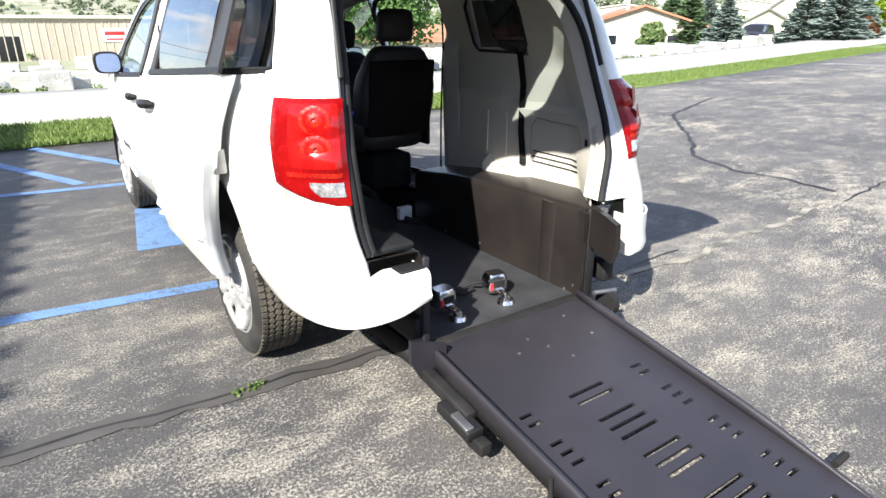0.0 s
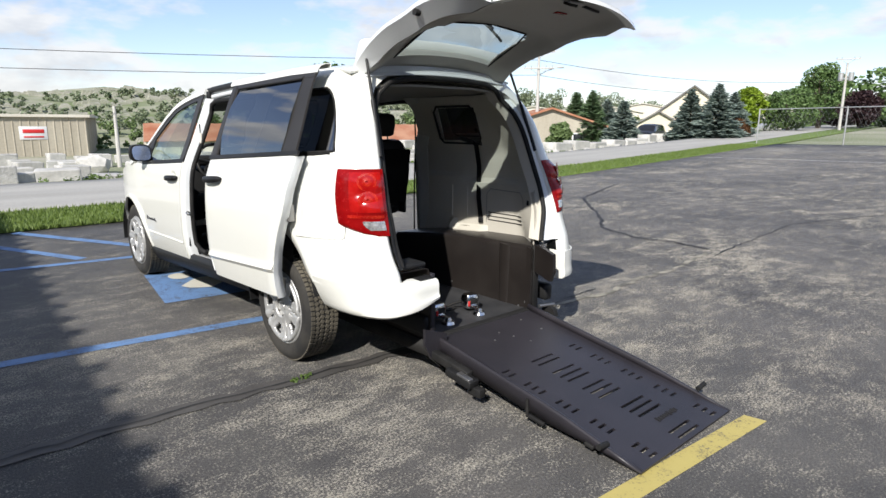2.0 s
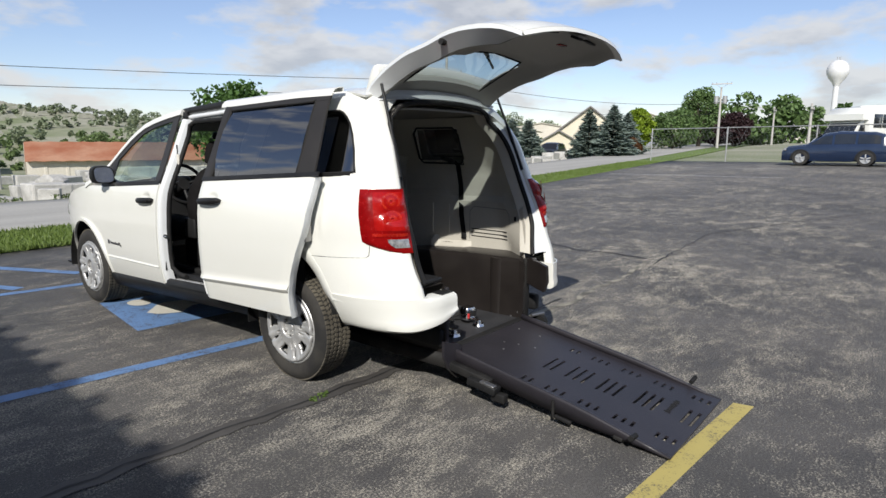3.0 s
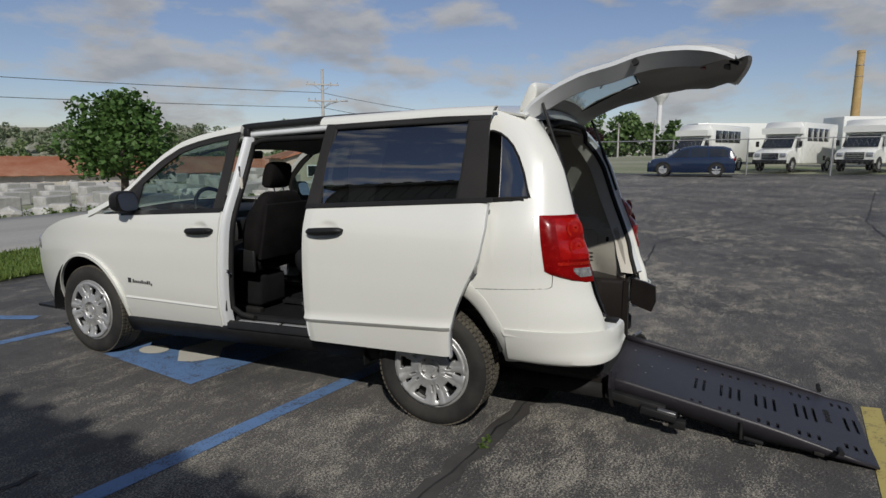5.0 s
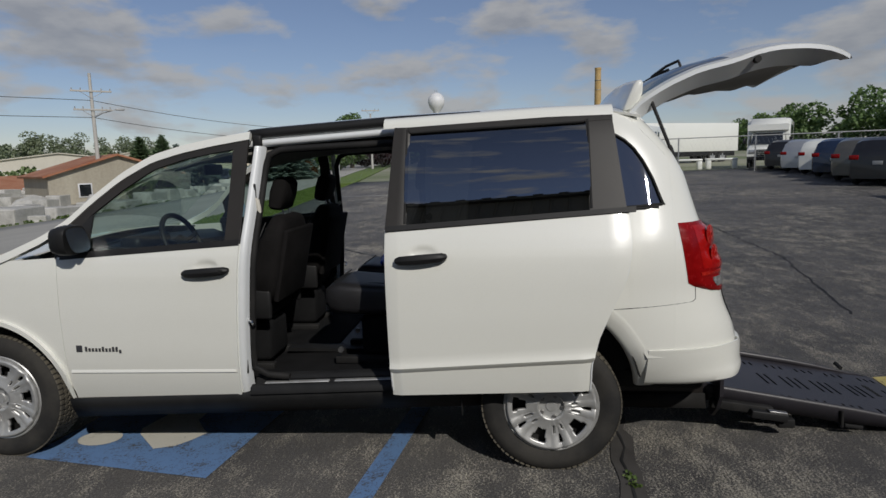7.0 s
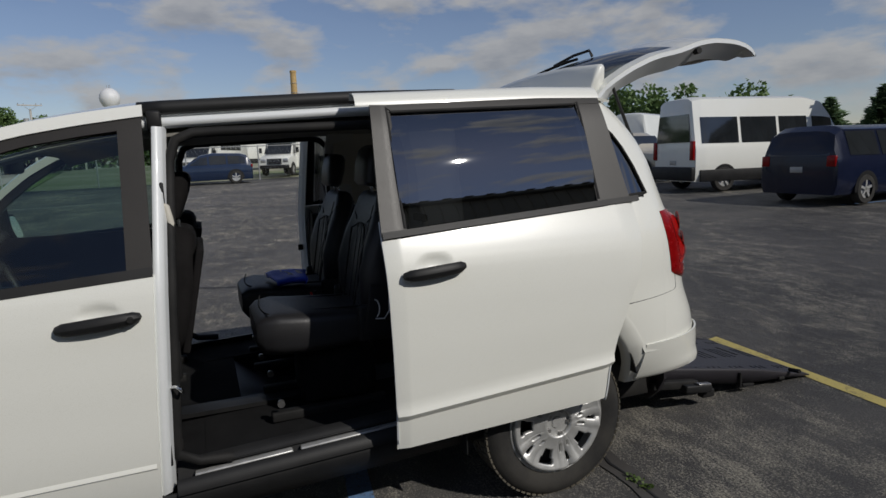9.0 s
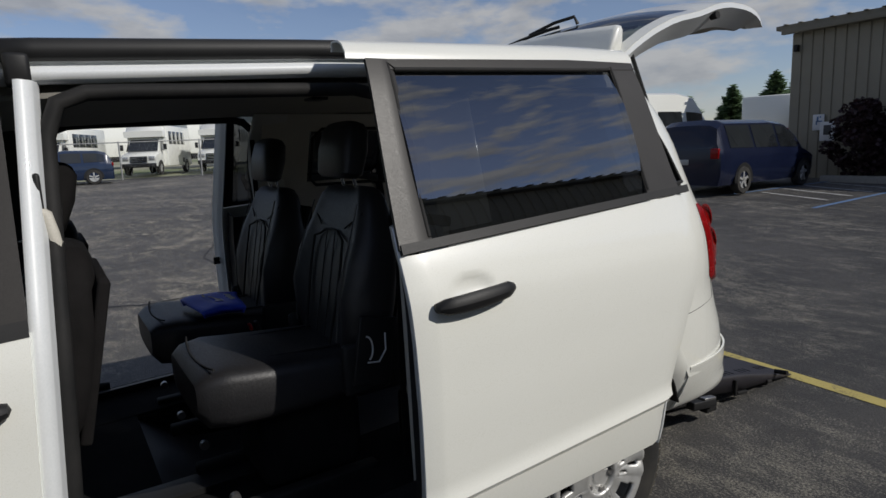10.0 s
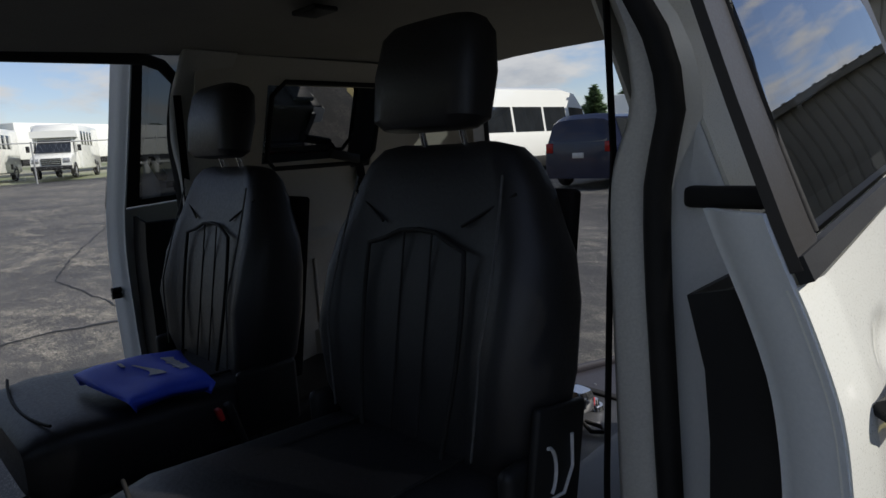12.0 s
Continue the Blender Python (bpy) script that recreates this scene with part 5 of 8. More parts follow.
# ---- seats ----
def build_seat(name, label, material, back_z, tilt, tall=0.0):
    """A car seat facing forwards, its origin on the floor below the cushion."""
    seat = thing(name, label, "seat")
    # cushion
    rings = []
    for y, hw, z0, z1 in ((-0.26, 0.20, 0.36, 0.45), (-0.24, 0.225, 0.32, 0.475), (-0.10, 0.235, 0.29, 0.485), (0.10, 0.24, 0.285, 0.50), (0.20, 0.238, 0.29, 0.51), (0.265, 0.225, 0.30, 0.50), (0.295, 0.20, 0.34, 0.47)):
        cz, hz = (z0 + z1) / 2, (z1 - z0) / 2
        ring = []
        for a, b in oval(hw, hz, 32, 0.5):
            dip = 0.022 * (1 - (a / hw) ** 4) if b > 0 else 0
            ring.append((a, y, cz + b - dip))
        rings.append(ring)
    cushion = loft("cushion", rings, material, seat, "black padded cushion")
    for s in (-1, 1):
        tube("seam", [(s * 0.135, y, 0.462 + 0.10 * (y + 0.2) * 0.35) for y in span(-0.2, 0.24, 6)], 0.0035, M["rubber"], cushion)
    tube("front_seam", [(x, 0.262 - 0.02 * (x / 0.2) ** 2, 0.478 + 0.012 * (x / 0.2) ** 2) for x in span(-0.2, 0.2, 8)], 0.0035, M["rubber"], cushion)
    # back, leaning to the rear
    def lean(p):
        return Matrix.Translation((0, -0.23, 0.42)) @ Matrix.Rotation(radians(tilt), 4, "X") @ Vector(p)
    rings = []
    H = back_z
    for t, hw, hd in ((0.0, 0.20, 0.05), (0.03, 0.222, 0.075), (0.15, 0.262, 0.088), (0.35, 0.276, 0.091), (0.55, 0.276, 0.087), (0.68, 0.264, 0.079), (0.76, 0.242, 0.073), (0.86, 0.220, 0.065), (0.94, 0.190, 0.056), (0.985, 0.160, 0.042), (1.0, 0.12, 0.026)):
        wing = 0.040 * max(0.0, 1 - abs(t - 0.38) / 0.42)
        ring = []
        for a, b in oval(hw, hd, 44, 0.55):
            q = abs(a) / hw
            d = 0.018 * (1 - min(1, q * 1.25) ** 3) - wing * max(0.0, 1 - abs(q - 0.82) / 0.28) if b > 0 else 0
            ring.append(lean((a, b - d, t * H)))
        rings.append(ring)
    back = loft("backrest", rings, material, seat, "black padded backrest")
    for s in (-1, 1):
        tube("seam", [lean((s * (0.105 + 0.020 * math.sin(2.6 * t)), 0.088 - 0.012 * t, 0.03 + t * H * 0.72)) for t in span(0.0, 0.85, 9)] + [lean((s * 0.085, 0.070, H * 0.685)), lean((s * 0.045, 0.067, H * 0.715)), lean((0, 0.066, H * 0.722))], 0.0045, M["rubber"], back)
        tube("panel_seam", [lean((s * 0.035, 0.078 - 0.010 * t, 0.04 + t * H * 0.64)) for t in span(0, 1, 6)], 0.002, M["rubber"], back)
        tube("edge_seam", [lean((s * (0.178 + 0.018 * math.sin(3 * t)), 0.122 - 0.062 * abs(t - 0.40) - 0.02 * t, 0.05 + t * H * 0.80)) for t in span(0, 1, 12)], 0.0022, M["stitch"], back, "pale stitched seam")
        tube("shoulder_seam", [lean((s * (0.10 + 0.10 * t), 0.064 - 0.012 * t, H * (0.74 + 0.10 * t))) for t in span(0, 1, 5)], 0.0028, M["rubber"], back)
    boxed("back_shell", lean((0, -0.076, H * 0.45)), (0.46, 0.03, H * 0.84), M["fabric"], seat, 0.008, Matrix.Rotation(radians(tilt), 4, "X"))
    # headrest
    rings = []
    for t, hw, hd in ((0.0, 0.105, 0.03), (0.08, 0.125, 0.045), (0.5, 0.125, 0.055), (0.85, 0.115, 0.05), (0.96, 0.10, 0.035), (1.0, 0.07, 0.02)):
        rings.append([lean((a, b + 0.055 - 0.01 * t, H + 0.020 + t * 0.190 + tall)) for a, b in oval(hw, hd, 28, 0.55)])
    loft("headrest", rings, material, seat, "black headrest")
    for s in (-1, 1):
        rodded("headrest_post", lean((s * 0.05, 0.0, H - 0.03)), lean((s * 0.05, 0.05, H + 0.08 + tall)), 0.006, M["chrome"], seat, label="bright metal post")
        boxed("pivot_cover", (s * 0.248, -0.21, 0.41), (0.03, 0.16, 0.17), M["plastic"], seat, 0.014)
    # base on the floor
    boxed("pedestal", (0, -0.06, 0.16), (0.30, 0.34, 0.24), M["carpet"], seat, 0.03)
    for s in (-1, 1):
        boxed("floor_rail", (s * 0.17, 0.0, 0.022), (0.05, 0.52, 0.044), M["rubber"], seat, 0.008)
        rodded("rail_knob", (s * 0.195, 0.22, 0.09), (s * 0.215, 0.22, 0.09), 0.016, M["steel"], seat)
    return seat


seat_a = build_seat("rear_seat", "black leather seat in the second row facing forward", M["leather"], 0.56, 9)
tagged(seat_a, group="second row seats")
seat_a.matrix_basis = pose(-0.405, 0.965, 0.452)
copy_thing(seat_a, pose(0.395, 0.975, 0.425))
front_a = build_seat("bucket_seat", "black fabric front seat seen from behind", M["fabric"], 0.50, 12)
tagged(front_a, group="front seats")
front_a.matrix_basis = pose(-0.44, 1.845, 0.42)
copy_thing(front_a, pose(0.42, 1.845, 0.42))
for x, y in ((-0.195, 0.87), (0.115, 0.89)):
    bk = thing("belt_buckle", "black seat belt buckle with a red button beside a seat", "buckle")
    boxed("stalk", (x, y - 0.02, 0.80), (0.025, 0.02, 0.14), M["plastic"], bk, 0.005, pose(0, 0, 0, -15))
    boxed("button", (x, y + 0.018, 0.848), (0.022, 0.012, 0.03), M["red_plastic"], bk, 0.003, pose(0, 0, 0, -15), "red release button")
# second-row belts across the seat backs
for s in (-1, 1):
    b2 = thing("shoulder_belt", "black shoulder belt running down beside a seat back", "seat belt")
    sheet("webbing", [[(s * (x + 0.012), y, z), (s * (x + 0.016), y + 0.022, z)] for x, y, z in ((0.715, 0.645, 1.62), (0.725, 0.645, 1.4), (0.720, 0.650, 1.2), (0.715, 0.655, 0.9), (0.715, 0.655, 0.56))], M["fabric"], b2, "", 0.003)
em = thing("seat_emblem", "white outline of a seat printed on a black side panel", "emblem")
tube("emblem_line", [(-0.688, 0.765, 0.885), (-0.688, 0.725, 0.88), (-0.688, 0.70, 0.915), (-0.688, 0.70, 0.97)], 0.003, M["white_print"], em)
tube("emblem_arc", [(-0.688, 0.765 - 0.02 * math.cos(t), 0.930 + 0.04 * math.sin(t)) for t in span(-1.2, 1.6, 8)], 0.003, M["white_print"], em)
boxed("emblem_panel", (-0.678, 0.735, 0.915), (0.016, 0.13, 0.22), M["plastic"], em, 0.006, pose(0, 0, 0, 10))

# blue folded bag on the far seat
bag = thing("cloth_bag", "folded bright blue cloth bag lying on a black seat", "bag")


def on_bag(u, v, h=0.0):
    """A place on the folded bag: u along its long side, v across; h above its top."""
    a = Vector((0.425, 1.150, 0.925)).lerp(Vector((0.150, 1.125, 0.915)), u)
    b = Vector((0.365, 0.925, 0.935)).lerp(Vector((0.100, 0.965, 0.925)), u)
    p = a.lerp(b, v)
    puff = (max(0.0, 1 - (2 * u - 1) ** 4) * max(0.0, 1 - (2 * v - 1) ** 4)) ** 0.5
    fold = 0.004 * math.sin(6 * u + 3 * v) + 0.002 * math.sin(13 * v - 5 * u)
    return p + Vector((0.006 * math.sin(5 * v) - 0.03, 0.006 * math.sin(5 * u) - 0.03, 0.020 + puff * (0.018 + fold) + h))


body = sheet("bag_body", [[on_bag(u, v) for v in span(0, 1, 26)] for u in span(0, 1, 26)], M["bag"], bag, "", 0.0, 0)
so = body.modifiers.new("depth", "SOLIDIFY")
so.thickness, so.offset = 0.030, 1
rows = [[on_bag(0.34 + 0.34 * u, 0.46 + 0.10 * math.sin(2.4 * u) + w * (0.015 + 0.075 * u * u), 0.003) for w in (-1, -0.3, 0.3, 1)] for u in span(0, 1, 12)]
sheet("bag_print", rows, M["white_print"], bag, "pale printed swoosh", 0.0015)
rows = [[on_bag(0.26 + 0.10 * u, 0.36 + 0.02 * w, 0.003) for w in (-1, 1)] for u in span(0, 1, 5)]
sheet("bag_print", rows, M["white_print"], bag, "pale printed stroke", 0.0015)
for k in range(9):
    u0 = 0.30 + 0.048 * k
    rows = [[on_bag(u0 + 0.030 * a, 0.80 + (0.10 if k % 3 else 0.13) * b, 0.003) for b in (-0.5, 0.5)] for a in (0, 1)]
    sheet("bag_letter", rows, M["white_print"], bag, "pale bar of lettering", 0.0015)

# dashboard and steering wheel
loft("dashboard", [[(x, y, z - 0.04 * (x / 0.8) ** 2) for y, z in ((2.42, 0.62), (2.40, 0.95), (2.46, 1.10), (2.62, 1.16), (2.85, 1.13), (2.95, 1.0), (2.9, 0.6))] for x in span(-0.82, 0.82, 8)], M["plastic"], van, "black dashboard")
boxed("centre_console", (0, 2.35, 0.80), (0.30, 0.22, 0.50), M["plastic"], van, 0.04)
boxed("cluster_hood", (-0.42, 2.44, 1.17), (0.36, 0.14, 0.10), M["plastic"], van, 0.035)
wheel_c = Vector((-0.42, 2.20, 1.16))
wm = Matrix.Translation(wheel_c) @ Matrix.Rotation(radians(66), 4, "X")
steering = tube("steering_wheel", [wm @ Vector((0.185 * math.cos(t), 0.185 * math.sin(t), 0)) for t in span(0, 2 * math.pi, 28)[:-1]], 0.016, M["plastic"], van, "black steering wheel", closed=True)
for a in (0.2, math.pi - 0.2, -math.pi / 2):
    rodded("spoke", wm @ Vector((0.04 * math.cos(a), 0.04 * math.sin(a), -0.02)), wm @ Vector((0.18 * math.cos(a), 0.18 * math.sin(a), 0)), 0.014, M["plastic"], steering)
rodded("column", wm @ Vector((0, 0, 0.0)), wm @ Vector((0, 0, -0.22)), 0.055, M["plastic"], steering)
boxed("rear_mirror", (0.0, 2.18, 1.60), (0.24, 0.03, 0.07), M["plastic"], van, 0.015)
for s in (-1, 1):
    tube("grab_handle", [(s * 0.80, 1.585, 1.455), (s * 0.80, 1.55, 1.43), (s * 0.805, 1.538, 1.37), (s * 0.81, 1.543, 1.31), (s * 0.82, 1.585, 1.265)], 0.013, M["beige"], van, "beige grab handle")
    rows = [[(s * (half(y, z) - 0.03), y, z) for z in span(0.45, 1.20, 6)] for y in span(1.66, 2.6, 6)]
    sheet("front_door_trim", rows, M["plastic"], van, "black inner door trim", 0.01)

# ---- door mirror, handles, lettering on the driver's side ----
for s in (-1, 1):
    rings = []
    for t, w, h in ((0, 0.05, 0.05), (0.12, 0.10, 0.085), (0.5, 0.115, 0.10), (0.9, 0.115, 0.10), (1.0, 0.11, 0.095)):
        rings.append([(s * (1.01 + a * 0.80), 2.565 - 0.10 * t, 1.255 + b * 0.78 - 0.01 * abs(a)) for a, b in oval(w, h, 28, 0.6)])
    mirror = loft("door_mirror", rings, M["plastic"], van, "black door mirror")
    link_mesh("mirror_glass", [(s * (1.01 + a * 0.70), 2.446 + 0.20 * b, 1.255 + b * 0.68) for a, b in oval(0.11, 0.095, 28, 0.6)], [tuple(range(28))], M["chrome"], mirror, "mirror glass", False)
    rodded("mirror_arm", (s * 0.88, 2.52, 1.175), (s * 0.95, 2.50, 1.215), 0.028, M["plastic"], mirror)
    rows = []
    for k in range(13):
        u = k / 12
        y, z = 1.902 - 0.248 * u, 1.066 + 0.016 * u
        p = Vector((s * (half(y, z) + 0.020 + 0.020 * math.sin(math.pi * u) ** 0.5), y, z))
        r = 0.0215 * (0.85 + 0.15 * math.sin(math.pi * u)) * (0.6 if k in (0, 12) else 1)
        rows.append([p + Vector((s * 0.017 * math.cos(t), 0, r * 1.15 * math.sin(t))) for t in span(0, 2 * math.pi, 10)])
    rows = [[sum(rows[0], Vector()) / 11 + Vector((0, 0.006, 0))] * 11] + rows + [[sum(rows[-1], Vector()) / 11 - Vector((0, 0.006, 0))] * 11]
    hd = sheet("door_handle", rows, M["plastic"], van, "black plastic pull handle")
    rodded("lock", (s * (half(1.68, 1.08) + 0.046), 1.682, 1.081), (s * (half(1.68, 1.08) + 0.058), 1.682, 1.081), 0.010, M["rubber"], hd)

# lettering decal on the front door: a round mark and plain bars
decal = thing("door_decal", "small dark lettering decal on the white front door", "decal")
y0, z0 = 2.535, 0.655
bm = bmesh.new()
for k in range(11):
    y = y0 - 0.045 - 0.0195 * k
    h = 0.026 if k in (0, 5, 8, 9) else 0.018
    box(bm, (-(half(y, z0) + 0.0115), y, z0 - 0.012 + h / 2 - (0.008 if k == 10 else 0)), (0.002, 0.0125, h))
part("decal_letters", bm, M["print"], decal)
bm = bmesh.new()
box(bm, (-(half(y0, z0) + 0.0115), y0 - 0.005, z0 + 0.003), (0.002, 0.034, 0.036), 0)
part("decal_mark", bm, M["print"], decal)

# ---- ramp ----
ramp = thing("wheelchair_ramp", "dark coated steel wheelchair ramp folded down to the asphalt", "ramp")
A, B = Vector((0, -0.900, 0.256)), Vector((0, -2.320, 0.018))
fwd = (B - A).normalized()
up = Vector((1, 0, 0)).cross(fwd).normalized()
if up.z < 0:
    up = -up
RL = (B - A).length
RX0, RX1 = -0.430, 0.468


def on_ramp(x, d, h=0.0):
    return Vector((x, 0, 0)) + A + fwd * d + up * h


def d_of(y):
    return (y + 0.900) / fwd.y


slots = []
for y in (-1.383, -1.432):
    slots.append((-0.048, 0.145, y))
for y in (-1.535, -1.588, -1.640):
    slots.append((-0.05, 0.15, y))
for y in (-1.738, -1.790, -1.842):
    slots.append((-0.05, 0.15, y))
for y in (-1.965, -2.015, -2.065):
    slots.append((-0.03, 0.185, y))
for y in (-2.235, -2.285):
    slots.append((-0.03, 0.17, y))
for x in (-0.297, 0.320):
    for y in (-1.378, -1.425, -1.535, -1.585, -1.635, -1.745, -1.795, -1.845, -1.955, -2.005, -2.055, -2.19, -2.235, -2.28):
        slots.append((x, x + 0.062, y))
slots = [(a - 0.055 * k, b - 0.055 * k, y - 0.03 * k) for a, b, y in slots for k in [(y + 2.345) / 0.96]]
# the plate, with the slots cut through it
xs = sorted({RX0, RX1} | {v for a, b, _ in slots for v in (a, b)})
ds = sorted({0.0, RL} | {round(d_of(y) + e, 4) for _, _, y in slots for e in (-0.0085, 0.0085)})
holes = [(a, b, d_of(y) - 0.0085, d_of(y) + 0.0085) for a, b, y in slots]
bm = bmesh.new()
vt = {(i, j): bm.verts.new(on_ramp(x, d)) for i, x in enumerate(xs) for j, d in enumerate(ds)}
for i in range(len(xs) - 1):
    for j in range(len(ds) - 1):
        cx, cd = (xs[i] + xs[i + 1]) / 2, (ds[j] + ds[j + 1]) / 2
        if not any(a < cx < b and c < cd < e for a, b, c, e in holes):
            bm.faces.new((vt[i, j], vt[i + 1, j], vt[i + 1, j + 1], vt[i, j + 1]))
plate = part("ramp_plate", bm, M["ramp"], ramp, "slotted dark steel plate")
so = plate.modifiers.new("shell", "SOLIDIFY")
so.thickness, so.offset = 0.012, 0
for x, s in ((RX0, -1), (RX1, 1)):
    rows = []
    for d in span(0, RL, 10):
        h = 0.038 * min(1, max(0.0, (RL - d) / 0.5)) + 0.004
        lo = -0.055 * min(1, max(0.05, (RL - d) / 0.6))
        rows.append([on_ramp(x + s * 0.006, d, lo), on_ramp(x + s * 0.008, d, h * 0.6), on_ramp(x + s * 0.004, d, h), on_ramp(x - s * 0.008, d, h), on_ramp(x - s * 0.012, d, 0.004)])
    sheet("side_curb", rows, M["ramp"], ramp, "raised steel edge", 0.004, 100)
    rodded("edge_roller", on_ramp(x, RL - 0.19, 0.035), on_ramp(x + s * 0.075, RL - 0.19, 0.045), 0.014, M["rubber"], ramp)
boxed("hinge_strip", (0.022, -0.897, 0.258), (0.93, 0.05, 0.016), M["rubber"], ramp, 0.005, pose(0, 0, 0, 4), "black hinge strip")
boxed("side_rail", on_ramp(RX0 - 0.045, 0.22, -0.045), (0.05, 0.34, 0.05), M["rubber"], ramp, 0.006, pose(0, 0, 0, 7.6))
boxed("actuator_box", on_ramp(RX0 - 0.075, 0.36, -0.055), (0.075, 0.20, 0.045), M["plastic"], ramp, 0.006, pose(0, 0, 0, 7.6))
boxed("actuator_cover", on_ramp(RX0 - 0.095, 0.40, -0.026), (0.035, 0.10, 0.014), M["steel"], ramp, 0.003, pose(0, 0, 0, 7.6))
boxed("actuator_foot", on_ramp(RX0 - 0.06, 0.47, -0.09), (0.05, 0.09, 0.05), M["rubber"], ramp, 0.006)
rodded("support_leg", on_ramp(RX0 - 0.02, 0.78, 0.02), on_ramp(RX0 - 0.02, 0.80, -0.075), 0.009, M["rubber"], ramp)
boxed("support_block", on_ramp(RX0 - 0.02, 0.86, -0.06), (0.02, 0.10, 0.02), M["rubber"], ramp, 0.004, pose(0, 0, 0, 7.6))
boxed("support_block", on_ramp(RX0 - 0.01, 1.17, -0.02), (0.02, 0.05, 0.02), M["rubber"], ramp, 0.004, pose(0, 0, 0, 7.6))
bm = bmesh.new()
for k in range(9):
    p = on_ramp(0.02 + 0.022 * k, d_of(-2.145), 0.0075)
    box(bm, p, (0.014, 0.035 if k in (0, 5, 7) else 0.024, 0.002), 0, pose(0, 0, 0, 7.6))
part("ramp_lettering", bm, M["rubber"], ramp, "dark cut lettering")
bm = bmesh.new()
for x, d in ((-0.1, 0.22), (0.05, 0.24), (0.28, 0.10), (0.10, 0.34), (0.0, 0.16), (0.30, 0.26)):
    rod(bm, on_ramp(x, d, 0.005), on_ramp(x, d, 0.009), 0.007, seg=8)
o = part("plate_bolt", bm, M["steel"], ramp, "", True)
o["kind"] = "stuff"

# steel uprights and swing plates beside the ramp
bm = bmesh.new()
prism(bm, [(-0.905, 0.22), (-0.865, 0.22), (-0.865, 0.70), (-0.905, 0.685)], "x", 0.475, 0.50)
part("upright", bm, M["channel"], van, "dark steel upright")
boxed("upright_channel", (0.545, -0.885, 0.46), (0.06, 0.03, 0.48), M["rubber"], van, 0.006)
outline = [(0, 0.715), (0.10, 0.70), (0.185, 0.675), (0.195, 0.56), (0.165, 0.485), (0.10, 0.50), (0, 0.53)]
link_mesh("swing_plate", [(0.515 - 0.10 * d, -0.92 - 0.90 * d, z) for d, z in outline], [tuple(range(7))], M["channel"], van, "dark steel swing plate", False, 0.03)
bm = bmesh.new()
prism(bm, [(-0.55, 0.36), (-0.38, 0.30), (-0.385, 0.10), (-0.42, 0.095), (-0.50, 0.17), (-0.55, 0.26)], "y", -0.985, -0.965)
part("swing_plate", bm, M["ramp"], van, "dark steel swing plate")
for k, (x, z) in enumerate(((0.56, 0.70), (0.565, 0.655), (0.565, 0.60))):
    rodded("latch_pin", (x, -0.93, z), (x, -0.955, z), 0.013, M["steel"], van, label="steel pin")
boxed("latch_block", (0.56, -0.945, 0.615), (0.05, 0.02, 0.02), M["chrome"], van, 0.004, pose(0, 0, 0, 0, 15))
bm = bmesh.new()
rod(bm, (0.60, -0.97, 0.21), (0.64, -0.97, 0.21), 0.062, seg=24)
part("guide_roller", bm, M["rubber"], van, "black roller", True)
rodded("roller_arm", (0.53, -0.95, 0.28), (0.66, -0.98, 0.275), 0.012, M["steel"], van)
sheet("channel_skirt", [[(CH_L - 0.01, y, 0.245), (CH_L - 0.02, y, 0.16), (CH_L + 0.05, y, 0.14)] for y in span(-0.92, 0.4, 4)], M["rubber"], van, "", 0.01, 0)
sheet("channel_belly", [[(CH_L - 0.02, y, 0.17), (CH_R + 0.03, y, 0.17)] for y in span(-0.92, 1.3, 4)], M["rubber"], van, "", 0.02)
boxed("left_post", (-0.43, -0.895, 0.44), (0.03, 0.04, 0.45), M["ramp"], van, 0.005)


# ---- wheelchair tie-downs on the channel floor ----
def tie_down(x, y, turn):
    t = thing("wheelchair_tie_down", "silver wheelchair tie-down retractor bolted to the black floor", "tie-down", pose(x, y, 0.257, 0, 0, turn) @ Matrix.Scale(1.25, 4), "tie-downs")
    rings = [[(a, b, z) for a, b in oval(hw, hd, 20, 0.5)] for z, hw, hd in ((0.02, 0.036, 0.03), (0.035, 0.045, 0.038), (0.075, 0.045, 0.038), (0.095, 0.036, 0.03))]
    body = loft("housing", rings, M["chrome"], t, "silver metal housing")
    boxed("slot", (0, -0.037, 0.06), (0.05, 0.008, 0.03), M["rubber"], body, 0.003)
    boxed("lever", (-0.03, -0.035, 0.05), (0.012, 0.012, 0.03), M["red_plastic"], body, 0.003, None, "red lever")
    boxed("tongue", (0.005, -0.052, 0.03), (0.03, 0.06, 0.012), M["chrome"], t, 0.003, pose(0, 0, 0, 12))
    rodded("floor_ring", (0.005, -0.082, 0.0), (0.005, -0.082, 0.014), 0.036, M["chrome"], t, 0.03, 20)
    rodded("ring_knob", (0.005, -0.082, 0.014), (0.005, -0.082, 0.034), 0.02, M["chrome"], t, 0.014, 16)
    tube("strap_hook", [(-0.03, 0.03, 0.05), (-0.07, 0.07, 0.03), (-0.12, 0.08, 0.012), (-0.15, 0.05, 0.012), (-0.12, 0.03, 0.012), (-0.07, 0.05, 0.02)], 0.007, M["rubber"], t)
    return t


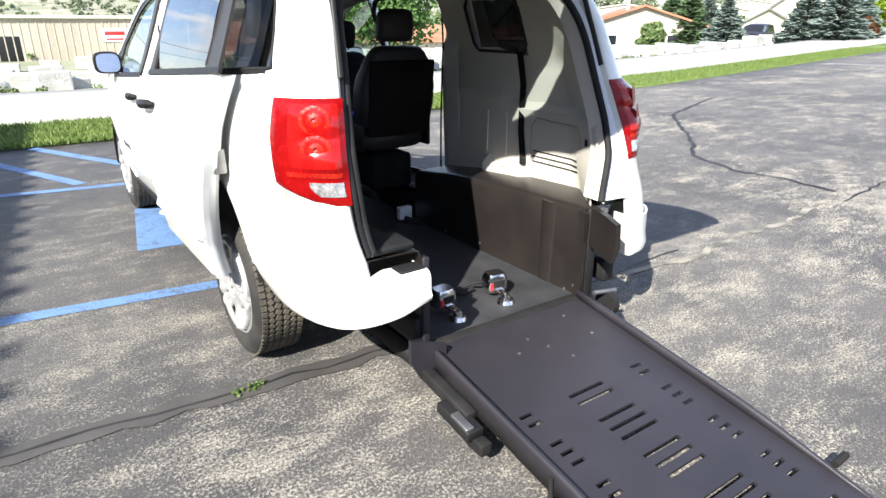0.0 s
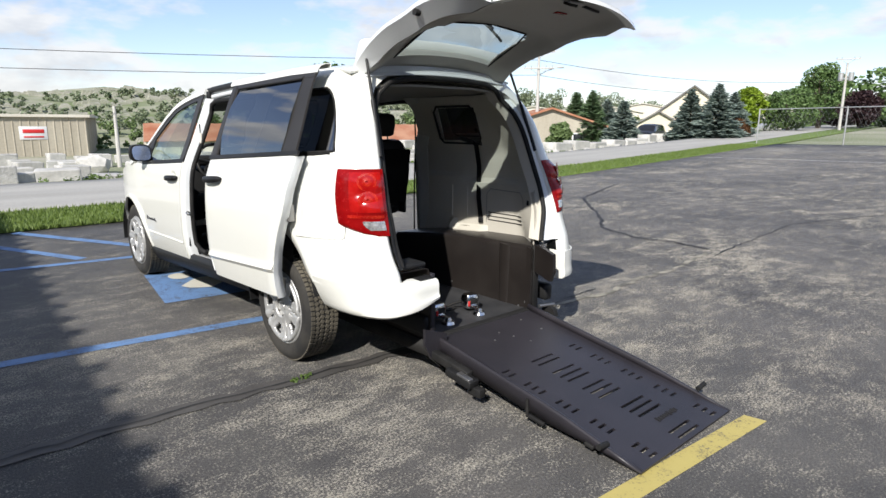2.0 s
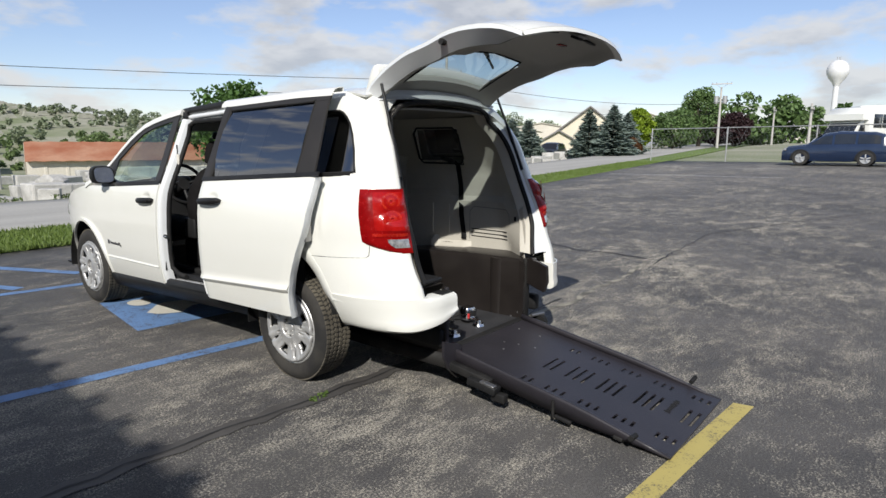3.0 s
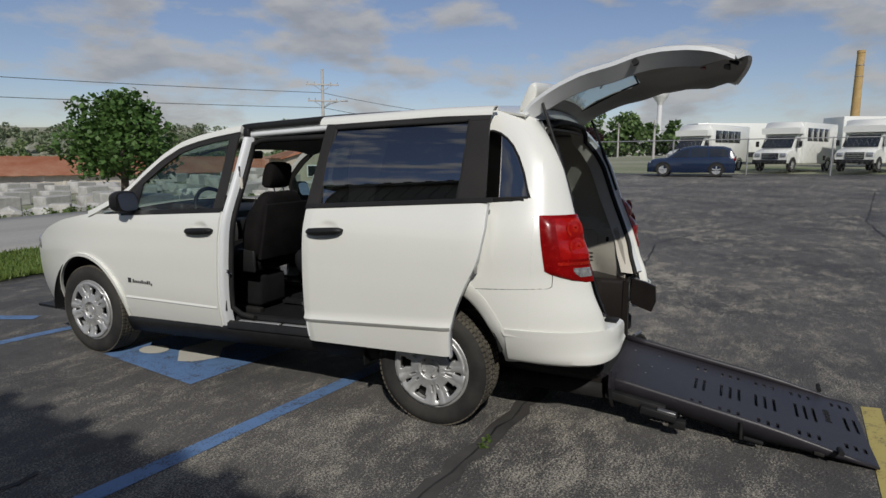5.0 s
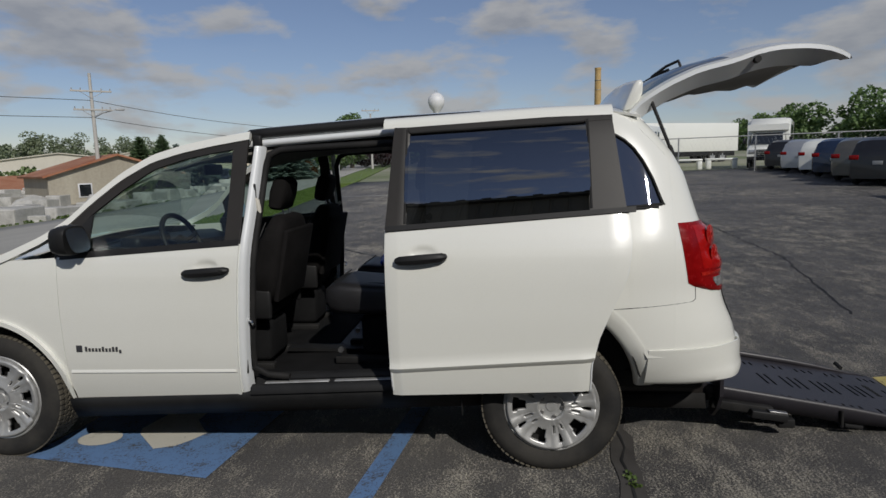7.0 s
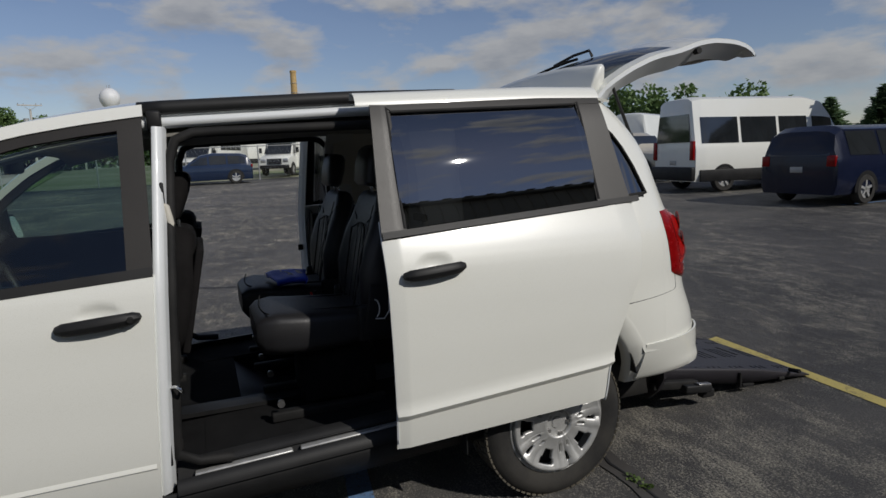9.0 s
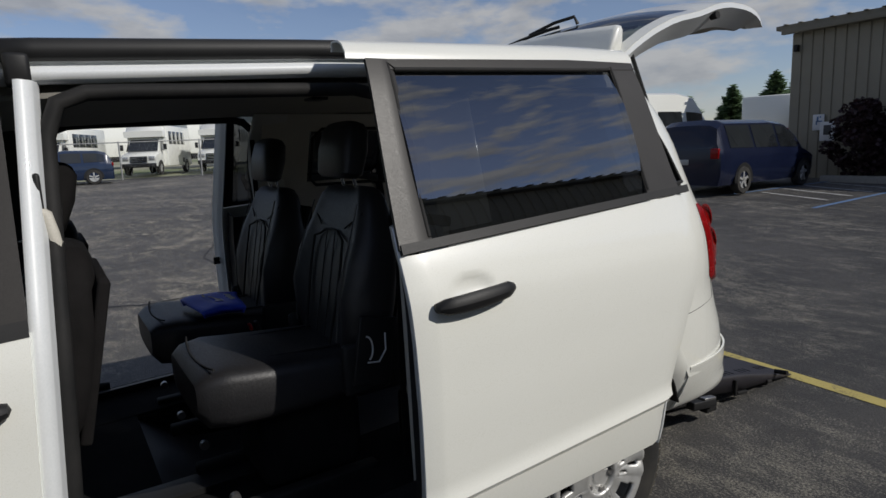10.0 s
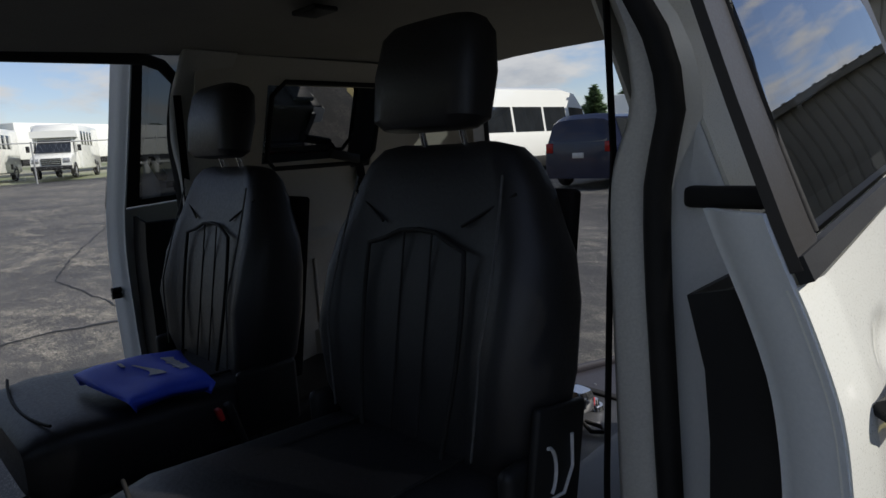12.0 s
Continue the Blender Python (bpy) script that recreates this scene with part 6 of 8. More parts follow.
tie_down(-0.172, -0.655, 3)
tie_down(0.148, -0.645, -10)
anchor = thing("front_anchor_box", "white anchor box on the black floor below a seat", "anchor box")
boxed("box_body", (0.42, 0.66, 0.31), (0.10, 0.05, 0.09), M["white_in"], anchor, 0.008)
tube("box_strap", [(0.40, 0.62, 0.29), (0.45, 0.56, 0.27), (0.51, 0.54, 0.265), (0.48, 0.51, 0.265), (0.42, 0.56, 0.265)], 0.012, M["rubber"], anchor)
boxed("box_foot", (0.42, 0.65, 0.262), (0.12, 0.08, 0.016), M["rubber"], anchor, 0.004)


# ---- surroundings: materials ----
M["siding"] = stuff_mat("tan_metal_siding", (0.23, 0.205, 0.155), (0.26, 0.235, 0.18), 0.5, 0.55, fine=40, bump=0.05)
M["trim_tan"] = stuff_mat("dark_tan_trim", (0.16, 0.145, 0.11), (0.19, 0.17, 0.13), 1, 0.6, fine=40, bump=0.05)
M["bldg_beige"] = stuff_mat("weathered_beige_metal", (0.34, 0.30, 0.23), (0.42, 0.38, 0.30), 0.25, 0.7, fine=6, stretch=(3, 3, 0.3))
M["rust"] = stuff_mat("rusty_roof_metal", (0.30, 0.10, 0.045), (0.42, 0.22, 0.13), 0.35, 0.8, fine=5, stretch=(1, 1, 0.4))
M["pale_wall"] = stuff_mat("pale_render", (0.55, 0.51, 0.43), (0.63, 0.59, 0.50), 0.3, 0.85, fine=10)
M["cream"] = stuff_mat("cream_siding", (0.62, 0.56, 0.42), (0.68, 0.62, 0.48), 0.5, 0.75, fine=8)
M["roof_grey"] = stuff_mat("grey_shingle", (0.16, 0.15, 0.14), (0.23, 0.22, 0.21), 1.2, 0.9, fine=12)
M["stone"] = stuff_mat("pale_limestone", (0.36, 0.35, 0.32), (0.52, 0.505, 0.47), 1.6, 0.9, fine=12, bump=0.6, dist=0.03, vary=0.3)
M["rubble"] = stuff_mat("weathered_rubble", (0.22, 0.225, 0.16), (0.33, 0.32, 0.26), 0.3, 0.95, fine=12, bump=0.5, dist=0.03)
M["bark"] = stuff_mat("grey_brown_bark", (0.07, 0.055, 0.04), (0.13, 0.105, 0.08), 3, 0.95, fine=22, bump=0.8, dist=0.02)
M["wood"] = stuff_mat("grey_pole_wood", (0.40, 0.38, 0.35), (0.52, 0.50, 0.46), 2, 0.9, fine=20, stretch=(4, 4, 0.4))
M["galv"] = stuff_mat("galvanised_steel", (0.36, 0.36, 0.35), (0.46, 0.46, 0.45), 3, 0.5, 0.6, fine=40, bump=0.05)
M["brick"] = stuff_mat("tan_chimney_brick", (0.40, 0.26, 0.10), (0.50, 0.35, 0.16), 0.8, 0.9, fine=4)
M["tower_white"] = stuff_mat("white_tank_paint", (0.66, 0.66, 0.66), (0.72, 0.72, 0.72), 0.5, 0.5, fine=9, bump=0)
M["car_navy"] = stuff_mat("dark_blue_car_paint", (0.006, 0.009, 0.026), (0.009, 0.013, 0.034), 1, 0.2, fine=300, bump=0, coat=0.2, spec=0.3)
M["car_blue"] = stuff_mat("blue_car_paint", (0.012, 0.022, 0.050), (0.016, 0.028, 0.062), 1, 0.14, fine=300, bump=0, coat=0.45)
M["car_black"] = stuff_mat("black_car_paint", (0.010, 0.010, 0.012), (0.014, 0.014, 0.016), 1, 0.32, fine=300, bump=0, coat=0.45)
M["car_silver"] = stuff_mat("silver_car_paint", (0.42, 0.43, 0.44), (0.46, 0.47, 0.48), 1, 0.3, 0.5, fine=300, bump=0, coat=0.8)
M["car_grey"] = stuff_mat("grey_car_paint", (0.10, 0.095, 0.085), (0.12, 0.115, 0.10), 1, 0.3, 0.3, fine=300, bump=0, coat=0.8)
M["car_champagne"] = stuff_mat("champagne_car_paint", (0.45, 0.41, 0.33), (0.49, 0.45, 0.37), 1, 0.35, 0.2, fine=300, bump=0, coat=0.8)
M["window_dark"] = stuff_mat("dark_vehicle_glass", (0.012, 0.014, 0.016), (0.02, 0.023, 0.026), 2, 0.06, fine=40, bump=0, coat=1.0)


def leaf_mat(name, a, b, scale=0.8):
    m, n, l, bs = nodes_of(name)
    g = n.new("ShaderNodeNewGeometry")
    f = noise_of(n, l, scale, 3)
    c = mixed(n, l, g.outputs["Random Per Island"], a, b)
    c = mixed(n, l, f, mixed(n, l, 0.5, c, tuple(v * 0.5 for v in a)), c)
    l.new(c, bs.inputs["Base Color"])
    bs.inputs["Roughness"].default_value = 0.6
    tr = n.new("ShaderNodeBsdfTranslucent")
    l.new(c, tr.inputs[0])
    mx = n.new("ShaderNodeMixShader")
    mx.inputs[0].default_value = 0.25
    l.new(bs.outputs[0], mx.inputs[1])
    l.new(tr.outputs[0], mx.inputs[2])
    l.new(mx.outputs[0], n["Material Output"].inputs["Surface"])
    return m


M["leaf"] = leaf_mat("maple_leaves", (0.06, 0.13, 0.025), (0.12, 0.22, 0.05))
M["leaf_dark"] = leaf_mat("dark_leaves", (0.10, 0.175, 0.05), (0.18, 0.27, 0.09))
# distance haze is mixed into the next two greens, most in the second
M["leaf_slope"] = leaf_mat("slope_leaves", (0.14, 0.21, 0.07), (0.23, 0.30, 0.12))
M["leaf_hazed"] = leaf_mat("hazed_leaves", (0.20, 0.25, 0.14), (0.30, 0.34, 0.21))
M["leaf_lime"] = leaf_mat("lime_leaves", (0.20, 0.30, 0.015), (0.30, 0.40, 0.03))
M["leaf_purple"] = leaf_mat("purple_leaves", (0.035, 0.014, 0.018), (0.06, 0.03, 0.03))
M["leaf_rust"] = leaf_mat("rusty_leaves", (0.12, 0.05, 0.02), (0.18, 0.09, 0.03))
M["needle"] = leaf_mat("spruce_needles", (0.12, 0.20, 0.09), (0.22, 0.31, 0.15))
M["needle_blue"] = leaf_mat("blue_spruce_needles", (0.20, 0.265, 0.225), (0.33, 0.39, 0.335))
M["weed"] = leaf_mat("weeds", (0.07, 0.13, 0.02), (0.15, 0.21, 0.05))


# ---- plants ----
def leaf_cloud(name, centres, per, spread, size, material, parent, seed, flat=0.0, label="", kind=""):
    """Many small leaf blades round given centres."""
    rnd = random.Random(seed)
    verts, faces = [], []
    for cx, cy, cz, r in centres:
        for _ in range(int(per * max(0.3, r))):
            d = Vector((rnd.gauss(0, 1), rnd.gauss(0, 1), rnd.gauss(0, 1))).normalized() * (r * spread * rnd.uniform(0.55, 1.0))
            p = Vector((cx, cy, cz)) + Vector((d.x, d.y, d.z * 0.8))
            q = Euler((rnd.uniform(-1.1, 1.1), rnd.uniform(-1.1, 1.1), rnd.uniform(0, 6.28))).to_quaternion()
            s = size * rnd.uniform(0.6, 1.25)
            b = len(verts)
            for u, v in ((-0.5, -0.1), (0.05, -0.45), (0.55, 0.05), (0.0, 0.5)):
                verts.append(p + q @ Vector((u * s, v * s, 0.12 * s * abs(u))))
            faces.append((b, b + 1, b + 2, b + 3))
    ob = link_mesh(name, verts, faces, material, parent, label, False)
    return ob


def broad_tree(name, label, x, y, z, height, radius, material, seed, leaf=0.22, clumps=34, per=70, trunk=0.30, m=None):
    rnd = random.Random(seed)
    t = thing(name, label, "tree", pose(x, y, z))
    top = height * trunk
    rings = []
    r0 = 0.035 * height
    for k in range(7):
        u = k / 6
        rings.append([(0.06 * height * u * u * 0.3 + r0 * (1.25 - 0.9 * u) * math.cos(a), r0 * (1.25 - 0.9 * u) * math.sin(a), u * height * 0.75 - 0.05) for a in span(0, 2 * math.pi, 9)[:-1]])
    loft("trunk", rings, M["bark"], t, "grey-brown trunk")
    cs = []
    for k in range(clumps):
        u = (k + 0.5) / clumps
        a = k * 2.399 + rnd.uniform(-0.4, 0.4)
        h = top + (height - top) * (0.06 + 0.90 * u)
        rr = radius * math.sin(math.pi * (0.12 + 0.80 * u) ** 0.9) * rnd.uniform(0.45, 0.95)
        cs.append((rr * math.cos(a), rr * math.sin(a), h, radius * rnd.uniform(0.26, 0.42)))
    for k in range(0, clumps, max(1, clumps // 7)):
        c = cs[k]
        tube("limb", [(0, 0, top * 0.8 + 0.2 * k / clumps), (c[0] * 0.5, c[1] * 0.5, (top + c[2]) / 2), c[:3]], r0 * 0.32, M["bark"], t, "grey-brown limb", 6)
    leaf_cloud("crown", cs, per / radius * 2.2, 1.0, leaf, material, t, seed, label="crown of many small leaves")
    return t


def spruce(name, label, x, y, z, height, radius, material, seed, leaf=0.16):
    rnd = random.Random(seed)
    t = thing(name, label, "tree", pose(x, y, z))
    rodded("trunk", (0, 0, -0.05), (0, 0, height * 0.9), 0.03 * height, M["bark"], t, 0.006 * height, 8, "brown trunk")
    verts, faces = [], []
    boughs = int(190 * height)
    for i in range(boughs):
        u = (i + rnd.random()) / boughs
        u = 1 - (1 - u) ** 0.62
        h = height * (0.05 + 0.93 * u)
        r = 1.12 * radius * (1 - u) ** 0.85 * (0.86 + 0.14 * math.sin(u * height * 9.0)) + 0.05
        a = i * 2.39996 + rnd.uniform(-0.5, 0.5)
        L = r * rnd.choice((0.7, 0.88, 0.96, 1.0, 1.05, 1.18)) * rnd.uniform(0.92, 1.05)
        d = Vector((math.cos(a), math.sin(a), 0))
        side = Vector((-math.sin(a), math.cos(a), 0))
        m = max(2, int(L / 0.24))
        for j in range(m):
            v = (j + 0.7) / m
            if v < 0.35 and L > 0.8:
                continue
            p = Vector((0, 0, h)) + d * L * v + Vector((0, 0, -0.34 * L * v + 0.16 * L * v * v))
            w = leaf * (2.0 - 1.0 * v) * rnd.uniform(0.75, 1.3) * (0.6 + 0.4 * min(1, L))
            tip = d * w * rnd.uniform(1.1, 1.7) + Vector((0, 0, rnd.uniform(-0.35, 0.15) * w))
            for sg in (-1, 1):
                q = side * sg * w * rnd.uniform(0.55, 0.9) + d * 0.45 * w + Vector((0, 0, rnd.uniform(-0.45, -0.1) * w))
                b = len(verts)
                verts.extend([p - d * 0.4 * w, p + q, p + tip])
                faces.append((b, b + 1, b + 2))
            b = len(verts)
            verts.extend([p - d * 0.3 * w, p + side * w * rnd.uniform(-0.5, 0.5) - Vector((0, 0, 0.65 * w)), p + tip * 0.8])
            faces.append((b, b + 1, b + 2))
    link_mesh("crown", verts, faces, material, t, "tiered crown of needled boughs", False)
    return t


def at_az(ex, ey, az, d):
    a = radians(az)
    return ex + d * math.cos(a), ey + d * math.sin(a)


broad_tree("maple_tree", "small round green tree beside the road", 9.3, 16.3, -0.1, 3.5, 1.75, M["leaf"], 11, 0.17, 46, 150, 0.30)
for k, (az, d, top, r, mt) in enumerate(((35.6, 58, 4.6, 2.0, "needle"), (34.2, 54, 4.5, 2.0, "needle"), (32.9, 57, 3.9, 1.9, "needle_blue"), (31.5, 52, 3.6, 1.8, "needle_blue"), (26.0, 55, 4.6, 1.9, "needle_blue"), (23.9, 54, 4.9, 2.2, "needle_blue"), (22.7, 57, 4.4, 1.8, "needle_blue"))):
    x, y = at_az(-3.0, -3.5, az, d)
    spruce("spruce_tree", "dense spruce tree with grey-green boughs" if mt == "needle_blue" else "dense dark green spruce tree", x, y, land(x, y), top - land(x, y), r, M[mt], 20 + k, 0.20)
for k, (az, d, top, r, mt, nm, lb) in enumerate((
        (21.7, 78, 5.6, 1.9, "leaf_lime", "young_tree", "bright lime-green leafy tree"),
        (22.4, 56, 1.9, 0.9, "leaf_rust", "shrub", "rusty red leafy shrub"),
        (18.7, 80, 5.2, 3.0, "leaf_dark", "round_tree", "low round dark green tree"),
        (16.6, 92, 8.8, 3.2, "leaf_dark", "tall_tree", "tall oval dark green tree"),
        (13.9, 88, 5.2, 2.4, "leaf_purple", "purple_tree", "tree with dark purple leaves"),
        (15.3, 97, 5.0, 2.2, "leaf_purple", "purple_tree", "tree with dark purple leaves"),
        (36.8, 44, 1.5, 0.9, "leaf_slope", "shrub", "olive green leafy shrub"))):
    x, y = at_az(-3.0, -3.5, az, d)
    broad_tree(nm, lb, x, y, land(x, y), top - land(x, y), r, M[mt], 40 + k, 0.26, 40, 300, 0.18)

# woods in the distance, each a belt of leaf clumps
def wood_belt(name, label, pts, material, seed, height, leaf=0.9, step=2.4):
    rnd = random.Random(seed)
    cs = []
    for (a, b) in zip(pts, pts[1:]):
        n = max(2, int(math.dist(a[:2], b[:2]) / step))
        for k in range(n):
            u = k / n
            x, y = a[0] + (b[0] - a[0]) * u + rnd.uniform(-3, 3), a[1] + (b[1] - a[1]) * u + rnd.uniform(-3, 3)
            h = (a[2] + (b[2] - a[2]) * u) * rnd.uniform(0.55, 1.15) * height
            base = land(x, min(y, 400))
            for j in range(5):
                cs.append((x + rnd.uniform(-2.4, 2.4), y + rnd.uniform(-2, 2), base + h * (0.12 + 0.19 * j), h * rnd.uniform(0.22, 0.36)))
    ob = leaf_cloud(name, cs, 60, 1.0, leaf, material, None, seed)
    return tagged(ob, label, "trees", kind="stuff")


wood_belt("far_woods", "belt of green trees beyond the parked buses", [(118, 34, 6.5), (112, 14, 7.0), (112, 8, 6.0)], M["leaf_dark"], 61, 1.15)
wood_belt("far_woods", "belt of green trees beyond the lot", [(150, -42, 4.6), (120, -52, 7.0), (96, -60, 9.0), (70, -62, 8.0), (52, -62, 6.5)], M["leaf_dark"], 62, 1.0, 0.7)
# ridge, slope and yard belts use the greens paled to imitate haze
wood_belt("ridge_woods", "green trees and bushes along the quarry ridge", [(-60, 165, 1.3), (-10, 172, 1.5), (40, 165, 2.0), (90, 150, 3.6), (140, 130, 6), (190, 112, 7), (230, 90, 6)], M["leaf_hazed"], 63, 1.0, 0.55, 2.0)
wood_belt("ridge_woods", "scattered green bushes on the quarry hill, paled for haze", [(-70, 128, 1.5), (-20, 136, 1.7), (30, 128, 1.9), (80, 125, 2.6)], M["leaf_hazed"], 67, 1.0, 0.5, 2.4)
wood_belt("ridge_woods", "green trees on the slope before the ridge", [(-40, 108, 1.8), (0, 104, 2.2), (40, 100, 2.8), (80, 96, 4.0), (120, 86, 5), (170, 80, 6)], M["leaf_hazed"], 64, 1.0, 0.5, 2.4)
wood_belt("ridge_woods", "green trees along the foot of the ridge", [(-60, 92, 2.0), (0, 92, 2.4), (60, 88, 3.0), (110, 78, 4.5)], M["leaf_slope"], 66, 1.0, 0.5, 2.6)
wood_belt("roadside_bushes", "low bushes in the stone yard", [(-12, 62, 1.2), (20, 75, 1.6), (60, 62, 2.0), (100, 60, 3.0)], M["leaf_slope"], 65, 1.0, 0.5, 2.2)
for k, (az, d, top, r, mt) in enumerate(((-51.6, 52, 5.4, 2.2, "needle"), (-54.5, 50, 5.0, 2.0, "needle"), (-57.9, 46, 5.3, 1.7, "needle"), (-61.0, 44, 5.8, 1.9, "needle"), (-62.5, 47, 5.5, 1.8, "needle"))):
    x, y = at_az(-2.76, 1.58, az, d)
    z = rise(x, y)
    spruce("pine_tree", "dark green conifer behind the parked vans", x, y, z - 0.1, top - z, r, M[mt], 80 + k, 0.22)


# ---- stone yard across the road ----
def boulder_mesh(seed, block):
    rnd = random.Random(seed)
    bm = bmesh.new()
    if block:
        box(bm, (0, 0, 0.5), (1, 1, 1), 0.06)
    else:
        bmesh.ops.create_icosphere(bm, subdivisions=2, radius=0.6)
        bmesh.ops.translate(bm, vec=(0, 0, 0.45), verts=bm.verts)
    for v in bm.verts:
        n = noise.noise_vector(v.co * 2.3 + Vector((seed * 7.1, 0, 0)))
        v.co += n * (0.07 if block else 0.17)
        v.co.z = max(v.co.z, -0.02)
    me = bpy.data.meshes.new("boulder")
    bm.to_mesh(me)
    bm.free()
    me.materials.append(M["stone"])
    return me


rocks = [boulder_mesh(k, k % 2) for k in range(6)]
rnd = random.Random(5)
for k in range(120):
    if k < 74:
        x = -14 + 62 * (k / 74) + rnd.uniform(-0.6, 0.6)
        row_y = lerp(x, FAR_SIDE) + rnd.choice((0.9, 1.1, 2.6, 4.6))
        s = rnd.uniform(0.32, 0.62)
    else:
        x, row_y = rnd.uniform(-20, 50), rnd.uniform(22, 48)
        s = rnd.uniform(0.7, 1.5)
    if (x - 9.3) ** 2 + (row_y - 16.3) ** 2 < 1.2:
        continue
    me = rocks[rnd.randrange(6)]
    ob = new("boulder", me)
    ob.matrix_basis = Matrix.Translation((x, row_y, land(x, row_y) - 0.02)) @ Matrix.Rotation(rnd.uniform(0, 3.1), 4, "Z") @ Matrix.Diagonal((s * rnd.uniform(0.9, 1.7), s, s * rnd.uniform(0.55, 0.85), 1))
    tagged(ob, "pale rough limestone block in the stone yard", "stone", "yard stones")
# rows of wrapped stone pallets
pallet_block = boulder_mesh(31, True)
for k in range(210):
    row = k % 7
    x = -30 + 78 * (k // 7) / 30 + rnd.uniform(-0.7, 0.7) + row * 0.4
    y = lerp(x, FAR_SIDE) + 3.0 + row * 5.0 + rnd.uniform(-0.4, 0.4)
    if rnd.random() < 0.12 or (x - 9.3) ** 2 + (y - 16.3) ** 2 < 6:
        continue
    ob = new("stone_pallet", pallet_block if k % 3 else rocks[1 + 2 * (k % 2)])
    ob.matrix_basis = Matrix.Translation((x, y, land(x, y) - 0.02)) @ Matrix.Rotation(rnd.uniform(-0.15, 0.15), 4, "Z") @ Matrix.Diagonal((rnd.uniform(1.0, 1.9), 1.0, rnd.uniform(0.55, 0.95), 1))
    tagged(ob, "pallet of pale cut stone standing in the yard", "stone pallet", "stone pallets")
# pale rubble on the quarry slopes
verts, faces = [], []
rnd = random.Random(9)
for k in range(3800):
    x, y = rnd.uniform(-90, 190), rnd.uniform(84, 212)
    if noise.noise(Vector((x * 0.03, y * 0.05, 2.0))) < 0.02:
        continue
    s, z = rnd.uniform(0.25, 1.1) * (1 + 0.006 * (y - 84)), land(x, y)
    b = len(verts)
    for dx, dy, dz in ((-1, -0.6, 0), (1, -0.6, 0), (1, 0.6, 0), (-1, 0.6, 0), (-0.7, -0.4, 0.7), (0.7, -0.4, 0.5), (0.6, 0.4, 0.8), (-0.6, 0.4, 0.6)):
        verts.append((x + dx * s, y + dy * s, z + dz * s * rnd.uniform(0.6, 1.1) - 0.05))
    faces += [(b, b + 1, b + 5, b + 4), (b + 1, b + 2, b + 6, b + 5), (b + 3, b, b + 4, b + 7), (b + 4, b + 5, b + 6, b + 7)]
tagged(link_mesh("quarry_rubble", verts, faces, M["rubble"], None, "", False), "pale limestone rubble over the quarry slope", "stones", kind="stuff")
# weeds along the far kerb of the road
cs = []
for k in range(260):
    x = rnd.uniform(-25, 60)
    y = lerp(x, FAR_SIDE) + rnd.uniform(0.2, 1.2)
    cs.append((x, y, land(x, y) + 0.04, rnd.uniform(0.08, 0.20)))
tagged(leaf_cloud("roadside_weeds", cs, 120, 1.0, 0.08, M["weed"], None, 3), "green weeds along the far side of the road", "weeds", kind="stuff")


# grass blades on the verge
verts, faces = [], []
rnd = random.Random(21)
for k in range(42000):
    x = rnd.uniform(-7, 34) if k % 3 else rnd.uniform(-6, 6)
    a, b = lerp(x, EDGE), lerp(x, VERGE)
    y = a + (b - a) * rnd.random()
    if k % 12 == 0:
        y = a - abs(rnd.gauss(0, 0.05))
    h, t = rnd.uniform(0.03, 0.085), rnd.uniform(0, 6.28)
    z = rise(x, y) + 0.025
    w = 0.012
    i = len(verts)
    verts += [(x - w * math.cos(t), y - w * math.sin(t), z), (x + w * math.cos(t), y + w * math.sin(t), z), (x + rnd.uniform(-0.03, 0.03), y + rnd.uniform(-0.03, 0.03), z + h)]
    faces.append((i, i + 1, i + 2))
M["blade"] = leaf_mat("grass_blades", (0.11, 0.17, 0.025), (0.19, 0.26, 0.06), 0.6)
tagged(link_mesh("grass_blades", verts, faces, M["blade"], None, "", False), "short green grass blades on the verge", "grass", kind="stuff")
cs = [(-1.03 + rnd.uniform(-0.07, 0.07), -0.385 + rnd.uniform(-0.02, 0.02), 0.006, 0.05) for k in range(5)]
tagged(leaf_cloud("crack_weed", cs, 60, 0.6, 0.02, M["weed"], None, 3), "small green weed growing in the crack", "weed", kind="stuff")


# ---- buildings ----
def wall_box(name, bm_pts, z0, z1, material, parent, label=""):
    bm = bmesh.new()
    prism(bm, bm_pts, "z", z0, z1)
    return part(name, bm, material, parent, label)


def ribbed_wall(name, a, b, z0, z1, rib, material, parent, depth=0.03, label=""):
    """A metal wall with upright ribs from a to b."""
    a, b = Vector(a), Vector(b)
    d = (b - a)
    n = max(1, int(d.length / rib))
    nrm = Vector((d.y, -d.x)).normalized()
    pts = []
    for k in range(n):
        for u, e in ((0.0, 0), (0.80, 0), (0.85, depth), (0.95, depth)):
            pts.append(a + d * ((k + u) / n) + nrm * e)
    pts.append(b)
    return sheet(name, [[(p.x, p.y, z0), (p.x, p.y, z1)] for p in pts], material, parent, label, 0.0, 20)


# the tan metal building round the lot: one wing behind, one on the camera's side
hall = thing("metal_building", "tan ribbed metal building with a low roof", "building")
ribbed_wall("wall", (7.7, -17.8), (-8.6, -17.8), 0.0, 4.55, 0.30, M["siding"], hall, -0.03, "tan ribbed siding")
ribbed_wall("wall", (7.7, -30), (7.7, -17.8), 0.0, 4.55, 0.30, M["siding"], hall, 0.03, "tan ribbed siding")
ribbed_wall("wall", (-8.65, -17.8), (-7.15, 5.4), 0.0, 4.75, 0.30, M["siding"], hall, 0.03, "tan ribbed siding")
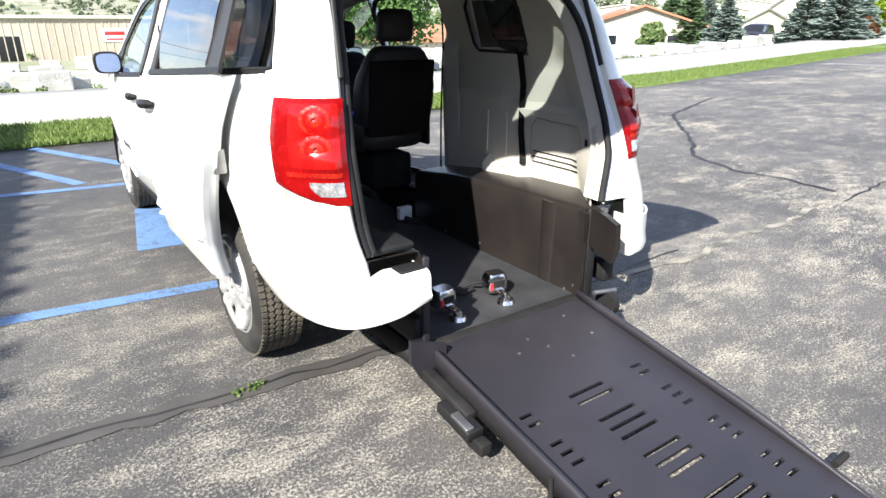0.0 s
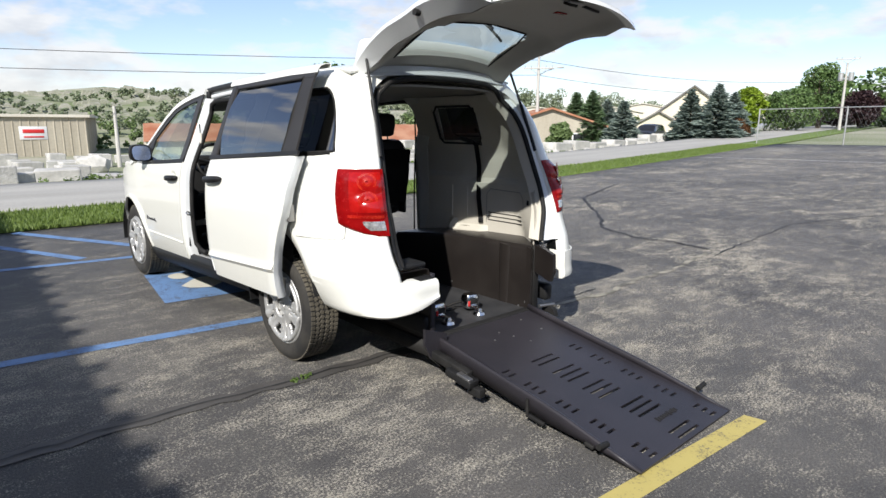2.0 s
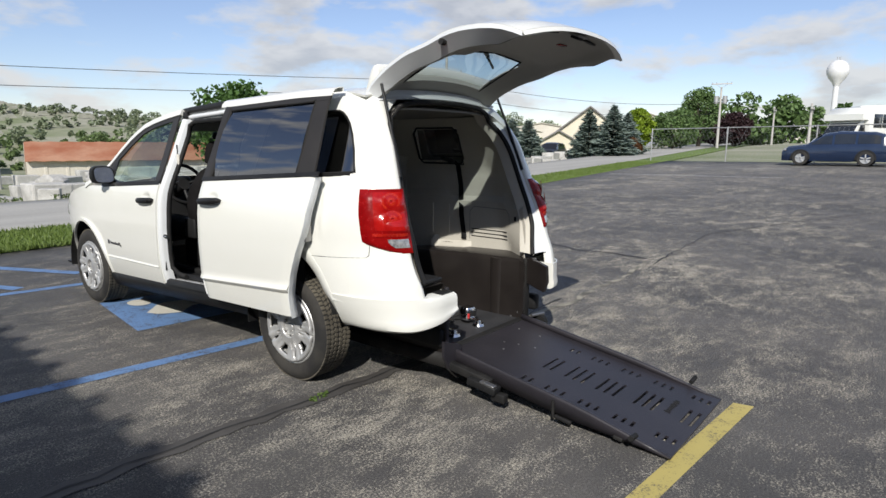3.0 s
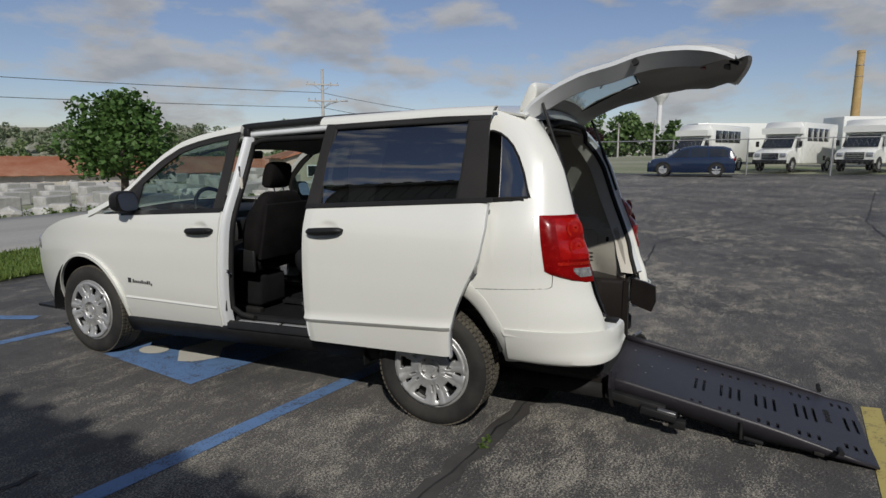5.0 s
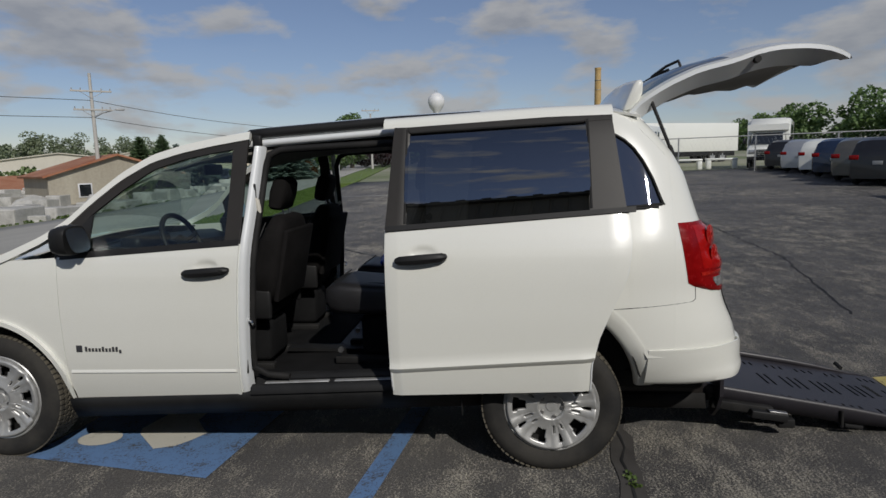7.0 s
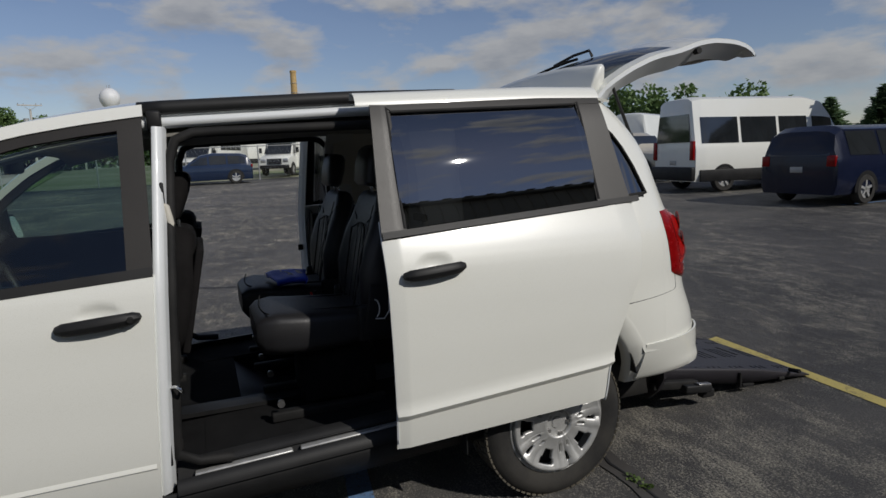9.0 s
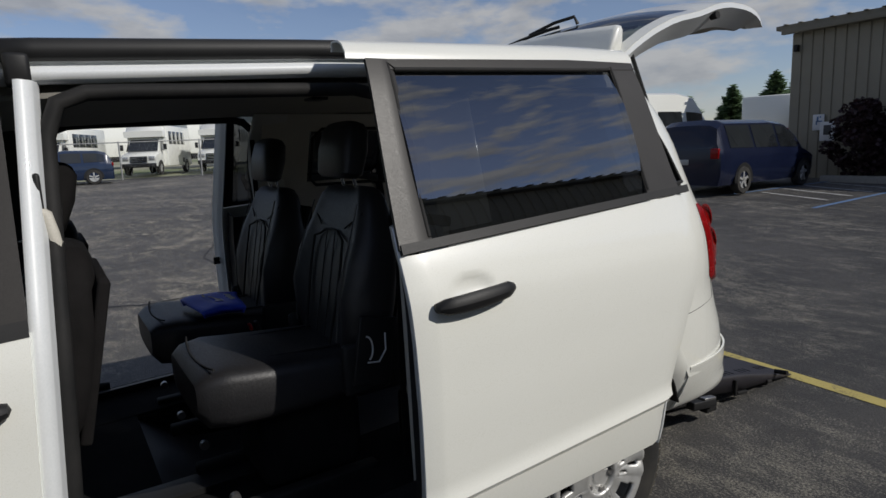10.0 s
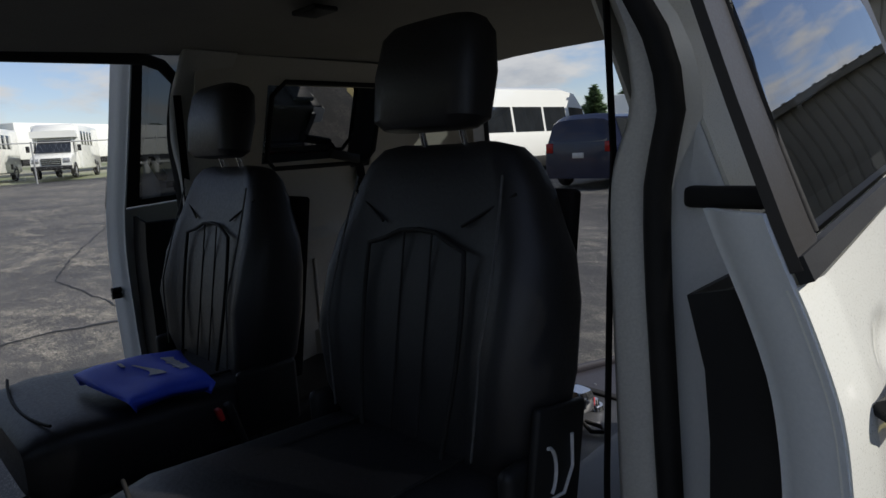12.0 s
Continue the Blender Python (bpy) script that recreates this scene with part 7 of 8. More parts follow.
ribbed_wall("wall", (-7.15, 5.4), (-20, 6.2), 0.0, 4.75, 0.30, M["siding"], hall, -0.03, "tan ribbed siding")
wall_box("roof", [(8.05, -17.45), (-8.2, -17.45), (-8.28, -17.0), (-6.82, 5.75), (-20, 6.6), (-22, -31), (8.05, -31)], 4.66, 4.78, M["trim_tan"], hall, "dark tan roof edge")
# ridged eave along both wings
for a, b in (((-8.25, -17.4), (-6.80, 5.7)), ((7.95, -17.42), (-8.2, -17.42))):
    a, b = Vector(a), Vector(b)
    n = int((b - a).length / 0.42)
    bm = bmesh.new()
    for k in range(n):
        p = a + (b - a) * ((k + 0.5) / n)
        box(bm, (p.x, p.y, 4.782), (0.10, 0.16, 0.02), 0.0)
    o = part("roof_rib", bm, M["trim_tan"], hall, "dark tan roof ribs")
    o["kind"] = "stuff"
boxed("gutter", (0.1, -17.52, 4.60), (15.6, 0.14, 0.16), M["trim_tan"], hall, 0.02)
boxed("wall_lamp", (7.55, -17.7, 4.1), (0.12, 0.16, 0.2), M["plastic"], hall, 0.02)
sign = thing("parking_sign", "small white accessible parking sign on the tan wall", "sign")
boxed("sign_plate", (6.55, -17.70, 1.62), (0.42, 0.02, 0.55), M["white_print"], sign, 0.01)
boxed("sign_figure", (6.55, -17.685, 1.66), (0.20, 0.012, 0.28), M["print"], sign, 0.01)
bm = bmesh.new()
box(bm, (2.2, -16.75, 0.22), (8.0, 0.22, 0.36), 0.03)
tagged(part("kerb", bm, M["concrete"], smooth=True), "concrete kerb of the planting bed", "kerb", kind="structure")
bm = bmesh.new()
box(bm, (2.0, -17.3, 0.18), (8.2, 1.0, 0.3), 0.02)
tagged(part("planting_bed", bm, M["field"], smooth=True), "bare planting bed along the tan wall", "bed", kind="structure")
for k, (x, y, h, r, mt, lb) in enumerate(((5.35, -17.05, 2.1, 0.85, "leaf_purple", "dark purple bush beside the tan wall"), (4.2, -17.05, 1.1, 0.6, "leaf_purple", "low dark purple bush beside the tan wall"), (3.2, -17.0, 0.95, 0.45, "leaf", "small green bush beside the tan wall"))):
    broad_tree("bush", lb, x, y, 0.3, h, r, M[mt], 90 + k, 0.12, 24, 170, 0.05)

# beige shed with a red sign across the road
shed = thing("beige_shed", "weathered beige metal shed with a red and white sign", "building")
ax, ay = at_az(-2.5, -3.4, 78.0, 66)
bx, by = at_az(-2.5, -3.4, 92, 66)
zb, zt = -1.6, 1.95
ribbed_wall("wall", (bx, by), (ax, ay), zb, zt, 0.6, M["bldg_beige"], shed, 0.04, "weathered beige siding")
ribbed_wall("wall", (ax, ay), (ax + 4, ay + 14), zb, zt, 0.6, M["bldg_beige"], shed, 0.04)
wall_box("roof", [(bx - 0.3, by - 0.3), (ax + 0.3, ay - 0.3), (ax + 4.3, ay + 14), (bx + 3.7, by + 14)], zt, zt + 0.25, M["pale_wall"], shed, "pale roof edge")
sx, sy = at_az(-2.5, -3.4, 81.6, 65.6)
boxed("sign_board", (sx, sy, 0.55), (2.1, 0.08, 1.15), M["white_print"], shed, 0.02, pose(0, 0, 0, 0, 0, -4), "white sign board")
boxed("sign_bar", (sx, sy - 0.06, 0.72), (1.6, 0.03, 0.32), M["red_plastic"], shed, 0.01, pose(0, 0, 0, 0, 0, -4), "red sign bar")
boxed("sign_bar", (sx, sy - 0.06, 0.22), (1.5, 0.03, 0.12), M["red_plastic"], shed, 0.01, pose(0, 0, 0, 0, 0, -4), "red sign bar")
dx, dy = at_az(-2.5, -3.4, 86.0, 65.7)
boxed("shed_door", (dx, dy, -0.55), (3.4, 0.1, 2.1), M["rust"], shed, 0.02, pose(0, 0, 0, 0, 0, -4), "brown sliding door")
# no opening is cut: a black panel gives the bay's inner shade
dx, dy = at_az(-2.5, -3.4, 89.2, 65.7)
boxed("shed_bay", (dx, dy, -0.55), (3.0, 0.1, 2.1), M["plastic"], shed, 0.02, pose(0, 0, 0, 0, 0, -4), "dark panel standing in for the shade inside an open bay")

# long shed with a rusty roof
rust = thing("rusty_shed", "long low shed with a rusty metal roof", "building")
a, b = Vector((14.0, 54.0)), Vector((50.5, 42.5))
d = (b - a).normalized()
nrm = Vector((d.y, -d.x))
ribbed_wall("wall", a, b, -1.7, 0.0, 1.5, M["pale_wall"], rust, 0.04, "pale rendered wall")
n = 60
rows = []
for k in range(n + 1):
    p = a + (b - a) * (k / n)
    e = 0.05 if k % 2 else 0.0
    rows.append([(p.x + nrm.x * 0.5, p.y + nrm.y * 0.5, -0.12 + e), (p.x - nrm.x * 4.2, p.y - nrm.y * 4.2, 1.42 + e), (p.x - nrm.x * 8.4, p.y - nrm.y * 8.4, -0.1 + e)])
sheet("roof", rows, M["rust"], rust, "rusty ribbed metal roof", 0.05, 15)
for p in (a, b):
    link_mesh("gable", [(p.x, p.y, -1.7), (p.x - nrm.x * 8, p.y - nrm.y * 8, -1.7), (p.x - nrm.x * 8, p.y - nrm.y * 8, -0.1), (p.x - nrm.x * 4.2, p.y - nrm.y * 4.2, 1.36), (p.x, p.y, -0.1)], [(0, 1, 2, 3, 4)], M["bldg_beige"], rust, "", False, 0.1)


def gable_house(name, label, x, y, z, w, dep, eave, ridge, turn, wall, roof, windows=3):
    h = thing(name, label, "house", pose(x, y, z, 0, 0, turn))
    bm = bmesh.new()
    prism(bm, [(-w / 2, 0), (w / 2, 0), (w / 2, eave), (0, ridge), (-w / 2, eave)], "y", 0, dep)
    part("wall", bm, M[wall], h, "pale siding")
    for s in (-1, 1):
        dirn = Vector((s * w / 2, 0, eave - ridge)).normalized()
        rows = [[(0, yy, ridge + 0.06), (s * (w / 2 + 0.35), yy, ridge + 0.06 + (eave - ridge) * (w / 2 + 0.35) / (w / 2))] for yy in (-0.35, dep + 0.35)]
        sheet("roof", rows, M[roof], h, "grey shingle roof", 0.14, 10)
    for k in range(windows):
        xx = -w / 2 + w * (k + 0.5) / windows
        win = boxed("window", (xx, -0.03, eave * 0.48), (0.9, 0.06, 1.0), M["white_print"], h, 0.01)
        boxed("pane", (xx, -0.07, eave * 0.48), (0.72, 0.03, 0.82), M["window_dark"], win)
    return h


hx, hy = at_az(-3.0, -3.5, 25.9, 72)
gable_house("cream_house", "cream two-storey house with a steep gable", hx, hy, -0.7, 8.5, 10, 3.1, 6.3, -60, "cream", "roof_grey")
hx, hy = at_az(-3.0, -3.5, 28.6, 70)
gable_house("cream_annexe", "low cream wing beside the gabled house", hx, hy, -0.7, 5, 6, 2.2, 3.6, -60, "cream", "roof_grey", 2)
for az, d, w, top, nm in ((20.6, 150, 12, 9.5, "white_house"), (30.0, 150, 20, 7.0, "pale_hall"), (33.5, 130, 16, 6.0, "pale_hall"), (39.5, 120, 22, 5.6, "pale_hall")):
    hx, hy = at_az(-3.0, -3.5, az, d)
    gable_house(nm, "distant pale building with a light roof", hx, hy, land(hx, hy), w, 9, top * 0.55, top * 0.8, az - 90, "pale_wall", "pale_wall", 4)
hx, hy = at_az(-2.5, -3.4, 38.0, 52)
gable_house("old_barn", "old grey barn with a reddish roof", hx, hy, land(hx, hy), 9, 8, 2.0, 3.4, -40, "bldg_beige", "rust", 2)

# tall brick chimney and water tower
chim = thing("brick_chimney", "tall tapering tan brick chimney", "chimney", pose(204, -30.3, 0))
loft("chimney_shaft", [[(r * math.cos(t), r * math.sin(t), z) for t in span(0, 2 * math.pi, 25)[:-1]] for z, r in ((-1, 1.35), (10, 1.2), (22, 1.05), (30.2, 0.95), (30.3, 1.05), (31, 1.05))], M["brick"], chim, "tan brick stack")
for z in (24, 27):
    tube("band", [(1.08 * math.cos(t), 1.08 * math.sin(t), z) for t in span(0, 2 * math.pi, 24)[:-1]], 0.08, M["galv"], chim, closed=True)
wt = thing("water_tower", "white round water tower on a slim stem", "water tower", pose(399, 44.3, 0))
loft("tank", [[(r * math.cos(t), r * math.sin(t), z) for t in span(0, 2 * math.pi, 33)[:-1]] for z, r in ((33, 1.4), (35, 2.2), (37.5, 4.2), (39.5, 5.2), (41.5, 5.5), (43.5, 5.1), (45.5, 3.9), (46.8, 2.0), (47.1, 0.8))], M["tower_white"], wt, "white tank")
loft("stem", [[(r * math.cos(t), r * math.sin(t), z) for t in span(0, 2 * math.pi, 25)[:-1]] for z, r in ((-1, 2.2), (6, 1.5), (33.5, 1.4))], M["tower_white"], wt, "white stem")
bm = bmesh.new()
for k in range(3):
    rod(bm, (math.cos(k * 2), math.sin(k * 2), 47), (math.cos(k * 2), math.sin(k * 2), 48.8), 0.12, seg=6)
part("antenna", bm, M["galv"], wt)["kind"] = "stuff"


# ---- utility poles and wires ----
def utility_pole(x, y, z, h, arms, label, lamp=False, cans=0, turn=0):
    p = thing("utility_pole", label, "pole", pose(x, y, z, 0, 0, turn))
    rodded("pole_shaft", (0, 0, -0.3), (0, 0, h), 0.16, M["wood"], p, 0.10, 12, "grey wooden shaft")
    for k, (hz, L) in enumerate(arms):
        boxed("crossarm", (0, -0.12, hz), (L, 0.10, 0.12), M["wood"], p, 0.01)
        for u in (-0.46, -0.25, 0.25, 0.46):
            rodded("insulator", (L * u, -0.12, hz + 0.06), (L * u, -0.12, hz + 0.22), 0.045, M["galv"], p, 0.03, 8)
        for s in (-1, 1):
            tube("brace", [(s * L * 0.28, -0.14, hz - 0.04), (0, -0.12, hz - 0.5)], 0.02, M["galv"], p)
    if lamp:
        tube("lamp_arm", [(0, 0, h * 0.66), (0.6, 0, h * 0.70), (1.5, 0, h * 0.73)], 0.035, M["galv"], p)
        boxed("lamp_head", (1.75, 0, h * 0.73), (0.6, 0.22, 0.12), M["galv"], p, 0.05)
    for k in range(cans):
        rodded("transformer", (-0.45 + 0.9 * k, -0.05, h * 0.74), (-0.45 + 0.9 * k, -0.05, h * 0.86), 0.26, M["galv"], p, None, 16)
    return p


P1, P2 = Vector((37.8, 29.6)), Vector((72.7, 17.0))
utility_pole(P1.x, P1.y, land(*P1), 8.6 - land(*P1), ((8.0, 2.6), (6.7, 2.4)), "grey wooden utility pole with crossarms and a street lamp", True, 0, -50)
utility_pole(P2.x, P2.y, land(*P2), 8.0 - land(*P2), ((7.4, 2.2),), "grey wooden utility pole with two transformers", False, 2, -75)
for (az, d, h) in ((75.4, 48, 2.6), (11.0, 105, 7.0), (8.5, 70, 5.5)):
    x, y = at_az(-3.0, -3.5, az, d)
    utility_pole(x, y, land(x, y), h - land(x, y), ((h - land(x, y) - 0.5, 1.6),) if h > 3 else (), "plain grey wooden pole")


def wire(a, b, sag, r=0.02):
    a, b = Vector(a), Vector(b)
    return tagged(tube("overhead_wire", [a + (b - a) * u + Vector((0, 0, -4 * sag * u * (1 - u))) for u in span(0, 1, 16)], r, M["rubber"], None, "", 5), "thin dark overhead wire between poles", "wire", kind="structure")


for dz, sag in ((6.7, 1.3), (5.5, 1.2)):
    wire((P1.x, P1.y, dz), (-62, 66, dz + 0.8), sag)
    wire((P1.x, P1.y, dz), (P2.x, P2.y, dz - 0.4), 0.9)
wire((P2.x, P2.y, 6.5), (150, 6, 8), 1.0)

# ---- chain-link fence in front of the buses ----
fence = thing("chain_link_fence", "galvanised chain-link fence along the lot's far edge", "fence")
fl = [(35.9, 11.2), (35.2, 2.0), (33.6, -10.0), (31.0, -22.0)]
run = []
for a, b in zip(fl, fl[1:]):
    n = int(math.dist(a, b) / 3.3)
    run += [(a[0] + (b[0] - a[0]) * k / n, a[1] + (b[1] - a[1]) * k / n) for k in range(n)]
run.append(fl[-1])
for x, y in run:
    rodded("post", (x, y, rise(x, y) - 0.1), (x, y, rise(x, y) + 2.05), 0.04, M["galv"], fence, None, 8)
tube("top_rail", [(x, y, rise(x, y) + 2.0) for x, y in run], 0.028, M["galv"], fence)
verts, faces = [], []
for (x0, y0), (x1, y1) in zip(run, run[1:]):
    L = math.dist((x0, y0), (x1, y1))
    n = int(L / 0.22)
    for k in range(n):
        for s in (-1, 1):
            u0, u1 = (k + 0.5) / n, (k + 0.5 + s * 1.95 / L * n * 0.5) / n
            u1 = min(1, max(0, u1))
            i = len(verts)
            za, zb = rise(x0, y0) + 0.03, rise(x0, y0) + 1.98
            for u, z in ((u0, za), (u0 + 0.0010, za), (u1 + 0.0010, zb), (u1, zb)):
                verts.append((x0 + (x1 - x0) * u, y0 + (y1 - y0) * u, z))
            faces.append((i, i + 1, i + 2, i + 3))
o = link_mesh("mesh_wire", verts, faces, M["galv"], fence, "woven wire mesh", False, 0.0)
o["kind"] = "stuff"


# ---- parked vehicles ----
def far_wheel(parent, x, y, r, w=0.20, hub="alloy"):
    s = 1 if x > 0 else -1
    prof = [(-w / 2, r * 0.62), (-w / 2, r * 0.93), (-w / 2 + 0.03, r), (w / 2 - 0.03, r), (w / 2, r * 0.93), (w / 2, r * 0.62)]
    tyre = sheet("wheel", [[(x + a, y + q * math.cos(t), r + q * math.sin(t)) for a, q in prof] for t in span(0, 2 * math.pi, 24)], M["tyre"], parent, "black tyre and rim")
    bm = bmesh.new()
    rod(bm, (x + s * (w / 2 - 0.07), y, r), (x + s * (w / 2 - 0.05), y, r), r * 0.63, seg=20)
    for k in range(5):
        a = 2 * math.pi * k / 5
        m = Matrix.Translation((x + s * (w / 2 - 0.03), y, r)) @ Matrix.Rotation(a, 4, "X")
        v = box(bm, (0, 0, 0), (0.04, r * 0.16, r * 0.62))
        bmesh.ops.transform(bm, matrix=m @ Matrix.Translation((0, 0, r * 0.31)), verts=v)
    part("rim", bm, M[hub], tyre, "spoked metal rim")
    return tyre


def vehicle(name, label, category, m, paint, st, W, z0, r, axles, windows, rear=None, front=None, tails=(), heads=(), dark_low=0.0, group=""):
    """st: stations (y, belt, roof, width share); axles: y of each; windows: (y0, y1) on both sides."""
    v = thing(name, label, category, m, group)
    bt = [(y, b) for y, b, _, _ in st]
    rf = [(y, t) for y, _, t, _ in st]
    wf = [(y, k) for y, _, _, k in st]

    def side_x(y, z):
        b, t, k = lerp(y, bt), lerp(y, rf), lerp(y, wf)
        tab = [(z0, 0.93 * k), (z0 + 0.22, k), (b - 0.12, k), (b, 0.965 * k)]
        if t > b + 0.05:
            tab += [(t - 0.08, (0.965 - 0.30 * min(0.75, t - b)) * k), (t, (0.80 - 0.30 * min(0.75, t - b)) * k)]
        return W / 2 * lerp(z, tab)

    def ring(y):
        b, t = lerp(y, bt), max(lerp(y, rf), lerp(y, bt) + 0.06)
        zs = [z0, z0 + 0.1, z0 + 0.22, (z0 + b) / 2, b - 0.12, b, b + (t - b) * 0.5, t - min(0.08, 0.4 * (t - b)), t]
        right = [(side_x(y, z), y, z) for z in zs]
        return right + [(right[-1][0] * 0.5, y, t + 0.025), (-right[-1][0] * 0.5, y, t + 0.025)] + [(-x, yy, z) for x, yy, z in right[::-1]]
    ys = sorted(set([s[0] for s in st] + span(st[0][0], st[-1][0], 40)))
    body = loft("body", [ring(y) for y in ys], M[paint], v, "", 32)
    for a, b in windows:
        for s in (-1, 1):
            rows = [[(s * (side_x(y, z) + 0.008), y, z) for z in span(lerp(y, bt) + 0.05, max(min(lerp(y, rf) - 0.12, lerp(y, bt) + 0.80), lerp(y, bt) + 0.06), 4)] for y in span(a, b, 8)]
            sheet("side_window", rows, M["window_dark"], v, "dark window", 0.006)
    if rear:
        z1, z2, w, ya, yb = rear
        rows = [[(x * (1 - 0.12 * u), ya + (yb - ya) * u - 0.012, z1 + (z2 - z1) * u) for x in span(-w / 2, w / 2, 4)] for u in span(0, 1, 3)]
        sheet("rear_window", rows, M["window_dark"], v, "dark rear window", 0.01)
    if front:
        z1, z2, w, ya, yb = front
        rows = [[(x * (1 - 0.16 * u), ya + (yb - ya) * u + 0.014, z1 + (z2 - z1) * u) for x in span(-w / 2, w / 2, 4)] for u in span(0, 1, 3)]
        sheet("windscreen", rows, M["window_dark"], v, "dark windscreen", 0.01)
    for x, y, z, sx, sz in tails:
        for s in (-1, 1):
            boxed("tail_lamp", (s * x, y, z), (sx, 0.09, sz), M["red_lens"], v, 0.02, None, "red tail lamp")
    for x, y, z, sx, sz in heads:
        for s in (-1, 1):
            boxed("headlamp", (s * x, y, z), (sx, 0.12, sz), M["clear_lens"], v, 0.03, None, "clear headlamp")
    for y in axles:
        for s in (-1, 1):
            # dark arch behind each wheel
            rows = [[(s * (W / 2 + 0.006), y + q * math.cos(t), r + q * math.sin(t)) for q in (r * 0.97, r + 0.075)] for t in span(-0.15, math.pi + 0.15, 16)]
            sheet("wheel_arch", rows, M["plastic"], v, "dark wheel arch", 0.004)
            far_wheel(v, s * (W / 2 - 0.085), y, r)
    if dark_low:
        for s in (-1, 1):
            boxed("lower_cladding", (s * (W / 2 - 0.005), (st[0][0] + st[-1][0]) / 2, z0 + dark_low / 2), (0.05, (st[-1][0] - st[0][0]) * 0.94, dark_low), M["plastic"], v, 0.015)
        boxed("bumper", (0, st[0][0] - 0.02, z0 + dark_low / 2 + 0.06), (W * 0.97, 0.16, dark_low + 0.06), M["plastic"], v, 0.04, None, "dark bumper")
    boxed("number_plate", (0, st[0][0] - 0.008, z0 + 0.55), (0.30, 0.02, 0.13), M["galv"], v, 0.004)
    return v


def heading(x, y, dx, dy, dz=0.0):
    """A pose on the lot that looks along (dx, dy)."""
    return pose(x, y, rise(x, y) + dz, 0, 0, math.degrees(math.atan2(-dx, dy)))


MINIVAN = [(-2.42, 0.98, 1.05, 0.86), (-2.38, 1.02, 1.30, 0.94), (-2.28, 1.04, 1.62, 0.97), (-2.05, 1.05, 1.74, 1.0), (0.2, 1.02, 1.75, 1.0), (0.9, 1.0, 1.68, 1.0), (1.35, 0.99, 1.42, 0.99), (1.72, 0.97, 1.06, 0.97), (2.3, 0.82, 0.88, 0.90), (2.46, 0.66, 0.72, 0.78)]
SUV = [(-2.22, 0.92, 0.98, 0.86), (-2.16, 0.98, 1.22, 0.93), (-1.95, 1.02, 1.52, 0.97), (-1.6, 1.03, 1.62, 1.0), (-0.2, 1.0, 1.66, 1.0), (0.45, 0.99, 1.55, 1.0), (0.95, 0.98, 1.22, 0.99), (1.2, 0.97, 1.03, 0.98), (2.0, 0.86, 0.92, 0.92), (2.26, 0.66, 0.72, 0.80)]
TRANSIT = [(-2.95, 1.35, 2.55, 0.90), (-2.9, 1.35, 2.68, 0.97), (-2.6, 1.35, 2.74, 1.0), (1.0, 1.33, 2.74, 1.0), (1.6, 1.30, 2.62, 1.0), (2.0, 1.26, 2.2, 0.99), (2.35, 1.22, 1.62, 0.98), (2.6, 1.12, 1.20, 0.95), (2.95, 0.95, 1.02, 0.86)]

vehicle("parked_minivan", "dark navy minivan parked on the asphalt", "van", heading(6.92, -13.75, 0.05, -1), "car_navy", MINIVAN, 1.97, 0.24, 0.335, (-1.45, 1.58), ((-2.0, -0.95), (-0.85, 0.25), (0.35, 1.30)), (1.10, 1.60, 1.5, -2.40, -2.24), (1.05, 1.6, 1.5, 1.72, 0.98), ((0.79, -2.39, 0.98, 0.20, 0.24),), ((0.7, 2.32, 0.72, 0.34, 0.16),))
vehicle("parked_passenger_van", "white high-roof passenger van with dark windows", "van", heading(11.05, -14.9, -0.13, -0.99), "white", TRANSIT, 2.06, 0.30, 0.36, (-1.95, 1.80), ((-2.7, -1.45), (-1.35, -0.1), (0.0, 1.0), (1.2, 2.0)), (1.45, 2.25, 1.6, -2.965, -2.95), (1.3, 2.1, 1.7, 2.44, 2.02), ((0.90, -2.95, 1.2, 0.16, 0.55),), ((0.75, 2.85, 0.9, 0.3, 0.25),), 0.34)
vehicle("parked_suv", "blue compact crossover parked near the fence", "car", heading(32.9, 0.8, 0.0, 1), "car_blue", SUV, 1.86, 0.22, 0.36, (-1.32, 1.40), ((-1.85, -0.95), (-0.85, 0.0), (0.1, 0.95)), (1.08, 1.45, 1.3, -2.17, -1.98), (1.03, 1.5, 1.4, 1.16, 0.6), ((0.72, -2.19, 0.96, 0.30, 0.16),), ((0.7, 2.12, 0.78, 0.3, 0.14),))
row_cars = ((33.6, -16.6, "car_black", "black"), (30.6, -16.2, "car_silver", "silver"), (28.0, -15.9, "white", "white"), (25.2, -15.2, "car_blue", "dark blue"), (22.4, -14.6, "car_grey", "grey"), (20.0, -14.0, "car_black", "black"))
for x, y, c, nm in row_cars:
    vehicle("parked_car", "%s car parked in a row on the lot" % nm, "car", heading(x, y, 0.72, -0.69), c, SUV, 1.86, 0.22, 0.35, (-1.32, 1.40), ((-1.85, -0.95), (-0.85, 0.0), (0.1, 0.95)), (1.08, 1.45, 1.3, -2.17, -1.98), (1.03, 1.5, 1.4, 1.16, 0.6), ((0.72, -2.19, 0.96, 0.30, 0.16),), ((0.7, 2.12, 0.78, 0.3, 0.14),), group="row of parked cars")
x, y = at_az(-3.0, -3.5, 20.3, 108)
v = vehicle("parked_hatchback", "small silver minivan far down the road", "van", pose(x, y, land(x, y), 0, 0, 80), "car_silver", MINIVAN, 1.97, 0.24, 0.335, (-1.45, 1.58), ((-2.0, -0.95), (-0.85, 0.25), (0.35, 1.30)))
x, y = at_az(-3.0, -3.5, 29.3, 60)
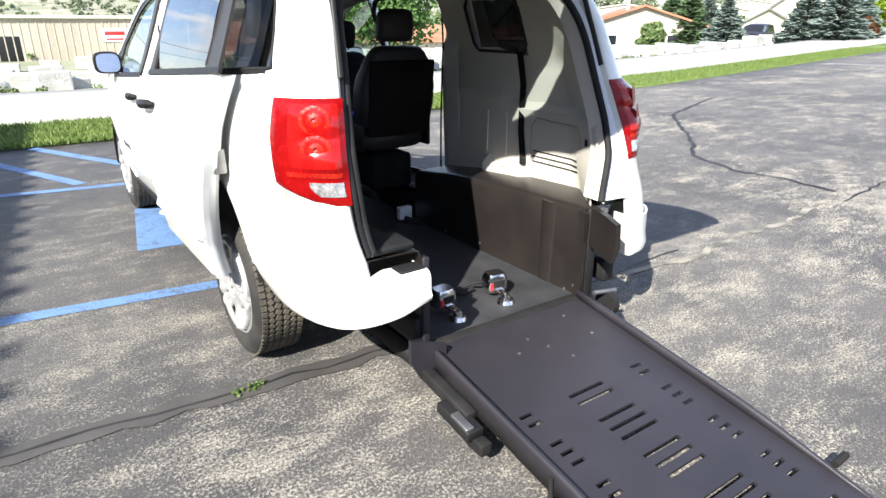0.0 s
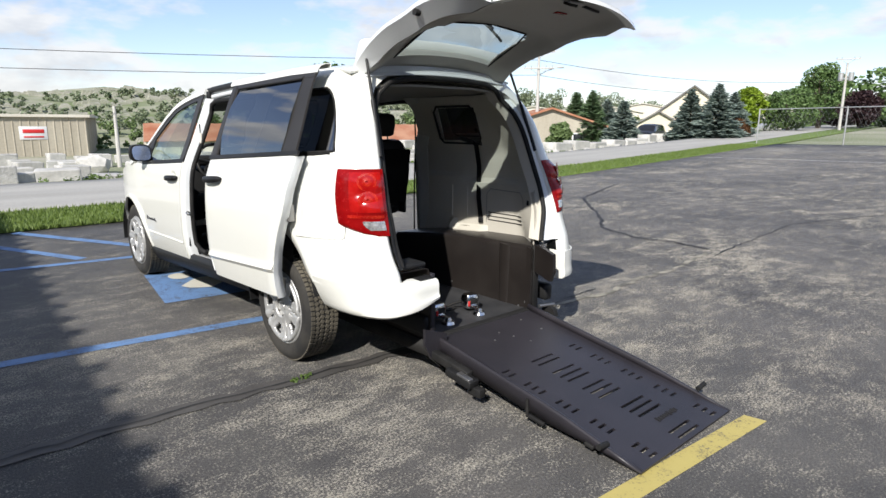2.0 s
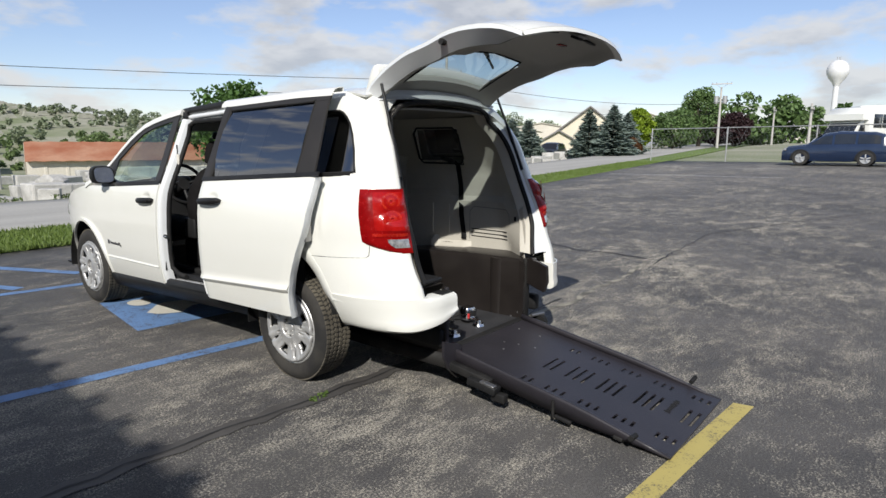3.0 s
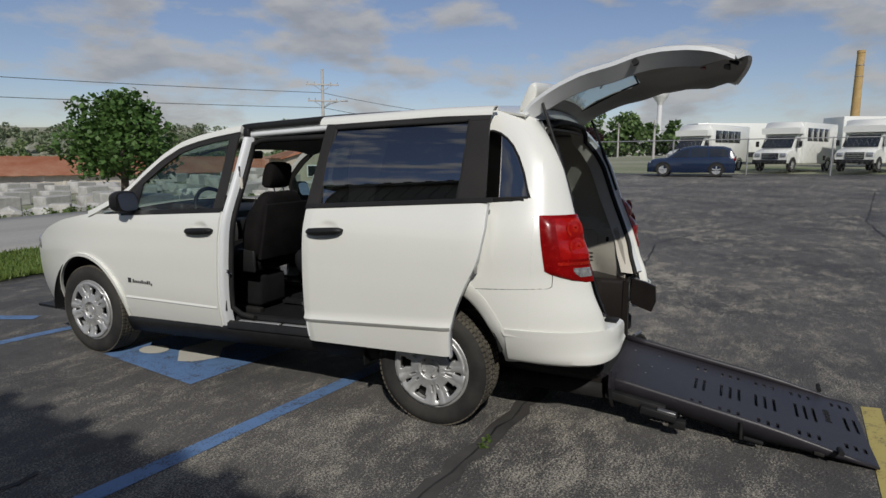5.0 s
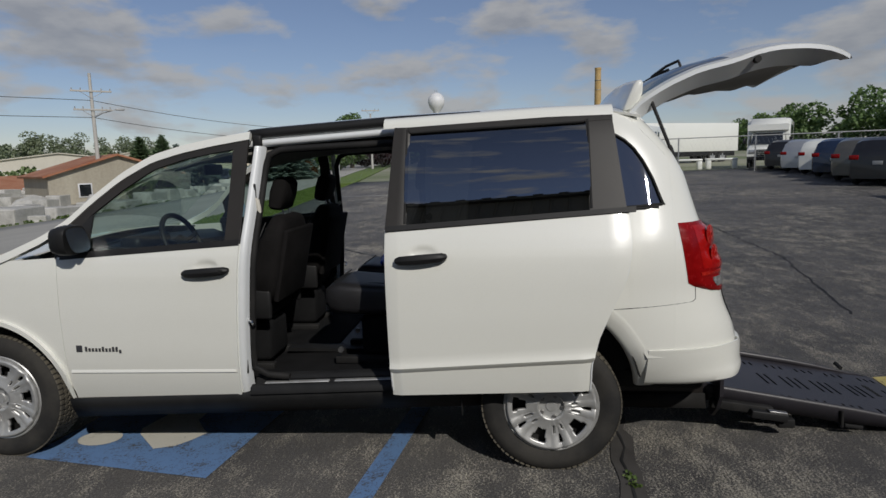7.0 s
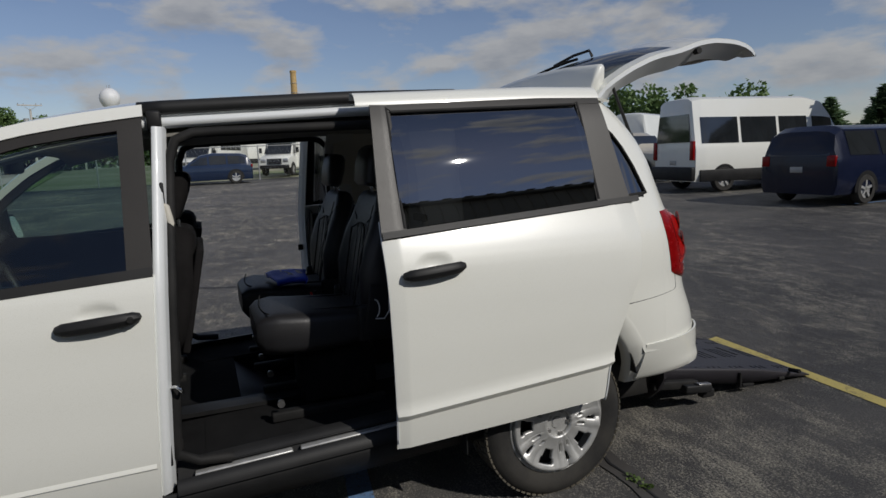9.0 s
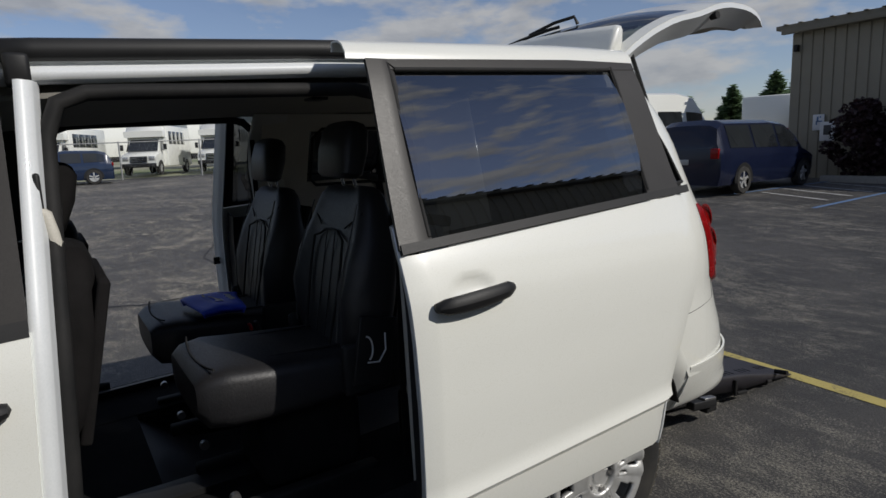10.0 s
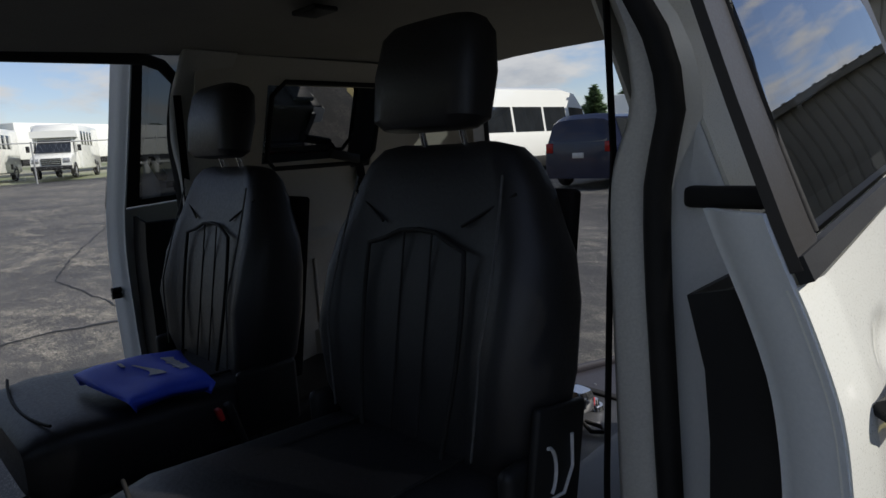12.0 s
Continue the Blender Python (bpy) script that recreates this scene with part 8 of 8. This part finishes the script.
vehicle("parked_sedan", "dark car parked beside the spruce trees", "car", pose(x, y, land(x, y), 0, 0, 100), "car_black", SUV, 1.86, 0.22, 0.35, (-1.32, 1.40), ((-1.85, -0.95), (-0.85, 0.0), (0.1, 0.95)))

# pickup with a bed cap
PICK = [(-2.9, 1.0, 1.62, 0.93), (-2.85, 1.05, 1.68, 1.0), (-0.95, 1.08, 1.70, 1.0), (-0.85, 1.10, 1.80, 1.0), (0.55, 1.10, 1.82, 1.0), (0.95, 1.08, 1.6, 1.0), (1.30, 1.06, 1.2, 1.0), (1.5, 1.04, 1.10, 0.99), (2.6, 1.0, 1.05, 0.95), (2.75, 0.8, 0.86, 0.9)]
vehicle("pickup_truck", "champagne pickup truck with a cap over its bed", "truck", heading(17.2, -14.8, -1, -0.12), "car_champagne", PICK, 2.0, 0.42, 0.40, (-1.85, 1.80), ((-2.6, -1.05), (-0.7, -0.15), (-0.05, 0.95)), None, (1.12, 1.7, 1.5, 1.32, 0.92), ((0.9, -2.88, 1.05, 0.12, 0.3),), ((0.75, 2.7, 0.85, 0.3, 0.2),))
for x, y, lab in ((22.5, -20.5, "white"), (14.0, -20.0, "white")):
    vehicle("cargo_van", "%s high-roof van parked beyond the truck" % lab, "van", heading(x, y, 0.5, -0.86), "white", TRANSIT, 2.06, 0.30, 0.36, (-1.95, 1.80), ((1.2, 2.0),), None, (1.3, 2.1, 1.7, 2.44, 2.02), ((0.90, -2.95, 1.2, 0.16, 0.55),), ((0.75, 2.85, 0.9, 0.3, 0.25),), 0.3)


def shuttle_bus(x, y, dx, dy, length=6.9, group="parked shuttle buses"):
    """A cutaway shuttle bus; its nose looks along (dx, dy)."""
    b = thing("shuttle_bus", "white cutaway shuttle bus parked behind the fence", "bus", heading(x, y, dx, dy), group)
    L0, L1 = -length / 2, length / 2 - 1.9
    bm = bmesh.new()
    box(bm, (0, (L0 + L1) / 2, 1.72), (2.35, L1 - L0, 2.5), 0.10)
    part("body", bm, M["white"], b, "white box body", True)
    loft("cab", [[(s * w, yy, z) for s, w, z in ((1, 0.95, 0.5), (1, 1.0, 0.9), (1, 0.98, belt_), (1, 0.86, top_), (-1, 0.86, top_), (-1, 0.98, belt_), (-1, 1.0, 0.9), (-1, 0.95, 0.5))] for yy, belt_, top_ in ((L1 - 0.1, 1.35, 2.35), (L1 + 0.35, 1.35, 2.2), (L1 + 0.95, 1.30, 1.38), (L1 + 1.55, 1.18, 1.26), (L1 + 1.75, 1.05, 1.12))], M["white"], b, "white cab")
    loft("cab_cap", [[(x_, yy, z) for x_, z in ((-1.1, 2.25), (1.1, 2.25), (1.12, 2.6), (0.9, zt), (-0.9, zt), (-1.12, 2.6))] for yy, zt in ((L1 - 0.05, 3.0), (L1 + 0.3, 2.92), (L1 + 0.62, 2.62))], M["white"], b, "white moulded cap")
    rows = [[(xx, L1 + 0.98 - 0.62 * u, 1.42 + 0.74 * u) for xx in span(-0.86 + 0.06 * u, 0.86 - 0.06 * u, 4)] for u in span(0, 1, 3)]
    sheet("windscreen", rows, M["window_dark"], b, "dark windscreen", 0.02)
    for s in (-1, 1):
        sheet("cab_window", [[(s * 1.0, L1 + 0.05, 1.45), (s * 0.93, L1 + 0.05, 2.05)], [(s * 1.0, L1 + 0.75, 1.42), (s * 0.95, L1 + 0.42, 2.0)]], M["window_dark"], b, "dark window", 0.02)
        n = 4 if s < 0 else 5
        for k in range(n):
            w = 0.78
            boxed("side_window", (s * 1.178, L1 - 0.75 - (w + 0.05) * k, 2.22), (0.02, w, 0.78), M["window_dark"], b, 0.006, None, "dark window")
        boxed("vent_grille", (s * 1.178, L0 + 1.9, 0.82), (0.02, 0.4, 0.3), M["plastic"], b)
        boxed("headlamp", (s * 0.74, L1 + 1.74, 0.98), (0.32, 0.1, 0.22), M["clear_lens"], b, 0.02)
        boxed("door_mirror", (s * 1.25, L1 + 0.75, 1.65), (0.18, 0.12, 0.34), M["plastic"], b, 0.03)
        boxed("tail_lamp", (s * 1.0, L0 - 0.01, 1.2), (0.16, 0.04, 0.3), M["red_lens"], b, 0.01)
        for yy in (L0 + 1.25, L1 + 1.0):
            rows = [[(s * (1.178 if yy < L1 else 1.002), yy + q * math.cos(t), 0.4 + q * math.sin(t)) for q in (0.385, 0.47)] for t in span(0.0, math.pi, 14)]
            sheet("wheel_arch", rows, M["plastic"], b, "dark wheel arch", 0.01)
            far_wheel(b, s * (1.06 if yy < L1 else 0.90), yy, 0.39, 0.24)
    boxed("grille", (0, L1 + 1.77, 0.92), (0.95, 0.06, 0.36), M["plastic"], b, 0.02, None, "dark grille")
    for k in range(3):
        boxed("grille_bar", (0, L1 + 1.81, 0.82 + 0.10 * k), (0.9, 0.02, 0.035), M["chrome"], b)
    boxed("front_bumper", (0, L1 + 1.82, 0.58), (1.95, 0.18, 0.24), M["plastic"], b, 0.04)
    return b


for x, y, ln in ((41.3, 0.4, 6.9), (40.6, -4.7, 6.9), (40.4, -9.0, 7.4), (37.2, -16.6, 6.6)):
    shuttle_bus(x, y, -0.90, 0.44, ln)
# long white trailers behind the buses
for x, y, L in ((52.5, -14.0, 14.0), (58.0, -4.0, 14.0)):
    t = thing("box_trailer", "long white box trailer parked behind the buses", "trailer", heading(x, y, -0.42, 0.90))
    boxed("trailer_box", (0, 0, 2.2), (2.5, L, 2.5), M["white"], t, 0.05, None, "white box")
    boxed("under_rail", (0, 0, 0.75), (2.3, L * 0.96, 0.42), M["plastic"], t, 0.03, None, "dark frame")
    for yy in (-L * 0.38, -L * 0.30):
        for s in (-1, 1):
            far_wheel(t, s * 1.05, yy, 0.48, 0.28)
    boxed("landing_leg", (-0.9, L * 0.3, 0.35), (0.15, 0.15, 0.7), M["galv"], t, 0.01)
    boxed("landing_leg", (0.9, L * 0.3, 0.35), (0.15, 0.15, 0.7), M["galv"], t, 0.01)
# small white fairings standing on the grass behind the fence
for k, (x, y) in enumerate(((37.2, -11.5), (37.0, -13.6))):
    f = thing("moulded_fairing", "low white moulded panel standing behind the fence", "panel", heading(x, y, -1, 0.1))
    boxed("fairing_top", (0, 0, 0.62), (1.9, 0.5, 0.14), M["white"], f, 0.05)
    for s in (-1, 1):
        boxed("fairing_leg", (s * 0.78, 0, 0.29), (0.30, 0.45, 0.58), M["white"], f, 0.05)
# small bus behind the tan building
x, y = at_az(-2.76, 1.58, -61.3, 38)
shuttle_bus(x, y, 0.3, -0.95, 6.0)

# ---- markings and sign of the bay beside the building ----
def bay_line(x0, y0, x1, y1, w, material, label):
    a, b = Vector((x0, y0, 0)), Vector((x1, y1, 0))
    n = Vector((-(b - a).y, (b - a).x, 0)).normalized() * w / 2
    rows = [[(p.x + q.x, p.y + q.y, rise(p.x, p.y) + 0.006) for q in (-n, n)] for p in (a.lerp(b, u) for u in span(0, 1, 6))]
    tagged(sheet("bay_line", rows, material, split=0), label, "road marking", kind="structure")


bay_line(3.6, -10.97, 3.8, -16.2, 0.11, M["blue_paint"], "worn blue bay line painted on the asphalt")
bay_line(6.2, -12.0, 6.0, -17.0, 0.11, M["blue_paint"], "worn blue bay line painted on the asphalt")
for k in range(4):
    bay_line(4.0, -12.4 - 1.05 * k, 5.9, -13.2 - 1.05 * k, 0.09, M["white_paint"], "faint white hatching painted on the asphalt")
sign = thing("parking_sign", "small white parking sign on the tan wall", "sign")
boxed("plate", (6.83, -17.74, 1.89), (0.32, 0.012, 0.46), M["white_print"], sign, 0.004)
for k, (dx, dz, w, h) in enumerate(((0.02, 0.06, 0.05, 0.16), (-0.03, 0.0, 0.14, 0.04), (0.05, -0.05, 0.04, 0.10), (-0.05, 0.12, 0.04, 0.05))):
    boxed("sign_mark", (6.83 + dx, -17.731, 1.92 + dz), (w, 0.004, h), M["blue_paint"], sign, 0)
